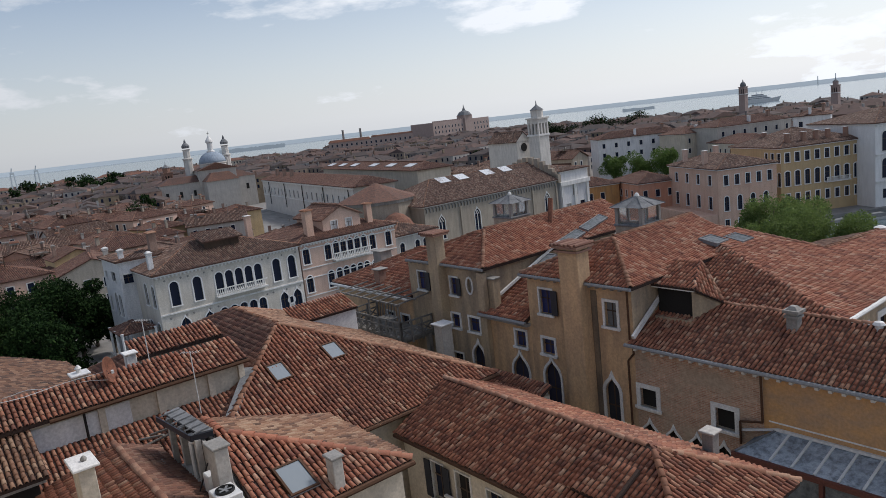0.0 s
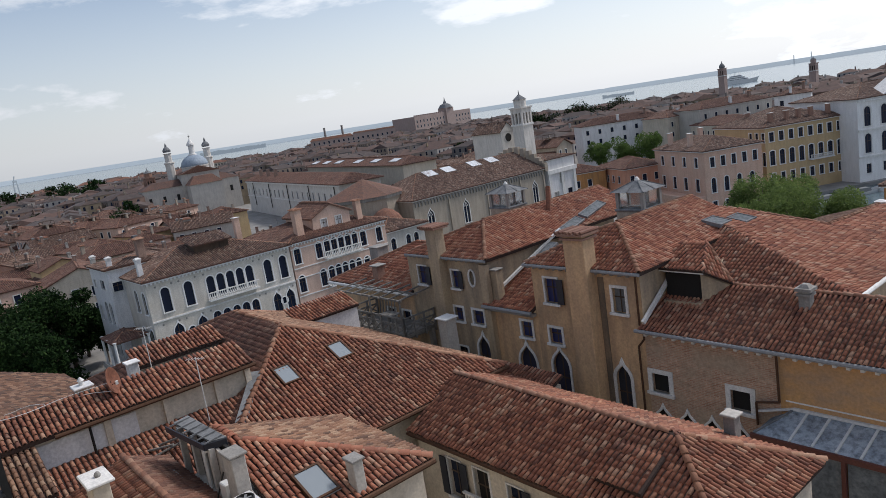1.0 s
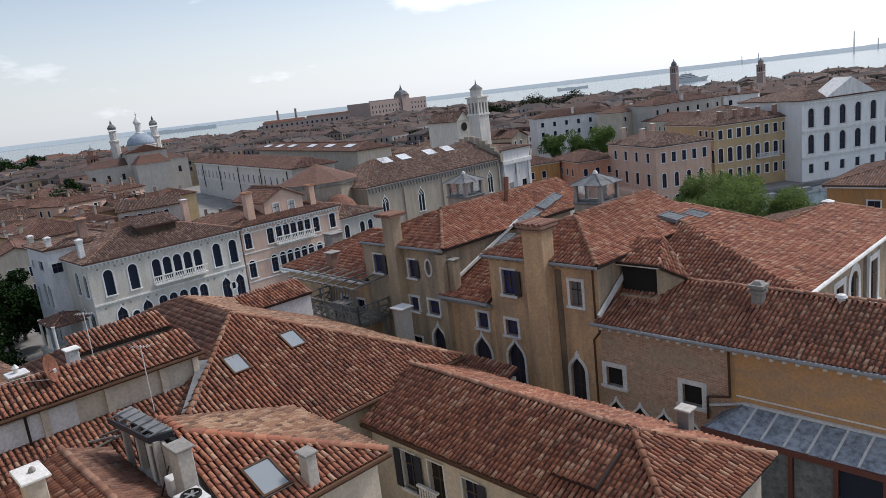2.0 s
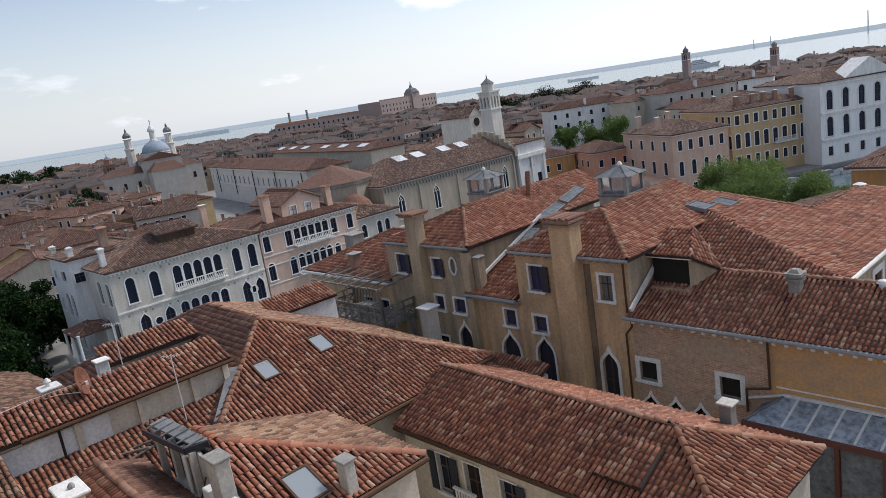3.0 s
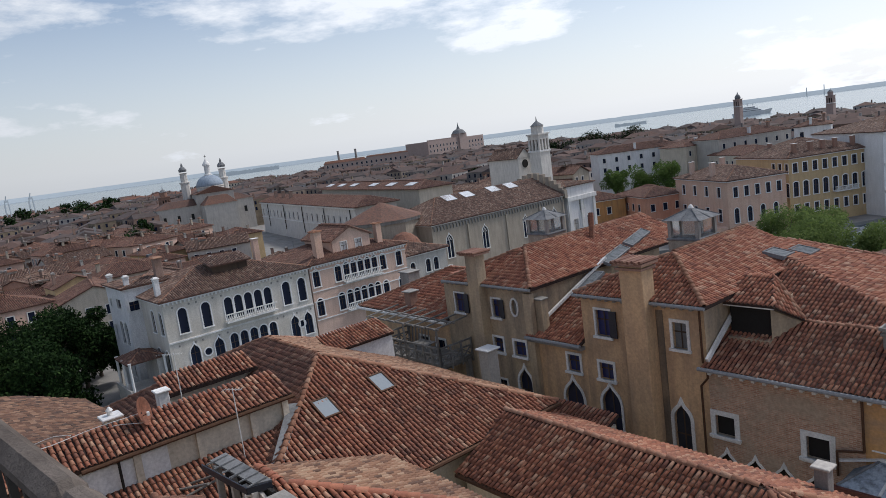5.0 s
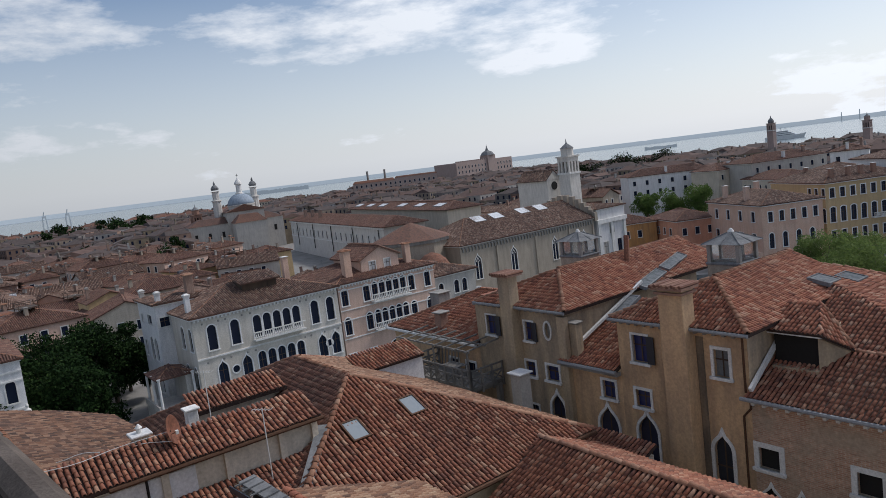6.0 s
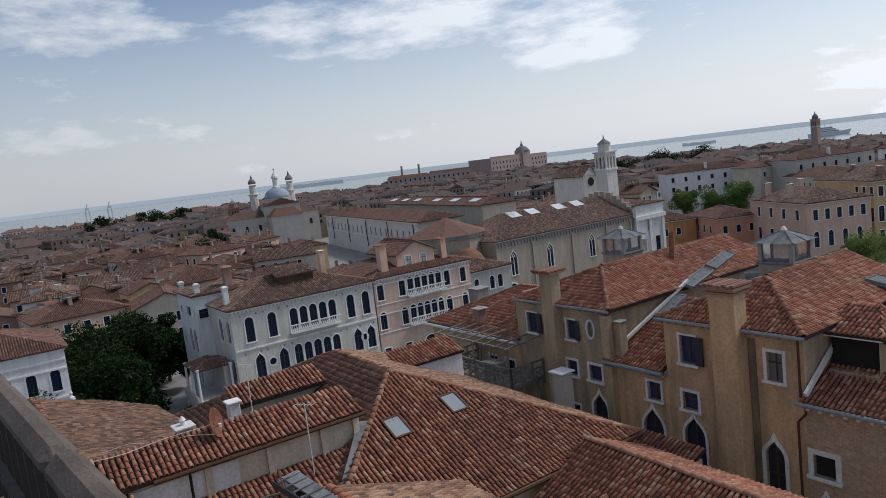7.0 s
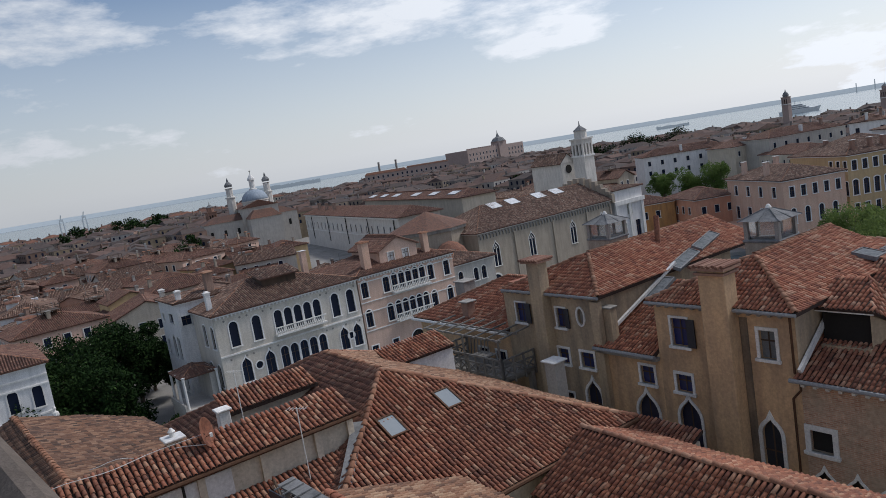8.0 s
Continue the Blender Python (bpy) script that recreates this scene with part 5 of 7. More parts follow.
# ---- the wide red roof behind ----
hR, r = house("red_roofed_house", -9, 34, "large house under a wide red clay-tile roof with skylights", "house")
zr_ = lambda u: 19.4 + 0.21 * (-5.6 - u)
f0, f1, f2, f3 = r(-17.0, 29.6, 19.4), r(-5.6, 29.6, 19.4), r(-16.3, 36.0, zr_(-16.3)), r(-17.0, 36.0, zr_(-16.3))
e1, e2, e3, e4 = r(-5.6, 45.0, 19.4), r(-9.3, 43.7, zr_(-9.3)), r(-9.7, 37.8, zr_(-9.7)), r(-13.9, 37.1, zr_(-13.9))
hol = [skylight(hR, r(-13.6, 34.25, zr_(-13.6)), (0.21, 0, 1), (0, 1, 0), 1.0, 0.9, m_dirty_glass), skylight(hR, r(-13.0, 35.6, zr_(-13.0)), (0.21, 0, 1), (0, 1, 0), 1.0, 0.9, m_dirty_glass)]
roof_face(hR, [f0, f1, f2, f3], m_tile_red, hol)
roof_face(hR, [f1, e1, e2, e3, e4, f2], m_tile_red, hol)
roof_face(hR, [r(-12.4, 44.2, 19.3), r(-12.4, 37.9, 19.6), e3, e2], m_tile_pale, thick=0.1)
roof_face(hR, [r(-10.0, 43, 19.0), r(-19.0, 43, 19.0), r(-17, 36.0, zr_(-16.3)), f2, e4, e3], m_tile_red, tiles=False)
for p_, q_ in ((e3, e2), (e4, e3), (f2, e4), (e1, e2)):
    ridge_line(hR, p_, q_)
part("stone_cap", moved(lathe([(0.3, 0), (0.34, 0.12), (0.1, 0.22)], 10), *e2), m_stone, hR)
part("wall", box(*(r(-13, 0, 0)[0], r(-6.2, 0, 0)[0]), r(0, 29.8, 0)[1], r(0, 44.5, 0)[1], 0, 18.6), m_grey_plaster, hR)
facade(hR, facing("+u", *r(-5.85, 29.8, 0)), 15, 19.2, [(2.0, 16.4, 1.0, 1.9, "rect", dict(trim=0.3)), (4.4, 16.2, 1.0, 2.2, "rect", dict(trim=0.3)), (6.4, 15.6, 1.1, 3.0, "round", dict(trim=0.35)), (9.4, 16.2, 1.1, 2.2, "rect", dict(trim=0.3)), (12.4, 16.2, 1.1, 2.2, "rect", dict(trim=0.3))], m_grey_plaster)
part("pilaster", box(*(r(-5.85, 0, 0)[0], r(-5.7, 0, 0)[0]), r(0, 37.6, 0)[1], r(0, 38.0, 0)[1], 8, 19.1), m_stone_dark, hR)
part("quoin", box(*(r(-5.85, 0, 0)[0], r(-5.7, 0, 0)[0]), r(0, 44.3, 0)[1], r(0, 44.8, 0)[1], 8, 19.1), m_stone_dark, hR)
gutter(hR, r(-5.52, 29.6, 19.34), r(-5.52, 45, 19.34), 0.1, m_stone)


# ---- roof lanterns on the palace ----
def lantern(u, v, z0, label):
    ob = thing("roof_lantern", u, v, z0, label, "roof lantern", "roof lanterns")
    part("base", box(-1.25, 1.25, -1.25, 1.25, -1.6, 0.1), m_church, ob)
    part("plinth", bevelled(-1.35, 1.35, -1.35, 1.35, 0.0, 0.14, 0.03), m_lead, ob)
    for a, b in ((-1.1, -1.1), (1.1, -1.1), (1.1, 1.1), (-1.1, 1.1)):
        part("post", box(a - 0.14, a + 0.14, b - 0.14, b + 0.14, 0.1, 1.2), m_stone_dark, ob)
    for k in range(4):
        q = Matrix.Rotation(k * math.pi / 2, 4, "Z")
        part("pane", ([(-1.0, -1.06, 0.14), (1.0, -1.06, 0.14), (1.0, -1.06, 1.15), (-1.0, -1.06, 1.15)], [(0, 1, 2, 3)]), m_clear, ob, at=q)
    rv = [(-1.5, -1.5, 1.2), (1.5, -1.5, 1.2), (1.5, 1.5, 1.2), (-1.5, 1.5, 1.2), (-0.2, -0.2, 1.75), (0.2, -0.2, 1.75), (0.2, 0.2, 1.75), (-0.2, 0.2, 1.75)]
    rf = part("lantern_roof", (rv, [(0, 1, 5, 4), (1, 2, 6, 5), (2, 3, 7, 6), (3, 0, 4, 7), (4, 5, 6, 7), (3, 2, 1, 0)]), m_lead, ob)
    part("ribs", join(*[beam(rv[i], rv[i + 4], 0.08, 0.08) for i in range(4)], *[beam(((rv[i][0] + rv[(i + 1) % 4][0]) / 2, (rv[i][1] + rv[(i + 1) % 4][1]) / 2, 1.22), (0, 0, 1.8), 0.05, 0.06) for i in range(4)]), m_lead, rf)
    part("finial", lathe([(0.16, 1.72), (0.22, 1.8), (0.12, 1.95), (0.05, 2.0)], 12), m_stone, rf)
    ob.scale = (0.7, 0.7, 0.86)
    return ob


lantern(-17.7, 33.8, 21.9, "grey lead-roofed glazed lantern on a tiled roof")
lantern(-29.4, 35.6, 21.6, "grey lead-roofed glazed lantern on a tiled roof")

# ---- the glazed lean-to below the orange wall ----
gl, r = house("glazed_lean_to", -1, 25.6, "red-brown steel lean-to with a dirty glass roof", "conservatory")
zT, zB_ = 15.72, 15.18
vt, vb = FRONT - 0.05, 25.1
part("glass_roof", ([r(-6.8, vt, zT), r(5, vt, zT), r(5, vb, zB_), r(-7.7, vb, zB_)], [(0, 3, 2, 1)]), m_leanto, gl)
part("hip_glass", ([r(-6.8, vt, zT), r(-7.7, vb, zB_), r(-7.7, vt, zB_)], [(0, 2, 1)]), m_dirty_glass, gl)
for i in range(15):
    u_ = -6.3 + 0.78 * i
    part("glazing_bar", beam(r(u_, vt, zT + 0.02), r(u_ - 0.1, vb, zB_ + 0.02), 0.08, 0.07), m_ac, gl)
part("hip_bar", beam(r(-6.8, vt, zT + 0.02), r(-7.7, vb, zB_ + 0.02), 0.07, 0.07), m_lead, gl)
part("flashing", beam(r(-6.8, vt - 0.03, zT + 0.05), r(5, vt - 0.03, zT + 0.05), 0.12, 0.1), m_white_paint, gl)
part("flashing", beam(r(-8.2, vt - 0.03, zT - 0.35), r(-6.8, vt - 0.03, zT + 0.05), 0.12, 0.08), m_white_paint, gl)
part("eave_beam", beam(r(-7.8, vb - 0.05, zB_ - 0.1), r(5, vb - 0.05, zB_ - 0.1), 0.14, 0.2), m_red_steel, gl)
for i in range(9):
    u_ = -7.5 + 1.45 * i
    part("post", beam(r(u_, vb, 0), r(u_, vb, zB_ - 0.1), 0.14, 0.14), m_red_steel, gl)
    part("pane", ([r(u_ + 0.1, vb + 0.05, 11), r(u_ + 1.35, vb + 0.05, 11), r(u_ + 1.35, vb + 0.05, 14.9), r(u_ + 0.1, vb + 0.05, 14.9)], [(0, 1, 2, 3)]), m_dirty_glass if i % 3 else m_glass, gl)
ch2, r = house("slab_chimney", -6.75, 21.9, "square plastered chimney with a white slab", "chimney")
chimney(ch2, (0, 0), 0, 17.45, 0.4, 0.4, "slab", m_stone_dark, m_grey_wall, 0.08)


# ---- ground, canal, lagoon ----
def slab(name, outline_uv, z0, z1, mat, label, category):
    n = len(outline_uv)
    v = [(a, b, z1) for a, b in outline_uv] + [(a, b, z0) for a, b in outline_uv]
    f = [tuple(range(n))] + [(i, i + n, (i + 1) % n + n, (i + 1) % n) for i in range(n)]
    return single(name, (v, f), mat, 0, 0, 0, label, category, kind="structure")


def polar(deg, d):
    """A spot d metres off, deg degrees to the left of straight ahead, in the town's axes."""
    a = radians(90 + deg) - TURN
    return d * math.cos(a), d * math.sin(a)


single("water", ([(0, 0, 0)] + [(4850 * math.cos(i * math.pi / 48), 4850 * math.sin(i * math.pi / 48), 0) for i in range(96)], [(0, 1 + i, 1 + (i + 1) % 96) for i in range(96)]), m_water, 0, 0, -0.7, "grey-blue lagoon water", "water", kind="structure")
slab("ground", [(-41, -400), (400, -400), (400, 520), (120, 380), (40, 262), (-4, 196), (-26, 150), (-38, 122), (-41, 98)], -2, 0, m_paving, "paved city ground beside the canal", "ground")
shore = [(70, 800), (55, 810), (45, 820), (36, 840), (25, 900), (15, 980), (8, 1000), (0, 950), (-6, 740), (-14, 690), (-24, 660), (-34, 640), (-50, 560)]
slab("ground", [(-81.5, -420), (-81.5, 64), (-92, 80), (-93, 118), (-78, 128), (-66, 134), (-61, 152), (-36, 196), (4, 262), (90, 420)] + [polar(*s) for s in reversed(shore)], -2, 0, m_paving, "paved city ground across the canal", "ground")


def far_shore(name, deg0, deg1, d, top, mat, label, rough=4.0):
    v, f = [], []
    n = 160
    for i in range(n + 1):
        a = deg0 + (deg1 - deg0) * i / n
        x, y = polar(a, d)
        h = top + rough * (noise.noise((a * 1.3, d, 0)) + 0.6 * noise.noise((a * 6, d, 3)))
        x2, y2 = polar(a, d + 90)
        v += [(x, y, -0.7), (x, y, h), (x2, y2, h - 1)]
    for i in range(n):
        f += [(3 * i, 3 * i + 1, 3 * i + 4, 3 * i + 3), (3 * i + 1, 3 * i + 2, 3 * i + 5, 3 * i + 4)]
    return single(name, (v, f), mat, 0, 0, 0, label, "distant shore", kind="structure")


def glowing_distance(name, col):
    """Distance haze put into colour and glow: a plain pale backdrop far beyond the town."""
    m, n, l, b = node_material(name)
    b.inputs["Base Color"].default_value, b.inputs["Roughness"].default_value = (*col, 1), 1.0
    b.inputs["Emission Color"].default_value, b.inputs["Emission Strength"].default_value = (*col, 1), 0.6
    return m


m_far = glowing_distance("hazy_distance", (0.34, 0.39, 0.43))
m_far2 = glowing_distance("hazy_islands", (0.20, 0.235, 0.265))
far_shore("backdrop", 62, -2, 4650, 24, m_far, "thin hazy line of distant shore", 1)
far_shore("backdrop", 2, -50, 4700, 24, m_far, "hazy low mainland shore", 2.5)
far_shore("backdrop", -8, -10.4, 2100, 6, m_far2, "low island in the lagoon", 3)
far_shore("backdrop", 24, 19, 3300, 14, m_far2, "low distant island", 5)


# ---- larger buildings of the middle distance ----
def block(name, u, v, w, d, h, mat, label, category="house", turn=0.0, slope=0.33, roof=None, front=(), side=(), along="v", trim=0.15, gables=(), m_trim=None, over=0.4, left=(), bars=True, tiles=False):
    """A building with its corner at (u, v): w along u, d along v, facing the canal (+u) and the terrace (-v)."""
    along = "u" if w > d else "v"
    ob = thing(name, u, v, 0, label, category, turn=turn)
    facade(ob, ((w, 0, 0), (0, 1), (1, 0)), d, h, list(front), mat, trim=trim, m_trim=m_trim, bars=bars)
    facade(ob, ((0, 0, 0), (1, 0), (0, -1)), w, h, list(side), mat, name="side_wall", trim=trim, m_trim=m_trim, bars=bars)
    part("rear_wall", join(([(0, d, 0), (w, d, 0), (w, d, h), (0, d, h)], [(3, 2, 1, 0)]), ([(0, 0, 0), (0, d, 0), (0, d, h), (0, 0, h)], [(3, 2, 1, 0)])), mat, ob)
    part("inner_floor", ([(0.4, 0.4, h - 0.1), (w - 0.4, 0.4, h - 0.1), (w - 0.4, d - 0.4, h - 0.1), (0.4, d - 0.4, h - 0.1)], [(0, 1, 2, 3)]), m_void, ob)
    zr = hip_roof(ob, -over, w + over, -over, d + over, h + 0.05, slope, {m_roof_far2: m_tile_warm}.get(roof, m_tile_old), tiles=True, coarse=1.5, along=along, gables=gables, ridges=True)
    part("cornice", join(box(w, w + 0.3, -0.1, d + 0.1, h - 0.25, h - 0.02), box(-0.1, w + 0.3, -0.3, 0, h - 0.25, h - 0.02)), m_trim or m_stone, ob)
    return ob


def row(n, first, step, z, w, h, kind="rect", **o):
    return [(first + step * i, z, w, h, kind, dict(o)) for i in range(n)]


def balcony(ob, u, v0, v1, z, out=0.8):
    part("balcony_slab", box(u, u + out, v0, v1, z - 0.18, z), m_stone, ob)
    bl_ = part("balcony_rail", beam((u + out - 0.08, v0, z + 0.92), (u + out - 0.08, v1, z + 0.92), 0.16, 0.12), m_stone, ob)
    g = mesh_of("baluster", *lathe([(0.07, 0), (0.05, 0.15), (0.09, 0.4), (0.05, 0.7), (0.07, 0.88)], 6), m_stone)
    for i in range(int((v1 - v0) / 0.28)):
        part("baluster", g, m_stone, bl_, at=(u + out - 0.08, v0 + 0.14 + 0.28 * i, z))


# white gothic palace
sU, sA = (2.2, 5.1, 16.1, 18.4), (8.0, 9.35, 10.7, 12.05, 13.4)
front = [(s, 9.7, 1.1, 3.1, "round", dict(bars=False)) for s in sU] + [(s, 9.9, 1.05, 2.8, "round", dict(bars=False)) for s in sA]
front += [(s, 5.0, 1.2, 3.1, "gothic", {}) for s in (2.9, 6.0, 16.6, 18.6)] + [(s, 5.0, 1.05, 3.0, "round", {}) for s in sA]
front += [(s, 6.2, 0.9, 0.9, "oval", dict(bars=False, sill=False)) for s in (4.5, 17.6)] + [(s, 1.0, 1.0, 1.8, "rect", {}) for s in (2, 5, 8, 13.5, 16, 18.5)] + [(10.7, 0.2, 2.0, 3.4, "round", dict(m_pane=m_void, sill=False))]
side = [(s, 9.8, 1.1, 2.8, "round", {}) for s in (11.2, 14.2)] + [(s, 5.0, 1.1, 2.8, "round", {}) for s in (11.2, 14.2)] + [(13, 1, 1, 1.8, "rect", {})]
pw = block("white_gothic_palace", -98.5, 26.0, 15.5, 19.7, 14.0, m_palace, "weathered beige and white stone gothic palace with arched windows", "palace", m_trim=m_white_stone, front=front, side=side, slope=0.30, along="v")
balcony(pw, 15.5, 7.2, 14.2, 9.7)
part("string_course", box(15.5, 15.62, 0, 19.7, 8.75, 8.95), m_stone, pw)
dent = mesh_of("dentil", *box(0, 0.28, -0.11, 0.11, 0, 0.25), m_stone)
for i in range(40):
    part("dentil", dent, m_stone, pw, at=(15.5, 0.25 + 0.49 * i, 13.5))
roundel = mesh_of("roundel", *lathe([(0.14, -0.02), (0.14, 0.03), (0.05, 0.05)], 10), m_stone_dark)
for s_ in (1.2, 3.2, 4.1, 6.2, 7.3, 14.2, 15.1, 17.1, 19.2):
    for z_ in (8.3, 13.1):
        part("roundel", roundel, m_stone_dark, pw, at=Matrix.Translation((15.5, s_, z_)) @ Matrix.Rotation(radians(90), 4, "Y"))
part("dormer", join(box(8.5, 11.6, 8.2, 13.0, 15.2, 16.5)), m_dark_wood, pw)
roof_face(pw, [(12.2, 7.8, 16.45), (12.2, 13.4, 16.45), (8.4, 13.4, 17.3), (8.4, 7.8, 17.3)], m_tile_old, coarse=1.5)
chimney(pw, (12.6, 0.7), 13.5, 16.6, 0.7, 0.6, "stepped", m_white_wall, m_stone)
chimney(pw, (5.0, 3.5), 14.0, 18.2, 1.0, 1.0, "tiled", m_old_brick_stack)
chimney(pw, (6.0, 17), 15.0, 18.2, 0.8, 0.8, "slab", m_peach)

tw_ = block("white_side_house", -100.0, 24.2, 8.6, 8.0, 15.4, m_white_wall, "white plastered house with paired arched windows", "house", front=[(1.0, 12.4, 1.2, 1.2, "rect", {})], side=[(s, 7.8, 1.2, 3.0, "round", {}) for s in (4.6, 6.6)] + [(s, 3.4, 1.2, 2.6, "round", {}) for s in (4.6, 6.6)] + [(5.4, 12.6, 1.8, 1.2, "rect", {}), (1.6, 8, 0.8, 2, "rect", {}), (1.6, 12.6, 0.7, 1.0, "rect", {})], slope=0.12)
chimney(tw_, (0.5, 0.6), 15, 16.6, 0.6, 0.6, "stepped", m_grey_wall, m_stone)
chimney(tw_, (7.6, 0.8), 15, 16.8, 0.6, 0.6, "stepped", m_white_wall, m_stone)
porch = thing("canal_porch", -86.6, 23.4, 0, "small porch with a brown tiled roof beside the white palace", "porch")
hip_roof(porch, -2.6, 2.6, -2.2, 2.2, 7.5, 0.4, m_tile_warm, coarse=1.5, along="u")
for a_, b_ in ((-2.8, -2.0), (0, -2.0), (2.8, -2.0), (2.8, 2.0), (-2.8, 2.0)):
    part("column", moved(lathe([(0.2, 0), (0.16, 0.3), (0.15, 3.6), (0.24, 3.9)], 8), a_, b_, 3.8), m_stone, porch)
part("wall", box(-2.8, 2.4, 1.2, 2.0, 3.8, 7.7), m_grey_wall, porch)
part("terrace", join(box(-3.0, 3.2, -2.4, 2.4, 0, 3.8), box(-3.0, 3.2, -2.5, -2.3, 3.8, 4.5)), m_grey_wall, porch)

# peach palace
sP, sQ = (0.9, 4.4, 12.1, 15.0), (5.8, 7.0, 8.2, 9.4, 10.6)
front = [(s, 11.0, 1.0, 2.3, "round", {}) for s in sP] + [(s, 11.0, 0.95, 2.4, "round", {}) for s in sQ]
front += [(s, 6.9, 1.0, 2.4, "round", {}) for s in sP] + [(s, 6.9, 0.95, 2.5, "round", {}) for s in sQ]
front += [(s, 2.2, 1.0, 2.0, "rect", {}) for s in (1, 4.4, 12, 15)] + [(8.2, 0.3, 2.2, 4.2, "round", dict(m_pane=m_void, sill=False))]
pp = block("peach_palace", -97, 45.9, 14.0, 16.3, 14.1, m_peach, "peach-coloured palace with white arched windows and balconies", "palace", m_trim=m_white_stone, front=front, slope=0.30, roof=m_roof_far2)
balcony(pp, 14.0, 5.0, 11.4, 10.8)
balcony(pp, 14.0, 5.0, 11.4, 6.7)
for i in range(33):
    part("dentil", dent, m_stone, pp, at=(14.0, 0.25 + 0.49 * i, 13.6))
for z_ in (6.3, 10.3, 8.9, 13.1):
    part("string_course", box(14.0, 14.08, 0, 16.3, z_, z_ + 0.14), m_stone, pp)
facade(pp, ((12.4, 5.0, 14.2), (0, 1), (1, 0)), 6.4, 2.4, [(1.9, 0.5, 1.0, 1.4, "rect", dict(m_pane=m_white_paint)), (4.4, 0.5, 1.0, 1.4, "rect", dict(m_pane=m_white_paint))], m_peach, name="attic_wall")
part("attic_gable", ([(12.4, 5.0, 16.6), (12.4, 11.4, 16.6), (12.4, 8.2, 18.1), (5, 5.0, 16.6), (5, 11.4, 16.6), (5, 8.2, 18.1)], [(0, 1, 2), (5, 4, 3)]), m_peach, pp)
roof_face(pp, [(12.7, 4.6, 16.5), (4, 4.6, 16.5), (4, 8.2, 18.2), (12.7, 8.2, 18.2)], m_tile_warm, coarse=1.5)
roof_face(pp, [(4, 11.8, 16.5), (12.7, 11.8, 16.5), (12.7, 8.2, 18.2), (4, 8.2, 18.2)], m_tile_warm, coarse=1.5)
part("attic_side", box(4.4, 12.2, 5.0, 5.2, 14.2, 16.5), m_peach, pp)
chimney(pp, (12.5, 2.6), 14, 18.3, 1.1, 1.1, "tiled", m_pink)
chimney(pp, (12.0, 13.2), 14, 17.6, 0.9, 0.9, "tiled", m_pink)
block("grey_canal_house", -96, 62.4, 12, 8.5, 11.8, m_grey_wall, "narrow grey canal house with small arched windows", front=[(s, 8.6, 0.9, 2.0, "round", {}) for s in (1.6, 4.6, 6.2)] + row(3, 1.6, 2.4, 4.6, 0.9, 1.6), slope=0.3)

# former church with lancet windows
lan = [(s, 6.3, 1.5, 4.6, "gothic", dict(trim=0.16)) for s in (4.0, 13.3, 25.0, 34.0)] + [(3.2, 2.2, 2.6, 2.6, "round", dict(trim=0.3))]
cg = block("brick_church", -117, 81.0, 17.0, 37.5, 13.2, m_church, "tall plain brick church with traceried lancet windows", "church", front=lan, slope=0.44, over=0.5, gables=("1",), roof=m_roof_far)
for s_ in (4.0, 13.3, 25.0, 34.0):
    part("tracery", join(beam((16.95, s_, 6.3), (16.95, s_, 9.8), 0.1, 0.14), beam((16.95, s_ - 0.45, 9.6), (16.95, s_, 10.4), 0.1, 0.12), beam((16.95, s_ + 0.45, 9.6), (16.95, s_, 10.4), 0.1, 0.12)), m_stone, cg)
corbel = mesh_of("corbel_arch", *join(box(0, 0.22, -0.34, 0.34, 0.35, 0.6), box(0, 0.22, -0.10, 0.10, -0.35, 0.35)), m_stone_dark)
for i in range(46):
    part("corbel_arch", corbel, m_stone_dark, cg, at=(17.0, 0.6 + 0.8 * i, 12.2))
for s_ in (9.0, 19.5, 29.5, 37.0):
    part("pilaster", box(17.0, 17.25, s_ - 0.22, s_ + 0.22, 0, 12.0), m_church, cg)
for s_ in (11.2, 16.2, 23.7, 29.0):
    skylight(cg, (9.6, s_, 16.75), (0.44, 0, 1), (0, 1, 0), 2.8, 2.4, m_dull_pane)
for a in range(0, 181, 12):
    part("gable_block", box(8.5 - 8.5 * math.cos(radians(a)) - 0.6, 8.5 - 8.5 * math.cos(radians(a)) + 0.6, 37.4, 38.3, 12.5, 14.2 + 4.2 * math.sin(radians(a)) ** 2), m_church, cg)
ap = thing("church_apse", -110.5, 77.6, 0, "polygonal brick church apse with a brown tiled roof", "church")
part("wall", lathe([(7.2, 0), (7.2, 15.2)], 10), m_church, ap)
part("roof", lathe([(7.9, 15.1), (0.3, 18.2)], 10), m_roof_far, ap)
part("eave_band", lathe([(7.2, 14.4), (7.6, 14.5), (7.7, 15.1), (7.2, 15.15)], 10), m_stone_dark, ap)
ch_ = thing("round_chapel", -101.5, 75.5, 0, "small chapel with a domed tiled roof", "chapel")
part("wall", lathe([(3.0, 0), (3.0, 10.2)], 12), m_church, ch_)
part("roof", lathe([(3.4, 10.1), (2.6, 11.6), (1.4, 12.6), (0.2, 13.0)], 12), m_roof_far2, ch_)
wc = block("white_classical_front", -112, 119.5, 12.0, 9.6, 14.8, m_white_wall, "white classical stone front with niches", "church", front=[(2.4, 4.5, 1.6, 2.8, "rect", dict(m_pane=m_grey_wall)), (7.2, 3.8, 1.6, 3.6, "rect", {}), (4.8, 9.0, 1.6, 2.4, "rect", dict(m_pane=m_grey_wall))], slope=0.15)
for s_ in (0.5, 4.8, 9.1):
    part("pilaster", box(12.0, 12.3, s_ - 0.4, s_ + 0.4, 0, 11.5), m_stone, wc)
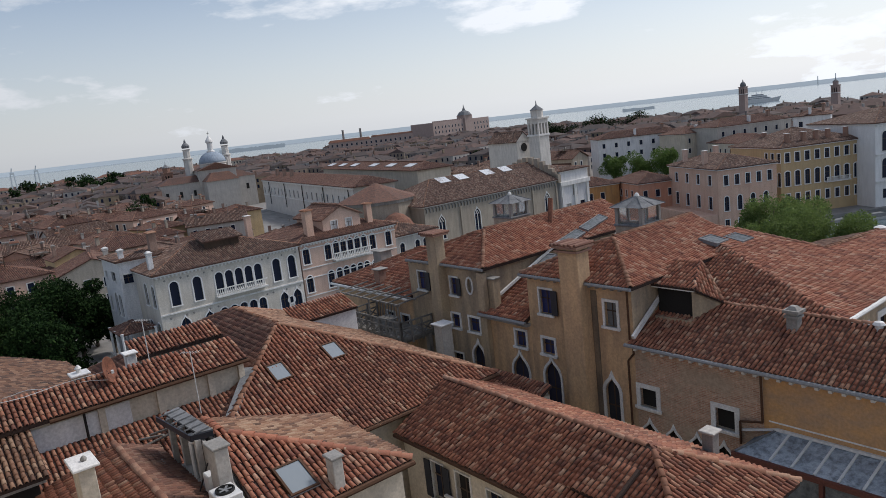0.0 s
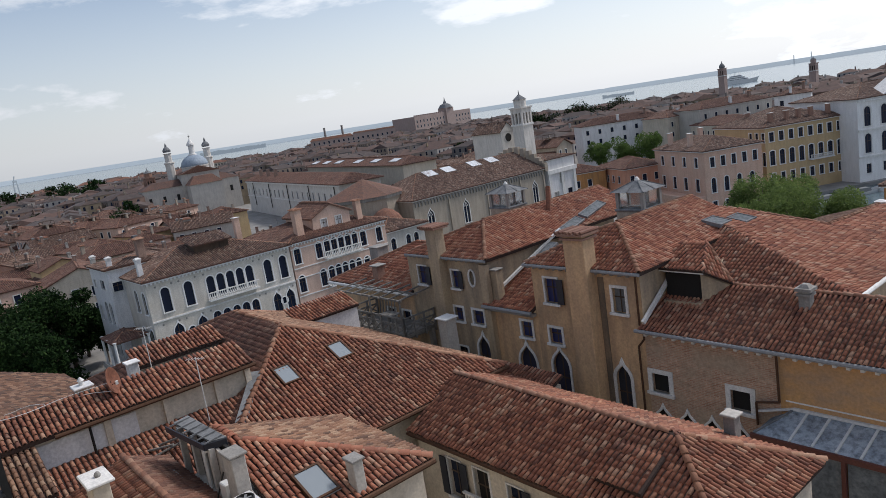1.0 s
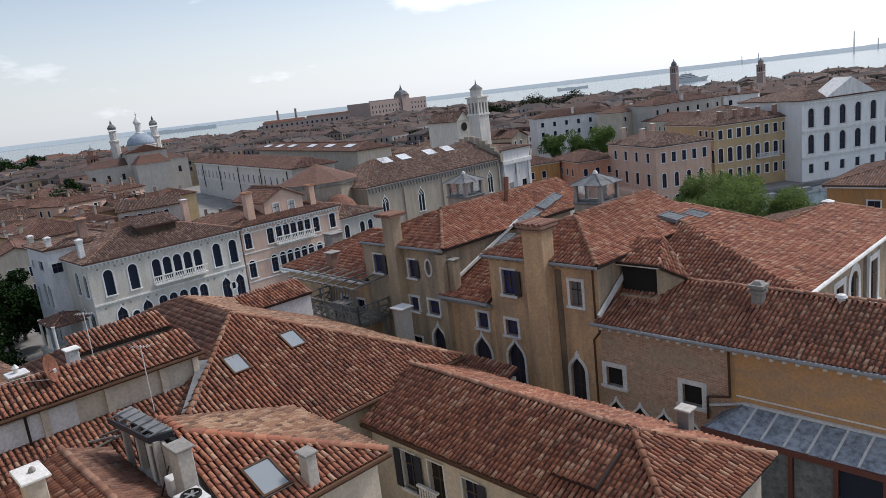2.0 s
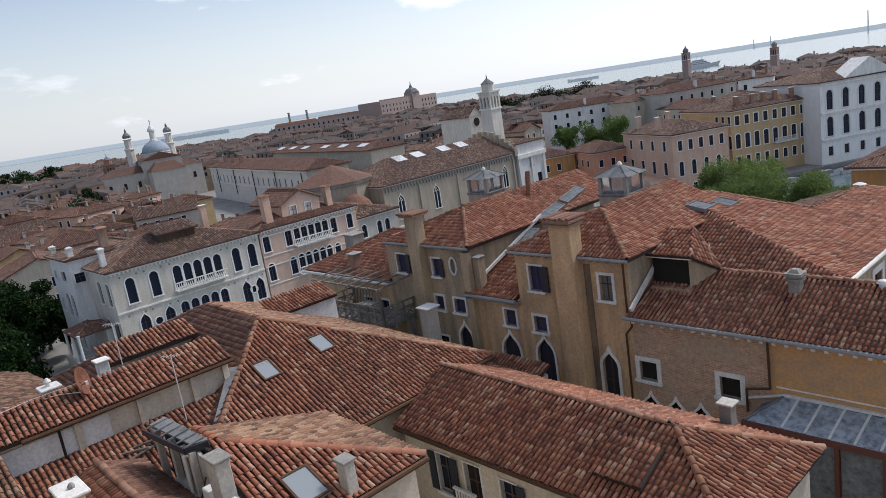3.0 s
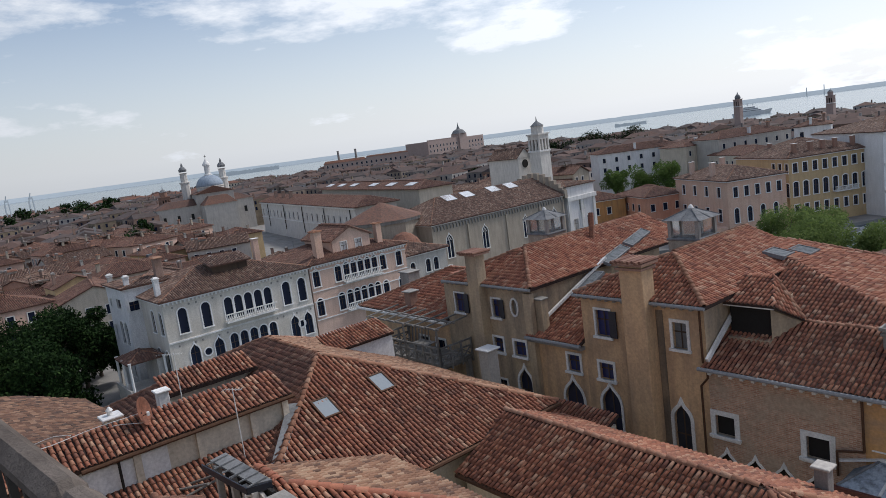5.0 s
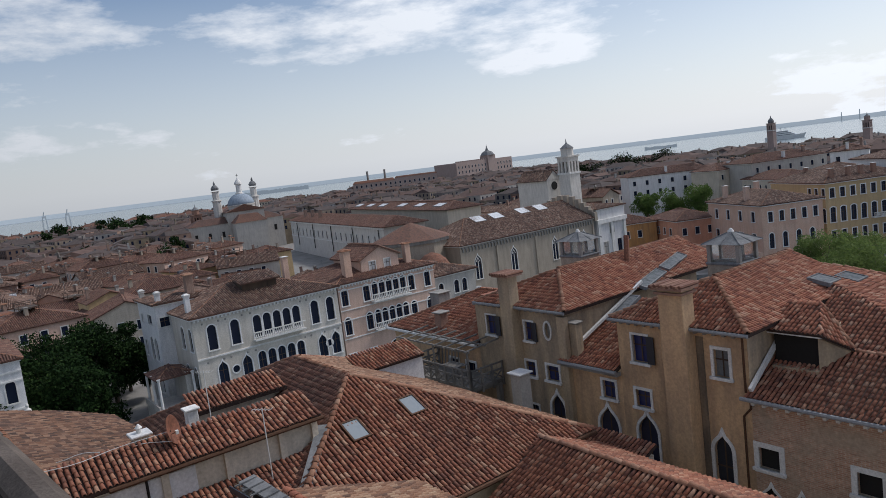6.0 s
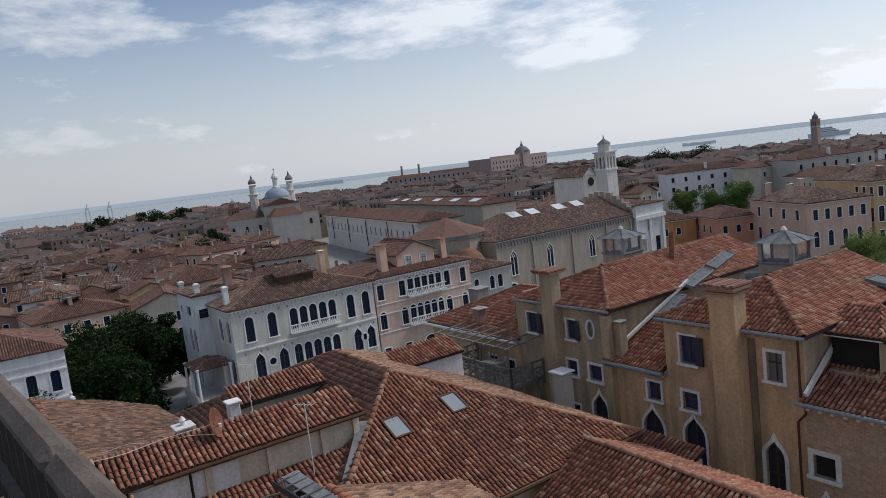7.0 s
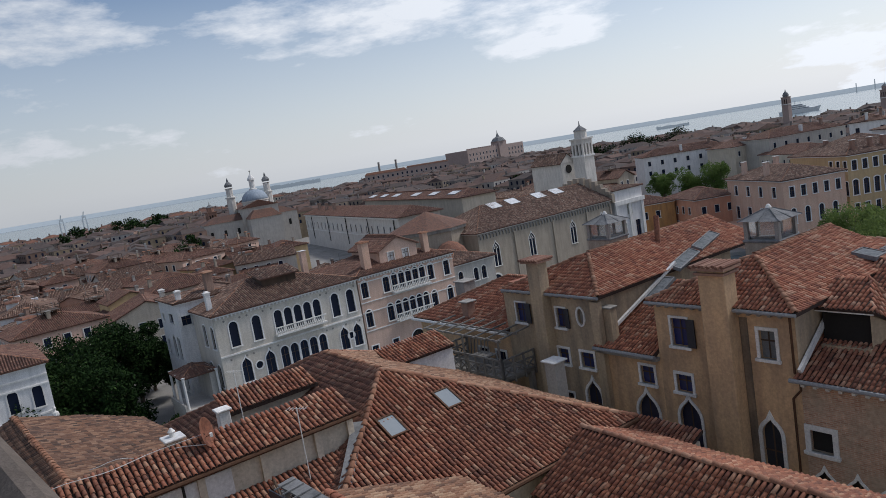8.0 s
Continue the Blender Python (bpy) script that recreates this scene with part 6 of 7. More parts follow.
part("entablature", box(12.0, 12.5, -0.2, 9.8, 11.5, 12.4), m_stone, wc)

# long gallery with a row of small windows
lb = thing("long_gallery", -168, 107.5, 0, "long pale gallery with a row of small windows", "museum", turn=-11.5)
facade(lb, ((-112, 0, 0), (1, 0), (0, -1)), 112, 13.0, [(3 + 5.6 * i, 7.4, 1.1, 2.6, "rect", dict(trim=0.1)) for i in range(20)], m_marble)
part("end_wall", box(-0.2, 0, 0, 13, 0, 13), m_grey_wall, lb)
for i in range(5):
    part("downpipe", bar((-4 - 24 * i, -0.25, 3), (-4 - 24 * i, -0.25, 12.3), 0.16), m_iron, lb)
for i in range(3):
    chimney(lb, (-76 - 11 * i, 3.5), 13.5, 17.2, 1.2, 1.2, "slab", m_old_brick_stack, m_stone_dark)
hip_roof(lb, -113, 1, -0.8, 14, 13.0, 0.33, m_tile_warm, coarse=1.8, along="u", ridges=False)
part("cornice", box(-112, 0.3, -0.5, 0, 12.3, 12.95), m_stone, lb)
part("string_course", box(-112, 0.1, -0.2, 0, 6.6, 6.9), m_stone, lb)
lb2 = thing("gallery_hall", -172, 134, 0, "long gallery hall with white roof lights", "museum", turn=-11.5)
part("wall", box(-95, 0, 0, 12, 0, 14.5), m_cream, lb2)
hip_roof(lb2, -96, 1, -1, 13, 14.5, 0.3, m_tile_warm, coarse=1.8, along="u", ridges=False)
for s_ in (-10, -26, -42, -62, -76, -90):
    skylight(lb2, (s_, 2.6, 15.75), (0, -0.3, 1), (1, 0, 0), 6.0, 2.6, m_dull_pane)

# left canal palace and houses about the garden
lp = block("pale_canal_palace", -104, -22, 15, 30.6, 13.0, m_white_wall, "pale grey canal palace with arched windows under a red roof", "palace", front=[(29.3 - 2.4 * i, 8.2, 1.0, 2.5, "round", dict(trim=0.16, bars=False)) for i in range(10)] + [(29.3 - 2.4 * i, 3.2, 1.0, 2.5, "round", dict(trim=0.16, bars=False)) for i in range(10)], slope=0.34, roof=m_roof_far2, tiles=False)
for s_ in (24.5, 30.4):
    part("urn", moved(lathe([(0.3, 0), (0.3, 0.4), (0.15, 0.5), (0.4, 1.0), (0.35, 1.3), (0.1, 1.5), (0.2, 1.8), (0.02, 2.1)], 10), 15.9, s_, 6.0), m_stone, lp)
part("terrace_wall", box(15, 16.5, -1, 31.2, 0, 6.0), m_white_wall, lp)
for z_ in (7.3, 10.6, 11.6):
    part("string_course", box(15.0, 15.14, 0, 30.6, z_, z_ + 0.2), m_stone, lp)
chimney(lp, (11, 24.2), 13, 17, 1.2, 1.2, "slab", m_pink, m_stone)

# right bank
pk_ = block("pink_house", -87.5, 142.6, 20.3, 13.0, 13.0, m_pink, "salmon-pink corner house with white window frames", m_trim=m_white_stone, side=row(4, 3.5, 4.6, 9.6, 1.1, 2.0, trim=0.15) + row(4, 3.5, 4.6, 4.6, 1.3, 2.6, trim=0.12), front=row(5, 1.8, 2.4, 9.6, 0.95, 2.0) + row(4, 1.8, 2.9, 4.4, 1.0, 3.0, "round") + row(4, 1.8, 2.9, 0.8, 1.0, 1.8), turn=-29.5, slope=0.32, roof=m_roof_far)
for c_ in ((4, 2), (13, 1.5), (3, 10)):
    chimney(pk_, c_, 13, 16.4, 0.9, 0.9, "slab", m_peach, m_stone)
part("terrace", join(box(-1, 20, -5.5, 0, 0, 3.8), box(-1.2, 20.2, -5.7, -5.4, 3.8, 4.7)), m_pink, pk_)
m_yellow = weathered("yellow_ochre_plaster", (0.50, 0.36, 0.19), (0.35, 0.255, 0.15), (0.57, 0.42, 0.235), amount=0.5)
oc = block("ochre_canal_palace", -84, 163.5, 19.0, 20.0, 14.8, m_yellow, "yellow-ochre canal palace with rows of white-framed windows", "palace", m_trim=m_white_stone, front=row(8, 1.6, 2.4, 11.6, 1.1, 2.0, trim=0.18) + row(8, 1.6, 2.4, 6.4, 1.2, 3.2, "segment", trim=0.2) + row(8, 1.6, 2.4, 2.6, 1.0, 2.0, trim=0.18), side=row(3, 14, 2.2, 11.6, 1.0, 2.0) + row(3, 14, 2.2, 6.4, 1.1, 3.0, "segment"), turn=-29.5, slope=0.34)
balcony(oc, 19.0, 10.5, 16.5, 6.3)
for c_ in ((17, 3), (17, 7), (17, 10), (17, 13), (17.5, 17), (6, 5)):
    chimney(oc, c_, 14.8, 17.6, 0.8, 0.8, "slab", m_brick_far, m_stone)
wp = block("white_renaissance_palace", -72.0, 178.0, 21.0, 26.0, 18.0, m_white_stone, "large white renaissance palace with tall arched windows", "palace", front=row(6, 2.4, 4.2, 12.0, 1.6, 4.2, "round", trim=0.3) + row(6, 2.4, 4.2, 6.2, 1.6, 4.2, "round", trim=0.3) + row(6, 2.4, 4.2, 1.8, 1.2, 2.0, trim=0.2), turn=-29.5, slope=0.25)
part("pediment", ([(21.2, 6, 18), (21.2, 20, 18), (21.2, 13, 22), (16, 6, 18), (16, 20, 18), (16, 13, 22)], [(0, 1, 2), (5, 4, 3), (1, 4, 5, 2), (0, 2, 5, 3)]), m_stone, wp)
for z_ in (5.2, 11.0, 17.2):
    part("string_course", box(21.0, 21.35, 0, 26, z_, z_ + 0.4), m_stone, wp)
block("orange_canal_house", -22.3, 84.5, 30, 14, 14.0, m_orange, "bright orange plastered house by the canal", side=row(6, 4.6, 3.6, 10.2, 1.2, 2.2, trim=0.14) + row(6, 4.6, 3.6, 5.4, 1.2, 2.4, trim=0.14), slope=0.3, roof=m_roof_far2)
for u_, v_, w_, d_, h_, m_ in ((-112, 136, 10, 9, 9.6, m_orange), (-103, 142, 14, 10, 9.8, m_coral), (-128, 228, 24, 14, 11, m_cream)):
    block("canal_side_house", u_, v_, w_, d_, h_, m_, {"orange_plaster": "small orange plastered house", "coral_plaster": "small coral-red plastered house", "cream_plaster": "plain cream plastered canal house"}[m_.name], side=row(int(w_ / 3.2), 1.8, 3.0, h_ - 3.4, 1.0, 1.6, trim=0.08) + row(int(w_ / 3.2), 1.8, 3.0, h_ - 6.8, 1.0, 1.6, trim=0.08), front=row(int(d_ / 3.2), 1.8, 3.0, h_ - 3.4, 1.0, 1.6, trim=0.08), turn=-29.5, roof=m_roof_far2, bars=False)

for u_, v_, w_, d_, h_, t_, m_, lab_ in ((-175.6, 223.5, 13, 32.1, 15.2, -38.7, m_white_wall, "long white plastered house with small windows"),
                                         (-147.7, 228.8, 12, 15.6, 14.7, -9.7, m_cream, "narrow cream plastered house"),
                                         (-137.0, 233.1, 14, 31.0, 16.2, -21.8, m_grey_wall, "long grey plastered row of tall houses"),
                                         (-107.7, 250.5, 13, 10.7, 17.2, -70.0, m_white_wall, "tall pale house with a roof terrace")):
    n_ = int(d_ / 4.2)
    hs_ = block("row_house", u_, v_, w_, d_, h_, m_, lab_, front=row(n_, 2.2, (d_ - 4.0) / max(n_ - 1, 1), h_ - 3.4, 1.1, 1.7, trim=0.08) + row(n_, 2.2, (d_ - 4.0) / max(n_ - 1, 1), h_ - 7.0, 1.1, 1.7, trim=0.08), turn=t_, roof=m_roof_far2, bars=False)
    chimney(hs_, (w_ - 1.2, d_ * 0.45), h_ - 0.5, h_ + 2.6, 1.0, 0.8, "slab", m_white_wall, m_stone)
    chimney(hs_, (w_ - 4, d_ * 0.8), h_, h_ + 3.4, 0.9, 0.8, "tiled", m_old_brick_stack)


def boat(u, v, turn, label):
    ob = thing("moored_boat", u, v, -0.7, label, "boat", "moored boats", turn=turn)
    v_, f_ = [], []
    for x, w, z in ((-4, 0.5, 0.9), (-3, 1.0, 0.7), (0, 1.2, 0.6), (3, 0.9, 0.8), (4.5, 0.1, 1.2)):
        v_ += [(x, -w, z), (x, -w * 0.7, -0.2), (x, w * 0.7, -0.2), (x, w, z)]
    for i in range(4):
        f_ += [(4 * i + j, 4 * i + j + 1, 4 * i + j + 5, 4 * i + j + 4) for j in range(3)]
    part("hull", (v_, f_ + [(0, 3, 2, 1)]), m_white_paint, ob)
    part("cover", box(-2.6, 1.6, -0.9, 0.9, 0.5, 1.3, 0.2), m_shutter_grey, ob)
    return ob


slab("water", [polar(a_, 700) for a_ in range(24, 61, 4)] + [polar(a_, 755) for a_ in range(60, 23, -4)], -0.5, 0.06, m_water, "narrow harbour basin", "water")
for k_ in range(16):
    a_ = 25 + 1.9 * k_ + 0.5 * math.sin(k_ * 2.1)
    bt_ = boat(*polar(a_, 715 + 6 * (k_ % 3)), 60 + a_ + 12 * math.sin(k_), "white passenger boat moored in a basin")
    bt_.location.z = 0.15
    bt_.scale = (2.4, 2.2, 2.4)
for k_, (u_, v_) in enumerate(((-50, 158), (-46, 164), (-54, 150), (-55, 122), (-60, 112))):
    boat(u_, v_, 60 + 5 * k_, "white moored motor boat with a grey cover")


# ---- landmarks ----
def bell_tower(name, u, v, w, z_top, mat, label, belfry=True, turn=0.0, onion=False):
    ob = thing(name, u, v, 0, label, "bell tower", turn=turn)
    h = w / 2
    zb = z_top - w * 2.4
    part("shaft", box(-h, h, -h, h, 0, zb), mat, ob)
    part("cornice", box(-h * 1.12, h * 1.12, -h * 1.12, h * 1.12, zb, zb + w * 0.12), m_stone, ob)
    for a in (-1, -0.34, 0.34, 1):
        for b in (-1, -0.34, 0.34, 1):
            if max(abs(a), abs(b)) == 1:
                part("belfry_pier", box(a * h * 0.88 - h * 0.13, a * h * 0.88 + h * 0.13, b * h * 0.88 - h * 0.13, b * h * 0.88 + h * 0.13, zb + w * 0.12, zb + w * 0.85), mat, ob)
    # black core added to give the belfry arches their inner shade
    part("belfry_core", box(-h * 0.6, h * 0.6, -h * 0.6, h * 0.6, zb, zb + w * 0.9), m_void, ob)
    part("belfry_top", join(box(-h, h, -h, h, zb + w * 0.85, zb + w * 1.15), box(-h * 1.15, h * 1.15, -h * 1.15, h * 1.15, zb + w * 1.15, zb + w * 1.25)), mat, ob)
    if onion:
        part("onion_roof", moved(lathe([(h * 0.8, 0), (h * 0.95, w * 0.25), (h * 0.7, w * 0.55), (h * 0.2, w * 0.8), (0.1, w * 1.15)], 12), 0, 0, zb + w * 1.25), m_lead, ob)
    else:
        part("attic", lathe([(h * 0.85, zb + w * 1.25), (h * 0.85, zb + w * 1.75)], 8), mat, ob)
        part("roof", lathe([(h * 0.98, zb + w * 1.75), (h * 0.1, zb + w * 2.1), (0.06, zb + w * 2.4)], 8), m_lead, ob)
    return ob


bell_tower("campanile", -157.0, 174.5, 4.8, 32.0, m_marble, "pale stone bell tower with an open belfry")
bell_tower("distant_campanile", -229.4, 444.6, 4.0, 33.8, m_mill, "dark brick bell tower with an onion cap", onion=True)
bell_tower("brick_campanile", -163, 419, 3.6, 28.6, m_mill, "dark brick bell tower above distant roofs")
bell_tower("old_campanile", -336, 109, 4.2, 24.5, m_brick_far, "short ruined brick bell tower")
gf = thing("gabled_church", -162, 172.2, 0, "small church with a pale pedimented gable front", "church")
part("nave", box(-14, 0, -3.2, 3.2, 0, 19.4), m_marble, gf)
part("gable", ([(0.1, -3.5, 19.3), (0.1, 3.5, 19.3), (0.1, 0, 22.2), (-14, -3.5, 19.3), (-14, 3.5, 19.3), (-14, 0, 22.2)], [(0, 1, 2), (5, 4, 3)]), m_marble, gf)
roof_face(gf, [(0.3, -3.9, 19.2), (-14, -3.9, 19.2), (-14, 0, 22.4), (0.3, 0, 22.4)], m_tile_old, coarse=2.0)
roof_face(gf, [(-14, 3.9, 19.2), (0.3, 3.9, 19.2), (0.3, 0, 22.4), (-14, 0, 22.4)], m_tile_old, coarse=2.0)
part("half_round_window", lathe([(1.4, 0), (1.4, 0.1)], 16), m_void, gf, at=Matrix.Translation((0.05, 0, 17.2)) @ Matrix.Rotation(radians(90), 4, "Y"))

dc = thing("domed_church", -322, 126.5, 0, "white church with a blue-grey dome and twin bell towers", "church", turn=-12)
part("nave", box(-22, 9, -8.5, 8.5, 0, 19.0), m_grey_wall, dc)
part("nave_roof", ([(9.5, -9, 18.9), (9.5, 9, 18.9), (9.5, 0, 22), (-22.5, -9, 18.9), (-22.5, 9, 18.9), (-22.5, 0, 22)], [(0, 1, 2), (5, 4, 3), (0, 2, 5, 3), (1, 4, 5, 2)]), m_roof_far, dc)
part("choir", box(9, 20, -7, 7, 0, 14.0), m_grey_wall, dc)
part("choir_roof", box(8.8, 20.4, -7.4, 7.4, 14.0, 17.6, 3.4), m_roof_far, dc)
part("aisle", box(-10, 8, -26, 17, 0, 14.2), m_grey_wall, dc)
part("aisle_roof", box(-10.4, 8.4, -26.4, 17.4, 14.2, 17.0, 6.0), m_roof_far, dc)
for i_ in range(7):
    part("aisle_window", box(8.0, 8.12, -23 + 6 * i_ - 0.6, -23 + 6 * i_ + 0.6, 8.0, 10.6), m_void, dc)
part("drum", lathe([(6.1, 18.0), (6.1, 21.4), (6.5, 21.5), (6.5, 21.9)], 24), m_marble, dc)
part("dome", lathe([(6.2, 21.8), (6.1, 22.8), (5.5, 24.3), (4.3, 25.6), (2.6, 26.6), (1.6, 26.9)], 28), m_dome, dc, "blue-grey lead dome", smooth=True)
lt = part("dome_lantern", lathe([(1.9, 26.7), (1.9, 27.3), (1.3, 27.5), (1.3, 31.2), (1.9, 31.4), (1.7, 32.2), (0.6, 33.8), (0.12, 34.6)], 12), m_stone, dc)
part("cross", join(box(-0.08, 0.08, -0.08, 0.08, 34.5, 36.4), box(-0.08, 0.08, -0.5, 0.5, 35.5, 35.7)), m_iron, lt)
for b_ in (-10.2, 7.6):
    tb_ = part("bell_turret", moved(lathe([(2.0, 0), (2.0, 24.4), (2.4, 24.5), (2.4, 25.0), (1.6, 25.2), (1.6, 29.0), (2.1, 29.3)], 8), -5.5, b_, 0), m_marble, dc)
    part("turret_cap", moved(lathe([(1.7, 29.8), (1.9, 30.8), (1.2, 31.8), (0.5, 32.4), (0.5, 33.0), (0.05, 34.2)], 10), -5.5, b_, 0), m_lead, tb_)
for a_ in range(3):
    part("side_window", box(-18 + 8 * a_, -16 + 8 * a_, -8.6, -8.45, 9, 14), m_void, dc)

ms = thing("brick_mill", -690, 596, 0, "huge red-brown brick mill with a spired tower", "mill", turn=6)
facade(ms, ((10, -58, 0), (0, 1), (1, 0)), 104, 29, [(4 + 6 * i, z_, 2.0, 3.2, "rect", dict(trim=0.1, bars=False, sill=False)) for i in range(17) for z_ in (15, 21)], m_mill)
part("body", box(-30, 9.6, -58, 46, 0, 28.9), m_mill, ms)
merlon = mesh_of("merlon", *box(8, 10, -1, 1, 29, 30.4), m_mill)
for i in range(15):
    part("merlon", merlon, m_mill, ms, at=(0, -56 + 4 * i, 0))
part("tower", box(-2, 12, -2, 12, 0, 34), m_mill, ms)
part("tower_roof", join(moved(lathe([(9.5, 34), (6.5, 38), (2.2, 40), (1.6, 42)], 8), 5, 5, 0), moved(lathe([(1.5, 42), (0.7, 44), (0.1, 48)], 8), 5, 5, 0)), m_lead, ms)
for k_, (x_, y_) in enumerate(((-696, 425), (-684, 441))):
    st_ = single("factory_chimney", lathe([(1.7, 0), (1.2, 31), (1.4, 31.2), (1.4, 32)], 10), m_stone_dark, x_, y_, 0, "slim dark factory chimney", "chimney", "factory chimneys")
wh = thing("brick_warehouse", -692, 402, 0, "long haze-paled brick warehouse on the far waterfront", "warehouse", turn=56)
facade(wh, ((0, 0, 0), (1, 0), (0, -1)), 96, 19.0, [(4 + 5.5 * i, z_, 2.0, 2.8, "rect", dict(trim=0.1, bars=False, sill=False)) for i in range(17) for z_ in (9.5, 14)], m_mill)
part("body", box(0, 96, 0.4, 30, 0, 19.0), m_mill, wh)
part("roof", box(-0.6, 48, -0.6, 30.6, 19.0, 21.6, 2.6), m_roof_far2, wh)
part("upper_storey", box(48, 96, 0.2, 24, 19.0, 20.8), m_mill, wh)
part("upper_roof", box(47.6, 96.4, -0.2, 24.4, 20.8, 22.4, 1.6), m_roof_far2, wh)

yt = thing("motor_yacht", -628, 1251, -0.7, "large white motor yacht with stacked decks and masts", "yacht", turn=26.7)
part("hull", ([(-30, -5, 0), (22, -5, 0), (32, 0, 0), (22, 5, 0), (-30, 5, 0), (-31, -5.5, 6), (24, -5.5, 6.5), (36, 0, 8), (24, 5.5, 6.5), (-31, 5.5, 6)], [(4, 3, 2, 1, 0), (5, 6, 7, 8, 9), (0, 1, 6, 5), (1, 2, 7, 6), (2, 3, 8, 7), (3, 4, 9, 8), (4, 0, 5, 9)]), m_white_stone, yt)
for k_, (a_, b_) in enumerate(((-26, 18), (-20, 13), (-13, 8))):
    dk_ = part("deck_house", box(a_, b_, -4.5 + 0.5 * k_, 4.5 - 0.5 * k_, 6 + 3 * k_, 8.8 + 3 * k_, 0.6), m_white_stone, yt)
    part("window_band", box(a_ + 2, b_ - 1.0, -4.6 + 0.5 * k_, 4.6 - 0.5 * k_, 7.2 + 3 * k_, 7.8 + 3 * k_), m_glass, dk_)
part("mast", join(bar((-4, 0, 14.5), (-5, 0, 25), 0.5, 6, 0.2), beam((-4.5, -3, 19), (-4.5, 3, 19), 0.5, 0.5)), m_white_paint, yt)
part("mast", bar((4, 0, 14.5), (4, 0, 20), 0.3, 6), m_white_paint, yt)

# these stacks and the cranes below carry haze in their glowing colour
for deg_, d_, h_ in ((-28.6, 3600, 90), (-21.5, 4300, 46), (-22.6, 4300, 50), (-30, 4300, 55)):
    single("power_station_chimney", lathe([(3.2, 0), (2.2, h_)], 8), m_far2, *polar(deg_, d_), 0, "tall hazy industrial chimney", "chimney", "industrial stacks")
for u_, v_ in ((-770, 123), (-773, 103)):
    cr_ = thing("harbour_crane", u_, v_, 0, "grey lattice harbour crane", "crane", "harbour cranes")
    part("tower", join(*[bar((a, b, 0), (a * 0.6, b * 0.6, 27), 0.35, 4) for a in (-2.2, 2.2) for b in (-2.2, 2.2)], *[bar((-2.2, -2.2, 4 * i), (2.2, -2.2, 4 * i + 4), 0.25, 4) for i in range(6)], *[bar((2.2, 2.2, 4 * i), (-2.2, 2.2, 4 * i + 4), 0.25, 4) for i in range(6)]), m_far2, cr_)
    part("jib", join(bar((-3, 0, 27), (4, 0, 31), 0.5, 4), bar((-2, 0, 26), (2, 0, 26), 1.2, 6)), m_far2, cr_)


# ---- houses along the far waterfront ----
front_rng = random.Random(23)
FRONTS = ((m_cream, "cream"), (m_grey_wall, "grey"), (m_church, "brown brick"), (m_peach, "pale rose"), (m_white_wall, "white"), (m_marble, "pale stone"), (m_brick_far, "dark brick"))
a_ = 23.0
k_ = 0
while a_ < 47:
    w_, h_ = front_rng.uniform(13, 30), front_rng.uniform(8.0, 13.5)
    m_, word_ = FRONTS[k_ % 7]
    wf_ = thing("waterfront_house", *polar(a_, 768 + front_rng.uniform(-2, 4)), 0, word_ + " house on the far waterfront under a tiled roof", "house", "waterfront houses", turn=math.degrees(-TURN) + a_)
    part("wall", box(-w_ / 2, w_ / 2, 0, 14, 0, h_), m_, wf_)
    hip_roof(wf_, -w_ / 2 - 0.4, w_ / 2 + 0.4, -0.4, 14.4, h_ + 0.03, 0.36, m_roof_far2, tiles=False, along="u" if w_ > 14.8 else "v", ridges=False)
    panes_ = [([(x_ - 0.6, -0.05, z_), (x_ + 0.6, -0.05, z_), (x_ + 0.6, -0.05, z_ + 1.9), (x_ - 0.6, -0.05, z_ + 1.9)], [(0, 1, 2, 3)]) for x_ in np.arange(-w_ / 2 + 2, w_ / 2 - 1, 3.0) for z_ in (h_ - 3.0, h_ - 6.4)]
    part("windows", join(*panes_), m_glass, wf_)["kind"] = "stuff"
    chimney(wf_, (front_rng.uniform(-w_ / 3, w_ / 3), 5), h_, h_ + 4.2, 1.2, 1.0, "slab", m_old_brick_stack, m_stone_dark)
    a_ += math.degrees((w_ + front_rng.uniform(0, 3)) / 768)
    k_ += 1


# ---- where the town may stand ----
KEEP = [(-150, -96, 138, 224), (-120, -80, -24, 75), (-122, -92, 66, 132), (-300, -150, 90, 165), (-118, -30, 120, 235), (-350, -296, 108, 146), (-182, -98, 205, 262), (-184, -141, 212, 266), (-145, -87, 219, 283), (-180, -148, 158, 184), (-125, -80, -2, 30), (-760, -640, 530, 650), (-720, -620, 395, 490)]


def is_free(u, v, pad=5):
    return not any(a - pad < u < b + pad and c - pad < v < d + pad for a, b, c, d in KEEP)


def on_far_bank(u, v):
    if v < 64:
        return u < -90
    if v < 130:
        return u < -100
    return u < -90 + 0.58 * (v - 130)


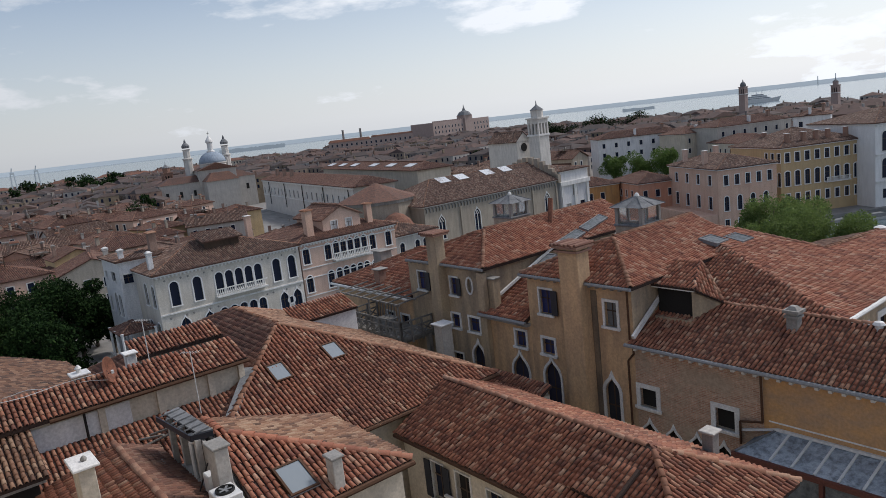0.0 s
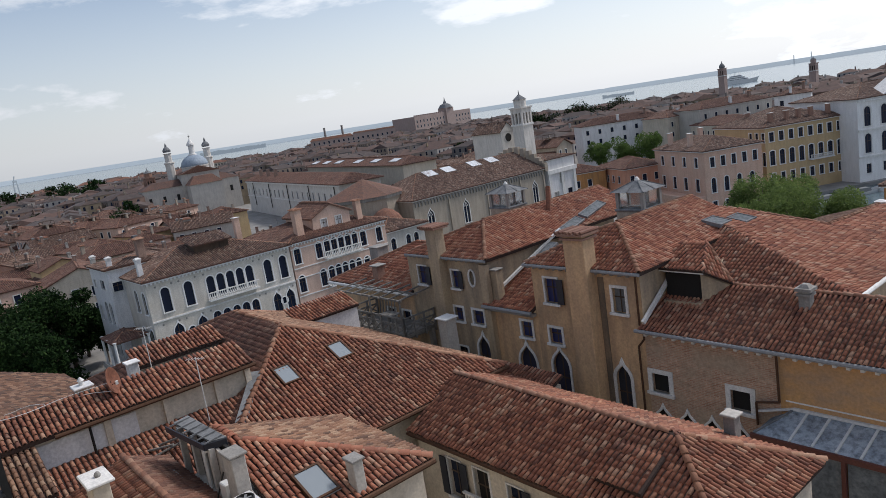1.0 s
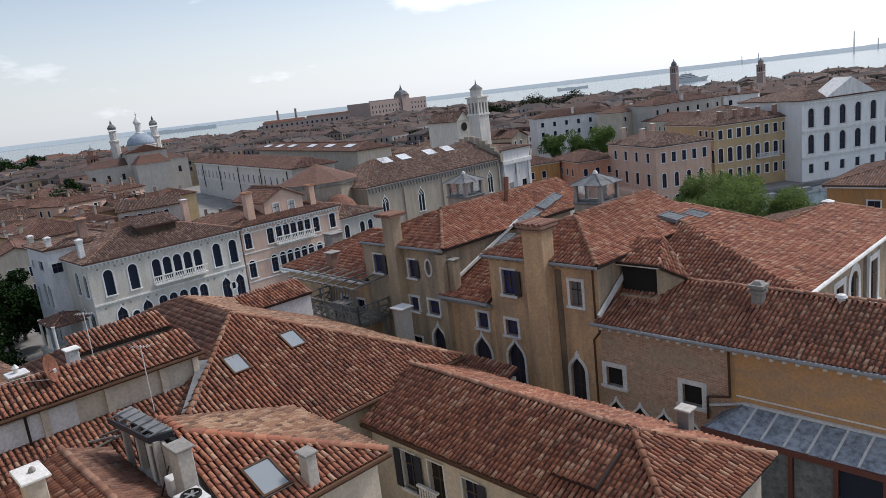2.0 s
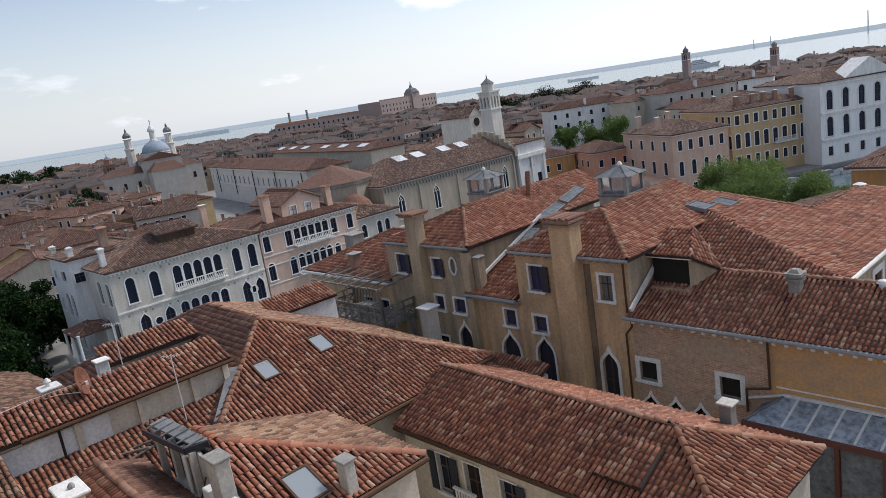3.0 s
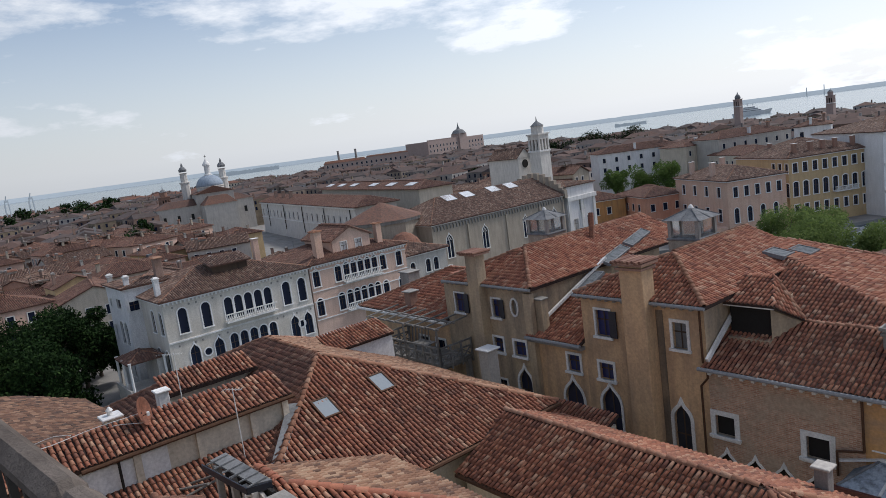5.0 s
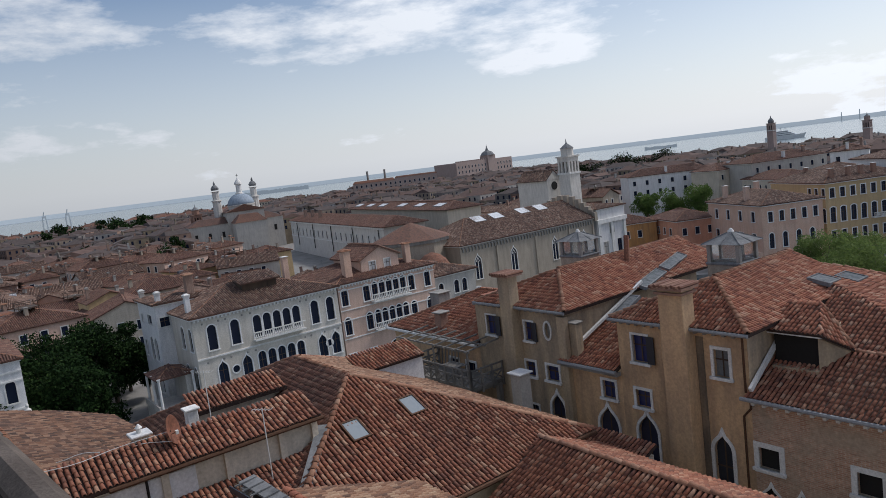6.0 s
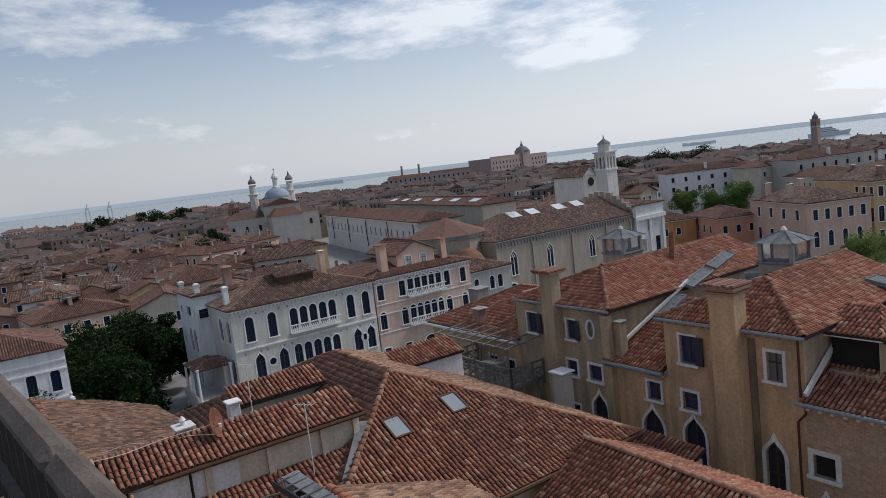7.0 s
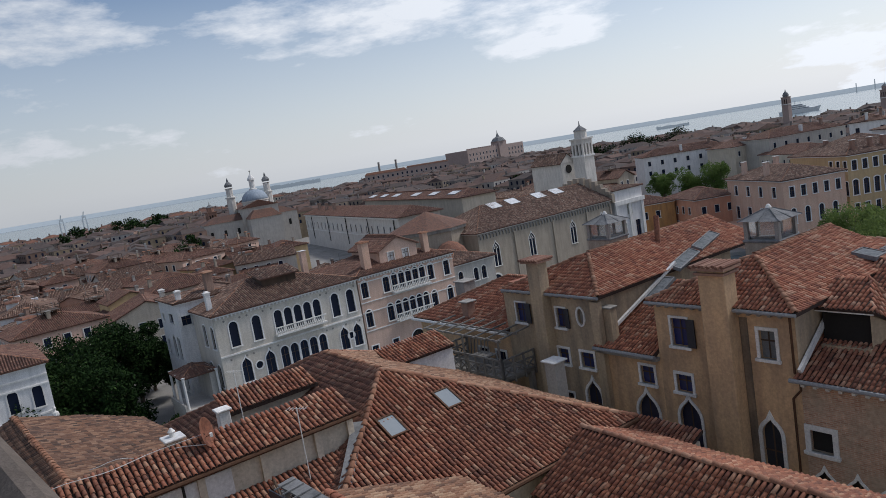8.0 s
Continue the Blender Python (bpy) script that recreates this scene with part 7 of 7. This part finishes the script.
# ---- trees ----
def tree(name, u, v, h, r, mat, label, seed, leaf=0.42, n=2600, low=0.35, group=""):
    """A tapered trunk with forked limbs and a crown of many small leaf clusters in uneven masses."""
    rg = np.random.default_rng(seed)
    ob = thing(name, u, v, 0, label, "tree", group)
    part("trunk", bar((0, 0, 0), (0.1, 0.1, h * 0.5), r * 0.075, 8, r * 0.05), m_bark, ob)
    masses, limbs = [], []
    for i in range(13):
        a = rg.uniform(0, 2 * math.pi)
        d = r * rg.uniform(0.15, 0.75)
        c = Vector((d * math.cos(a), d * math.sin(a), h * rg.uniform(low, 0.88) + 0.12 * h * (1 - d / r)))
        masses.append((c, r * rg.uniform(0.28, 0.48)))
        limbs.append(bar((0.05, 0.05, h * rg.uniform(0.25, 0.45)), tuple(c), r * 0.03, 5, r * 0.008))
    for g in limbs if n > 1000 else [join(*limbs)]:
        part("limb" if n > 1000 else "branchwork", g, m_bark, ob)
    pts, nor = [], []
    per = n // len(masses)
    for c, s in masses:
        q = rg.normal(0, 1, (per, 3))
        q /= np.linalg.norm(q, axis=1)[:, None]
        rad = s * (0.55 + 0.55 * rg.random((per, 1)) ** 0.6)
        p = np.array(c) + q * rad * (1, 1, 0.8)
        p[:, 2] += 0.25 * s * np.sin(p[:, 0] * 2.1) * np.cos(p[:, 1] * 1.7)
        pts.append(p)
    P = np.concatenate(pts)
    P = P[P[:, 2] > 0.3]
    a = rg.normal(0, 1, (len(P), 3))
    b = rg.normal(0, 1, (len(P), 3))
    a /= np.linalg.norm(a, axis=1)[:, None]
    b -= a * (a * b).sum(1)[:, None]
    b /= np.linalg.norm(b, axis=1)[:, None]
    s = leaf * rg.uniform(0.5, 1.2, (len(P), 1))
    quad = np.stack([P - a * s, P - b * s * 0.5, P + a * s, P + b * s * 0.5], 1).reshape(-1, 3)
    me = bpy.data.meshes.new("crown")
    me.from_pydata(quad, [], np.arange(len(quad)).reshape(-1, 4))
    me.materials.append(mat)
    part("crown", me, mat, ob)
    return ob


for k_, (u_, v_, h_, r_) in enumerate(((-46, 104, 10.6, 6.0), (-41, 99, 10.6, 6.0), (-36, 99, 10.2, 6.0), (-31, 100, 9.6, 5.5), (-44, 111, 10.8, 5.5), (-26, 102, 8.6, 4.5))):
    tree("canal_tree", u_, v_, h_, r_, m_leaf_light, "broad light-green leafy tree by the canal", 20 + k_, 0.19, 17000, group="trees by the canal")
for k_, (u_, v_, h_, r_) in enumerate(((-96, 12, 12.0, 5.5), (-103, 17, 12.5, 5.5), (-92, 15, 9.5, 4.8), (-99, 15, 9.5, 4.2), (-110, 13, 11.5, 5.5), (-108, 21, 10.0, 4.5), (-94, 3, 9.0, 4.4), (-94, 7, 10.5, 5.0), (-101, 8, 11.5, 5.2), (-116, 20, 11.0, 5.0), (-118, 9, 11.0, 5.0), (-89, 12, 7.5, 3.6), (-113, 24, 10.0, 3.6), (-106, 25, 9, 3.0), (-91, 9, 8.0, 3.6))):
    tree("garden_tree", u_, v_, h_, r_, m_leaf_dark, "dense dark-green tree in a canal garden", 40 + k_, 0.24, 9000, low=0.2, group="garden trees")
for k_, (u_, v_) in enumerate(((-86, 23.5), (-87.5, 20.5), (-91.5, 17.5))):
    tree("garden_shrub", u_, v_, 2.6, 1.8, m_leaf, "rounded green garden shrub", 60 + k_, 0.2, 1200, low=0.2)
for k_, (u_, v_, h_, r_) in enumerate(((-140, 205, 10.5, 6), (-132, 208, 11, 6), (-149, 203, 9.5, 5.5), (-118, 148, 6, 3.5), (-70.8, 149.3, 10, 3.4))):
    tree("town_tree", u_, v_, h_, r_, m_leaf, "dark-green tree among the houses", 70 + k_, 0.32, 7000, low=0.2)
for k_ in range(14):
    d_ = 520 + 30 * (k_ % 5)
    tree("island_tree", *polar(38 - 0.9 * k_ if k_ < 8 else 33.5 - 0.5 * (k_ - 8), d_), 17 + 3 * math.sin(k_ * 1.7), 5 + (k_ % 3), m_leaf_dark, "dark tree on the far waterfront", 90 + k_, 1.0, 500, low=0.45, group="waterfront trees")
for k_ in range(9):
    tree("park_tree", -385 + 8 * k_ + 3 * math.sin(k_ * 2.0), 412 + 6.5 * k_ + 4 * math.cos(k_ * 1.4), 17.5 + 2.0 * math.sin(k_ * 1.7), 7 + (k_ % 3), m_leaf_dark, "dark-green park tree behind the roofs", 120 + k_, 0.7, 900, low=0.4, group="park trees")
for k_ in range(26):
    deg_, d_ = -38 + 3.3 * k_ + 2.2 * math.sin(k_ * 2.3), 230 + 70 * (k_ % 5) + 20 * math.sin(k_)
    u_, v_ = polar(deg_, d_)
    if on_far_bank(u_, v_) and is_free(u_, v_, 2):
        tree("courtyard_tree", u_, v_, 11 + 2 * math.sin(k_ * 1.3), 4 + (k_ % 3), m_leaf_dark, "dark-green courtyard tree among tiled roofs", 140 + k_, 0.7, 700, low=0.4, group="courtyard trees")
cy = thing("cypress", -106, 124, 0, "narrow dark cypress beside the church", "tree")
part("trunk", bar((0, 0, 0), (0, 0, 3), 0.2), m_bark, cy)
rg_ = np.random.default_rng(5)
g_ = []
for i in range(700):
    t_ = rg_.random()
    a_ = rg_.uniform(0, 6.283)
    rr_ = 1.5 * math.sin(math.pi * min(1, 0.12 + 0.88 * (1 - t_))) * rg_.uniform(0.7, 1.05) * (1 - 0.5 * t_)
    x_, y_, z_ = rr_ * math.cos(a_), rr_ * math.sin(a_), 1.5 + 10.5 * t_
    g_.append(([(x_ - 0.12, y_, z_), (x_, y_ + 0.12, z_ - 0.1), (x_ + 0.12, y_, z_ + 0.1), (x_, y_, z_ + 0.7)], [(0, 1, 3), (1, 2, 3)]))
part("crown", join(*g_), m_leaf_dark, cy)

# ---- the town: houses of the middle distance ----
town_rng = random.Random(11)
WALLS = [m_cream, m_grey_wall, m_peach, m_pink, m_church, m_white_wall, m_yellow, m_brick_far]
WORDS = ["cream plastered", "grey plastered", "peach plastered", "pink plastered", "bare brick", "white plastered", "ochre plastered", "red brick"]
def town_window():
    me = mesh_of("window", *join(([(0, -0.5, 0), (0, 0.5, 0), (0, 0.5, 1.6), (0, -0.5, 1.6)], [(0, 1, 2, 3)]), box(-0.02, 0.1, -0.66, -0.5, -0.12, 1.74), box(-0.02, 0.1, 0.5, 0.66, -0.12, 1.74), box(-0.02, 0.1, -0.5, 0.5, 1.6, 1.74), box(-0.02, 0.14, -0.5, 0.5, -0.14, 0)), m_glass)
    me.materials.append(m_stone)
    for i, q in enumerate(me.polygons):
        q.material_index = 1 if i else 0
    return me


win_mesh = town_window()


def town_house(k):
    w, d, h = town_rng.uniform(8, 18), town_rng.uniform(8, 16), town_rng.choice((7.0, 8.0, 8.8, 9.6, 11.0))
    m = WALLS[k % 8]
    ob = thing("town_house", 0, 0, 0, WORDS[k % 8] + " town house under an old clay-tile roof", "house", "town houses")
    part("wall", box(-w / 2, w / 2, -d / 2, d / 2, 0, h), m, ob)
    o = town_rng.uniform(0.3, 0.5)
    gab = ("0", "1") if k % 3 == 0 else ()
    zr = hip_roof(ob, -w / 2 - o, w / 2 + o, -d / 2 - o, d / 2 + o, h + 0.03, town_rng.uniform(0.3, 0.42), m_tile_old if k % 2 else m_tile_warm, tiles=True, coarse=1.7, along="u" if w > d else "v", ridges=k % 2 == 0, gables=gab)
    if gab:
        c = zr - 0.2
        for q in (-1, 1):
            tri = [(q * w / 2, -d / 2, h), (q * w / 2, d / 2, h), (q * w / 2, 0, c)] if w > d else [(-w / 2, q * d / 2, h), (w / 2, q * d / 2, h), (0, q * d / 2, c)]
            part("gable", (tri, [(0, 1, 2)]), m, ob)
    for z in (h - 2.6, h - 5.6):
        for i in range(max(2, int(d / 3.4))):
            at = Matrix.Translation((w / 2 + 0.012, -d / 2 + 1.8 + 3.1 * i, z))
            part("window", win_mesh, m_glass, ob, at=at)
        for i in range(max(2, int(w / 3.6))):
            at = Matrix.Translation((-w / 2 + 1.8 + 3.3 * i, -d / 2 - 0.012, z)) @ Matrix.Rotation(radians(-90), 4, "Z")
            part("window", win_mesh, m_glass, ob, at=at)
    for i in range(town_rng.choice((1, 2, 3))):
        chimney(ob, (town_rng.uniform(-w / 2 + 0.8, w / 2 - 0.8), town_rng.uniform(-d / 2 + 0.8, d / 2 - 0.8)), h - 0.5, zr + town_rng.uniform(0.3, 1.5), town_rng.uniform(0.5, 0.8), 0.6, town_rng.choice(("slab", "tiled", "stepped")), town_rng.choice((m_old_brick_stack, m_grey_wall, m_church, m_old_brick_stack)), m_stone_dark)
    if k % 4 == 1:
        part("dormer", box(-1.4, 1.4, -d / 4 - 1.2, -d / 4 + 1, h, zr + 0.1), m, ob)
        part("dormer_roof", box(-1.7, 1.7, -d / 4 - 1.5, -d / 4 + 1.2, zr + 0.1, zr + 0.5, 0.3), m_roof_far2, ob)
    sd = 1 if k % 2 else -1
    part("lean_to", box(sd * w / 2 - 1.2, sd * w / 2 + 1.2, -d / 2 + 0.8, d / 6, 0, h * 0.78), WALLS[(k + 3) % 8], ob)
    roof_face(ob, [(sd * (w / 2 + 1.5), -d / 2 + 0.5, h * 0.78), (sd * (w / 2 + 1.5), d / 6 + 0.3, h * 0.78), (sd * (w / 2 - 0.1), d / 6 + 0.3, h * 0.78 + 0.8), (sd * (w / 2 - 0.1), -d / 2 + 0.5, h * 0.78 + 0.8)], m_tile_warm, coarse=1.7)
    if k % 2:
        part("aerial", join(bar((w / 5, d / 5, h), (w / 5, d / 5, zr + 2.2), 0.04, 4), beam((w / 5 - 0.6, d / 5, zr + 2.1), (w / 5 + 0.6, d / 5, zr + 2.1), 0.04, 0.04), beam((w / 5 - 0.4, d / 5 - 0.4, zr + 1.9), (w / 5 + 0.4, d / 5 + 0.4, zr + 1.9), 0.03, 0.03)), m_lead, ob)
    if k % 3 == 1:
        part("roof_hatch", box(-w / 5 - 0.6, -w / 5 + 0.6, d / 6 - 0.7, d / 6 + 0.7, h, zr - 0.2), m_dull_pane if k % 2 else m_lead, ob)
    if k % 5 == 2:
        part("roof_terrace", join(box(-1.8, 1.8, -1.6, 1.6, zr + 0.5, zr + 0.62), *[bar((a, b, h), (a, b, zr + 1.5), 0.07, 5) for a in (-1.7, 1.7) for b in (-1.5, 1.5)], beam((-1.7, -1.5, zr + 1.45), (1.7, -1.5, zr + 1.45), 0.07, 0.09), beam((1.7, -1.5, zr + 1.45), (1.7, 1.5, zr + 1.45), 0.07, 0.09), beam((-1.7, 1.5, zr + 1.45), (1.7, 1.5, zr + 1.45), 0.07, 0.09), beam((-1.7, -1.5, zr + 1.45), (-1.7, 1.5, zr + 1.45), 0.07, 0.09)), m_dark_wood, ob)
    return ob


protos = [town_house(k) for k in range(16)]
spots = []
for i in range(-30, 0):
    for j in range(-8, 32):
        u_, v_ = i * 14.2 + town_rng.uniform(-2.5, 2.5) + 6, j * 14.2 + town_rng.uniform(-2.5, 2.5)
        d_ = math.hypot(u_, v_)
        deg_ = math.degrees(math.atan2(v_, u_) + TURN) - 90
        if d_ < 400 and -48 < deg_ < 52 and on_far_bank(u_, v_) and is_free(u_, v_):
            spots.append((d_, u_, v_))
spots.sort()
spots = spots[:95]
for k, (d_, u_, v_) in enumerate(spots):
    low_ = -3.2 if -172 < u_ < -118 and 46 < v_ < 96 else 0.0
    m_ = place(u_, v_, low_ + town_rng.uniform(-1.0, 1.0), town_rng.choice((0, 90, -11, -29, 7, 14)) + town_rng.uniform(-7, 7))
    if math.degrees(math.atan2(v_, u_) + TURN) - 90 < -4:
        m_ = m_ @ Matrix.Diagonal((1, 1, 1.3, 1))
    if k < 16:
        protos[k].matrix_world = m_
    else:
        copy_thing(protos[town_rng.randrange(16)], m_)

# ---- the town further off, too many to count ----
fv, ff, rv, rf, cv, cf = [], [], [], [], [], []
for i in range(-90, 30):
    for j in range(-20, 90):
        u_, v_ = i * 13.5 + town_rng.uniform(-3, 3), j * 13.5 + town_rng.uniform(-3, 3)
        d_ = math.hypot(u_, v_)
        deg_ = math.degrees(math.atan2(v_, u_) + TURN) - 90
        if not (-46 < deg_ < 56) or not on_far_bank(u_, v_) or not is_free(u_, v_, 3):
            continue
        lim = np.interp(deg_, [s[0] for s in reversed(shore)], [s[1] for s in reversed(shore)]) - 15
        if d_ > lim or (spots and d_ < spots[-1][0] + 2):
            continue
        if deg_ > 22 and 690 < d_ < 790:
            continue
        w, e, h = town_rng.uniform(8, 19), town_rng.uniform(8, 17), town_rng.choice((5.5, 7, 8, 9, 10, 11, 12.5))
        t = radians(town_rng.choice((0, -12, -29, 10)))
        c, s = math.cos(t), math.sin(t)
        R = lambda a, b, z: (u_ + c * a - s * b, v_ + s * a + c * b, z)
        k = len(fv)
        fv += [R(-w / 2, -e / 2, 0), R(w / 2, -e / 2, 0), R(w / 2, e / 2, 0), R(-w / 2, e / 2, 0), R(-w / 2, -e / 2, h), R(w / 2, -e / 2, h), R(w / 2, e / 2, h), R(-w / 2, e / 2, h)]
        ff += [(k, k + 1, k + 5, k + 4), (k + 1, k + 2, k + 6, k + 5), (k + 2, k + 3, k + 7, k + 6), (k + 3, k, k + 4, k + 7)]
        k, o, zr = len(rv), 0.12, h + min(w, e) * 0.17
        q = min(w, e) / 2 * town_rng.choice((0.2, 1))
        ra, rb = (R(-w / 2 + q, 0, zr), R(w / 2 - q, 0, zr)) if w > e else (R(0, -e / 2 + q, zr), R(0, e / 2 - q, zr))
        rv += [R(-w / 2 - o, -e / 2 - o, h), R(w / 2 + o, -e / 2 - o, h), R(w / 2 + o, e / 2 + o, h), R(-w / 2 - o, e / 2 + o, h), ra, rb]
        rf += [(k, k + 1, k + 5, k + 4), (k + 1, k + 2, k + 5), (k + 2, k + 3, k + 4, k + 5), (k + 3, k, k + 4)] if w > e else [(k, k + 1, k + 4), (k + 1, k + 2, k + 5, k + 4), (k + 2, k + 3, k + 5), (k + 3, k, k + 4, k + 5)]
        if d_ < 800:
            for z in (h - 2.4, h - 5.2):
                for a in np.arange(-e / 2 + 1.6, e / 2 - 1, 3.2):
                    k = len(cv)
                    cv += [R(w / 2 + 0.06, a - 0.5, z), R(w / 2 + 0.06, a + 0.5, z), R(w / 2 + 0.06, a + 0.5, z + 1.6), R(w / 2 + 0.06, a - 0.5, z + 1.6)]
                    cf.append((k, k + 1, k + 2, k + 3))
                for a in np.arange(-w / 2 + 1.6, w / 2 - 1, 3.2):
                    k = len(cv)
                    cv += [R(a - 0.5, -e / 2 - 0.06, z), R(a + 0.5, -e / 2 - 0.06, z), R(a + 0.5, -e / 2 - 0.06, z + 1.6), R(a - 0.5, -e / 2 - 0.06, z + 1.6)]
                    cf.append((k, k + 1, k + 2, k + 3))
        if town_rng.random() < 0.7:
            k, x, y = len(fv), town_rng.uniform(-w / 3, w / 3), town_rng.uniform(-e / 3, e / 3)
            fv += [R(x - 0.4, y - 0.4, h), R(x + 0.4, y - 0.4, h), R(x + 0.4, y + 0.4, h), R(x - 0.4, y + 0.4, h), R(x - 0.4, y - 0.4, zr + 1), R(x + 0.4, y - 0.4, zr + 1), R(x + 0.4, y + 0.4, zr + 1), R(x - 0.4, y + 0.4, zr + 1)]
            ff += [(k, k + 1, k + 5, k + 4), (k + 1, k + 2, k + 6, k + 5), (k + 2, k + 3, k + 7, k + 6), (k + 3, k, k + 4, k + 7), (k + 4, k + 5, k + 6, k + 7)]
m_far_walls = island_material("far_walls", [(0, (0.27, 0.22, 0.175)), (0.2, (0.20, 0.18, 0.165)), (0.4, (0.28, 0.185, 0.14)), (0.55, (0.17, 0.11, 0.085)), (0.7, (0.40, 0.38, 0.355)), (0.82, (0.24, 0.19, 0.13))])
m_far_roofs = island_material("far_roofs", [(0, (0.075, 0.05, 0.043)), (0.2, (0.10, 0.06, 0.048)), (0.45, (0.066, 0.049, 0.044)), (0.7, (0.115, 0.067, 0.052)), (0.85, (0.09, 0.066, 0.058))])
fh = thing("far_houses", 0, 0, 0, "dense old houses of the distant town", "town", kind="stuff")
for nm_, a_, b_, m_ in (("walls", fv, ff, m_far_walls), ("roofs", rv, rf, m_far_roofs), ("windows", cv, cf, m_glass)):
    part(nm_, (a_, b_), m_, fh)["kind"] = "stuff"
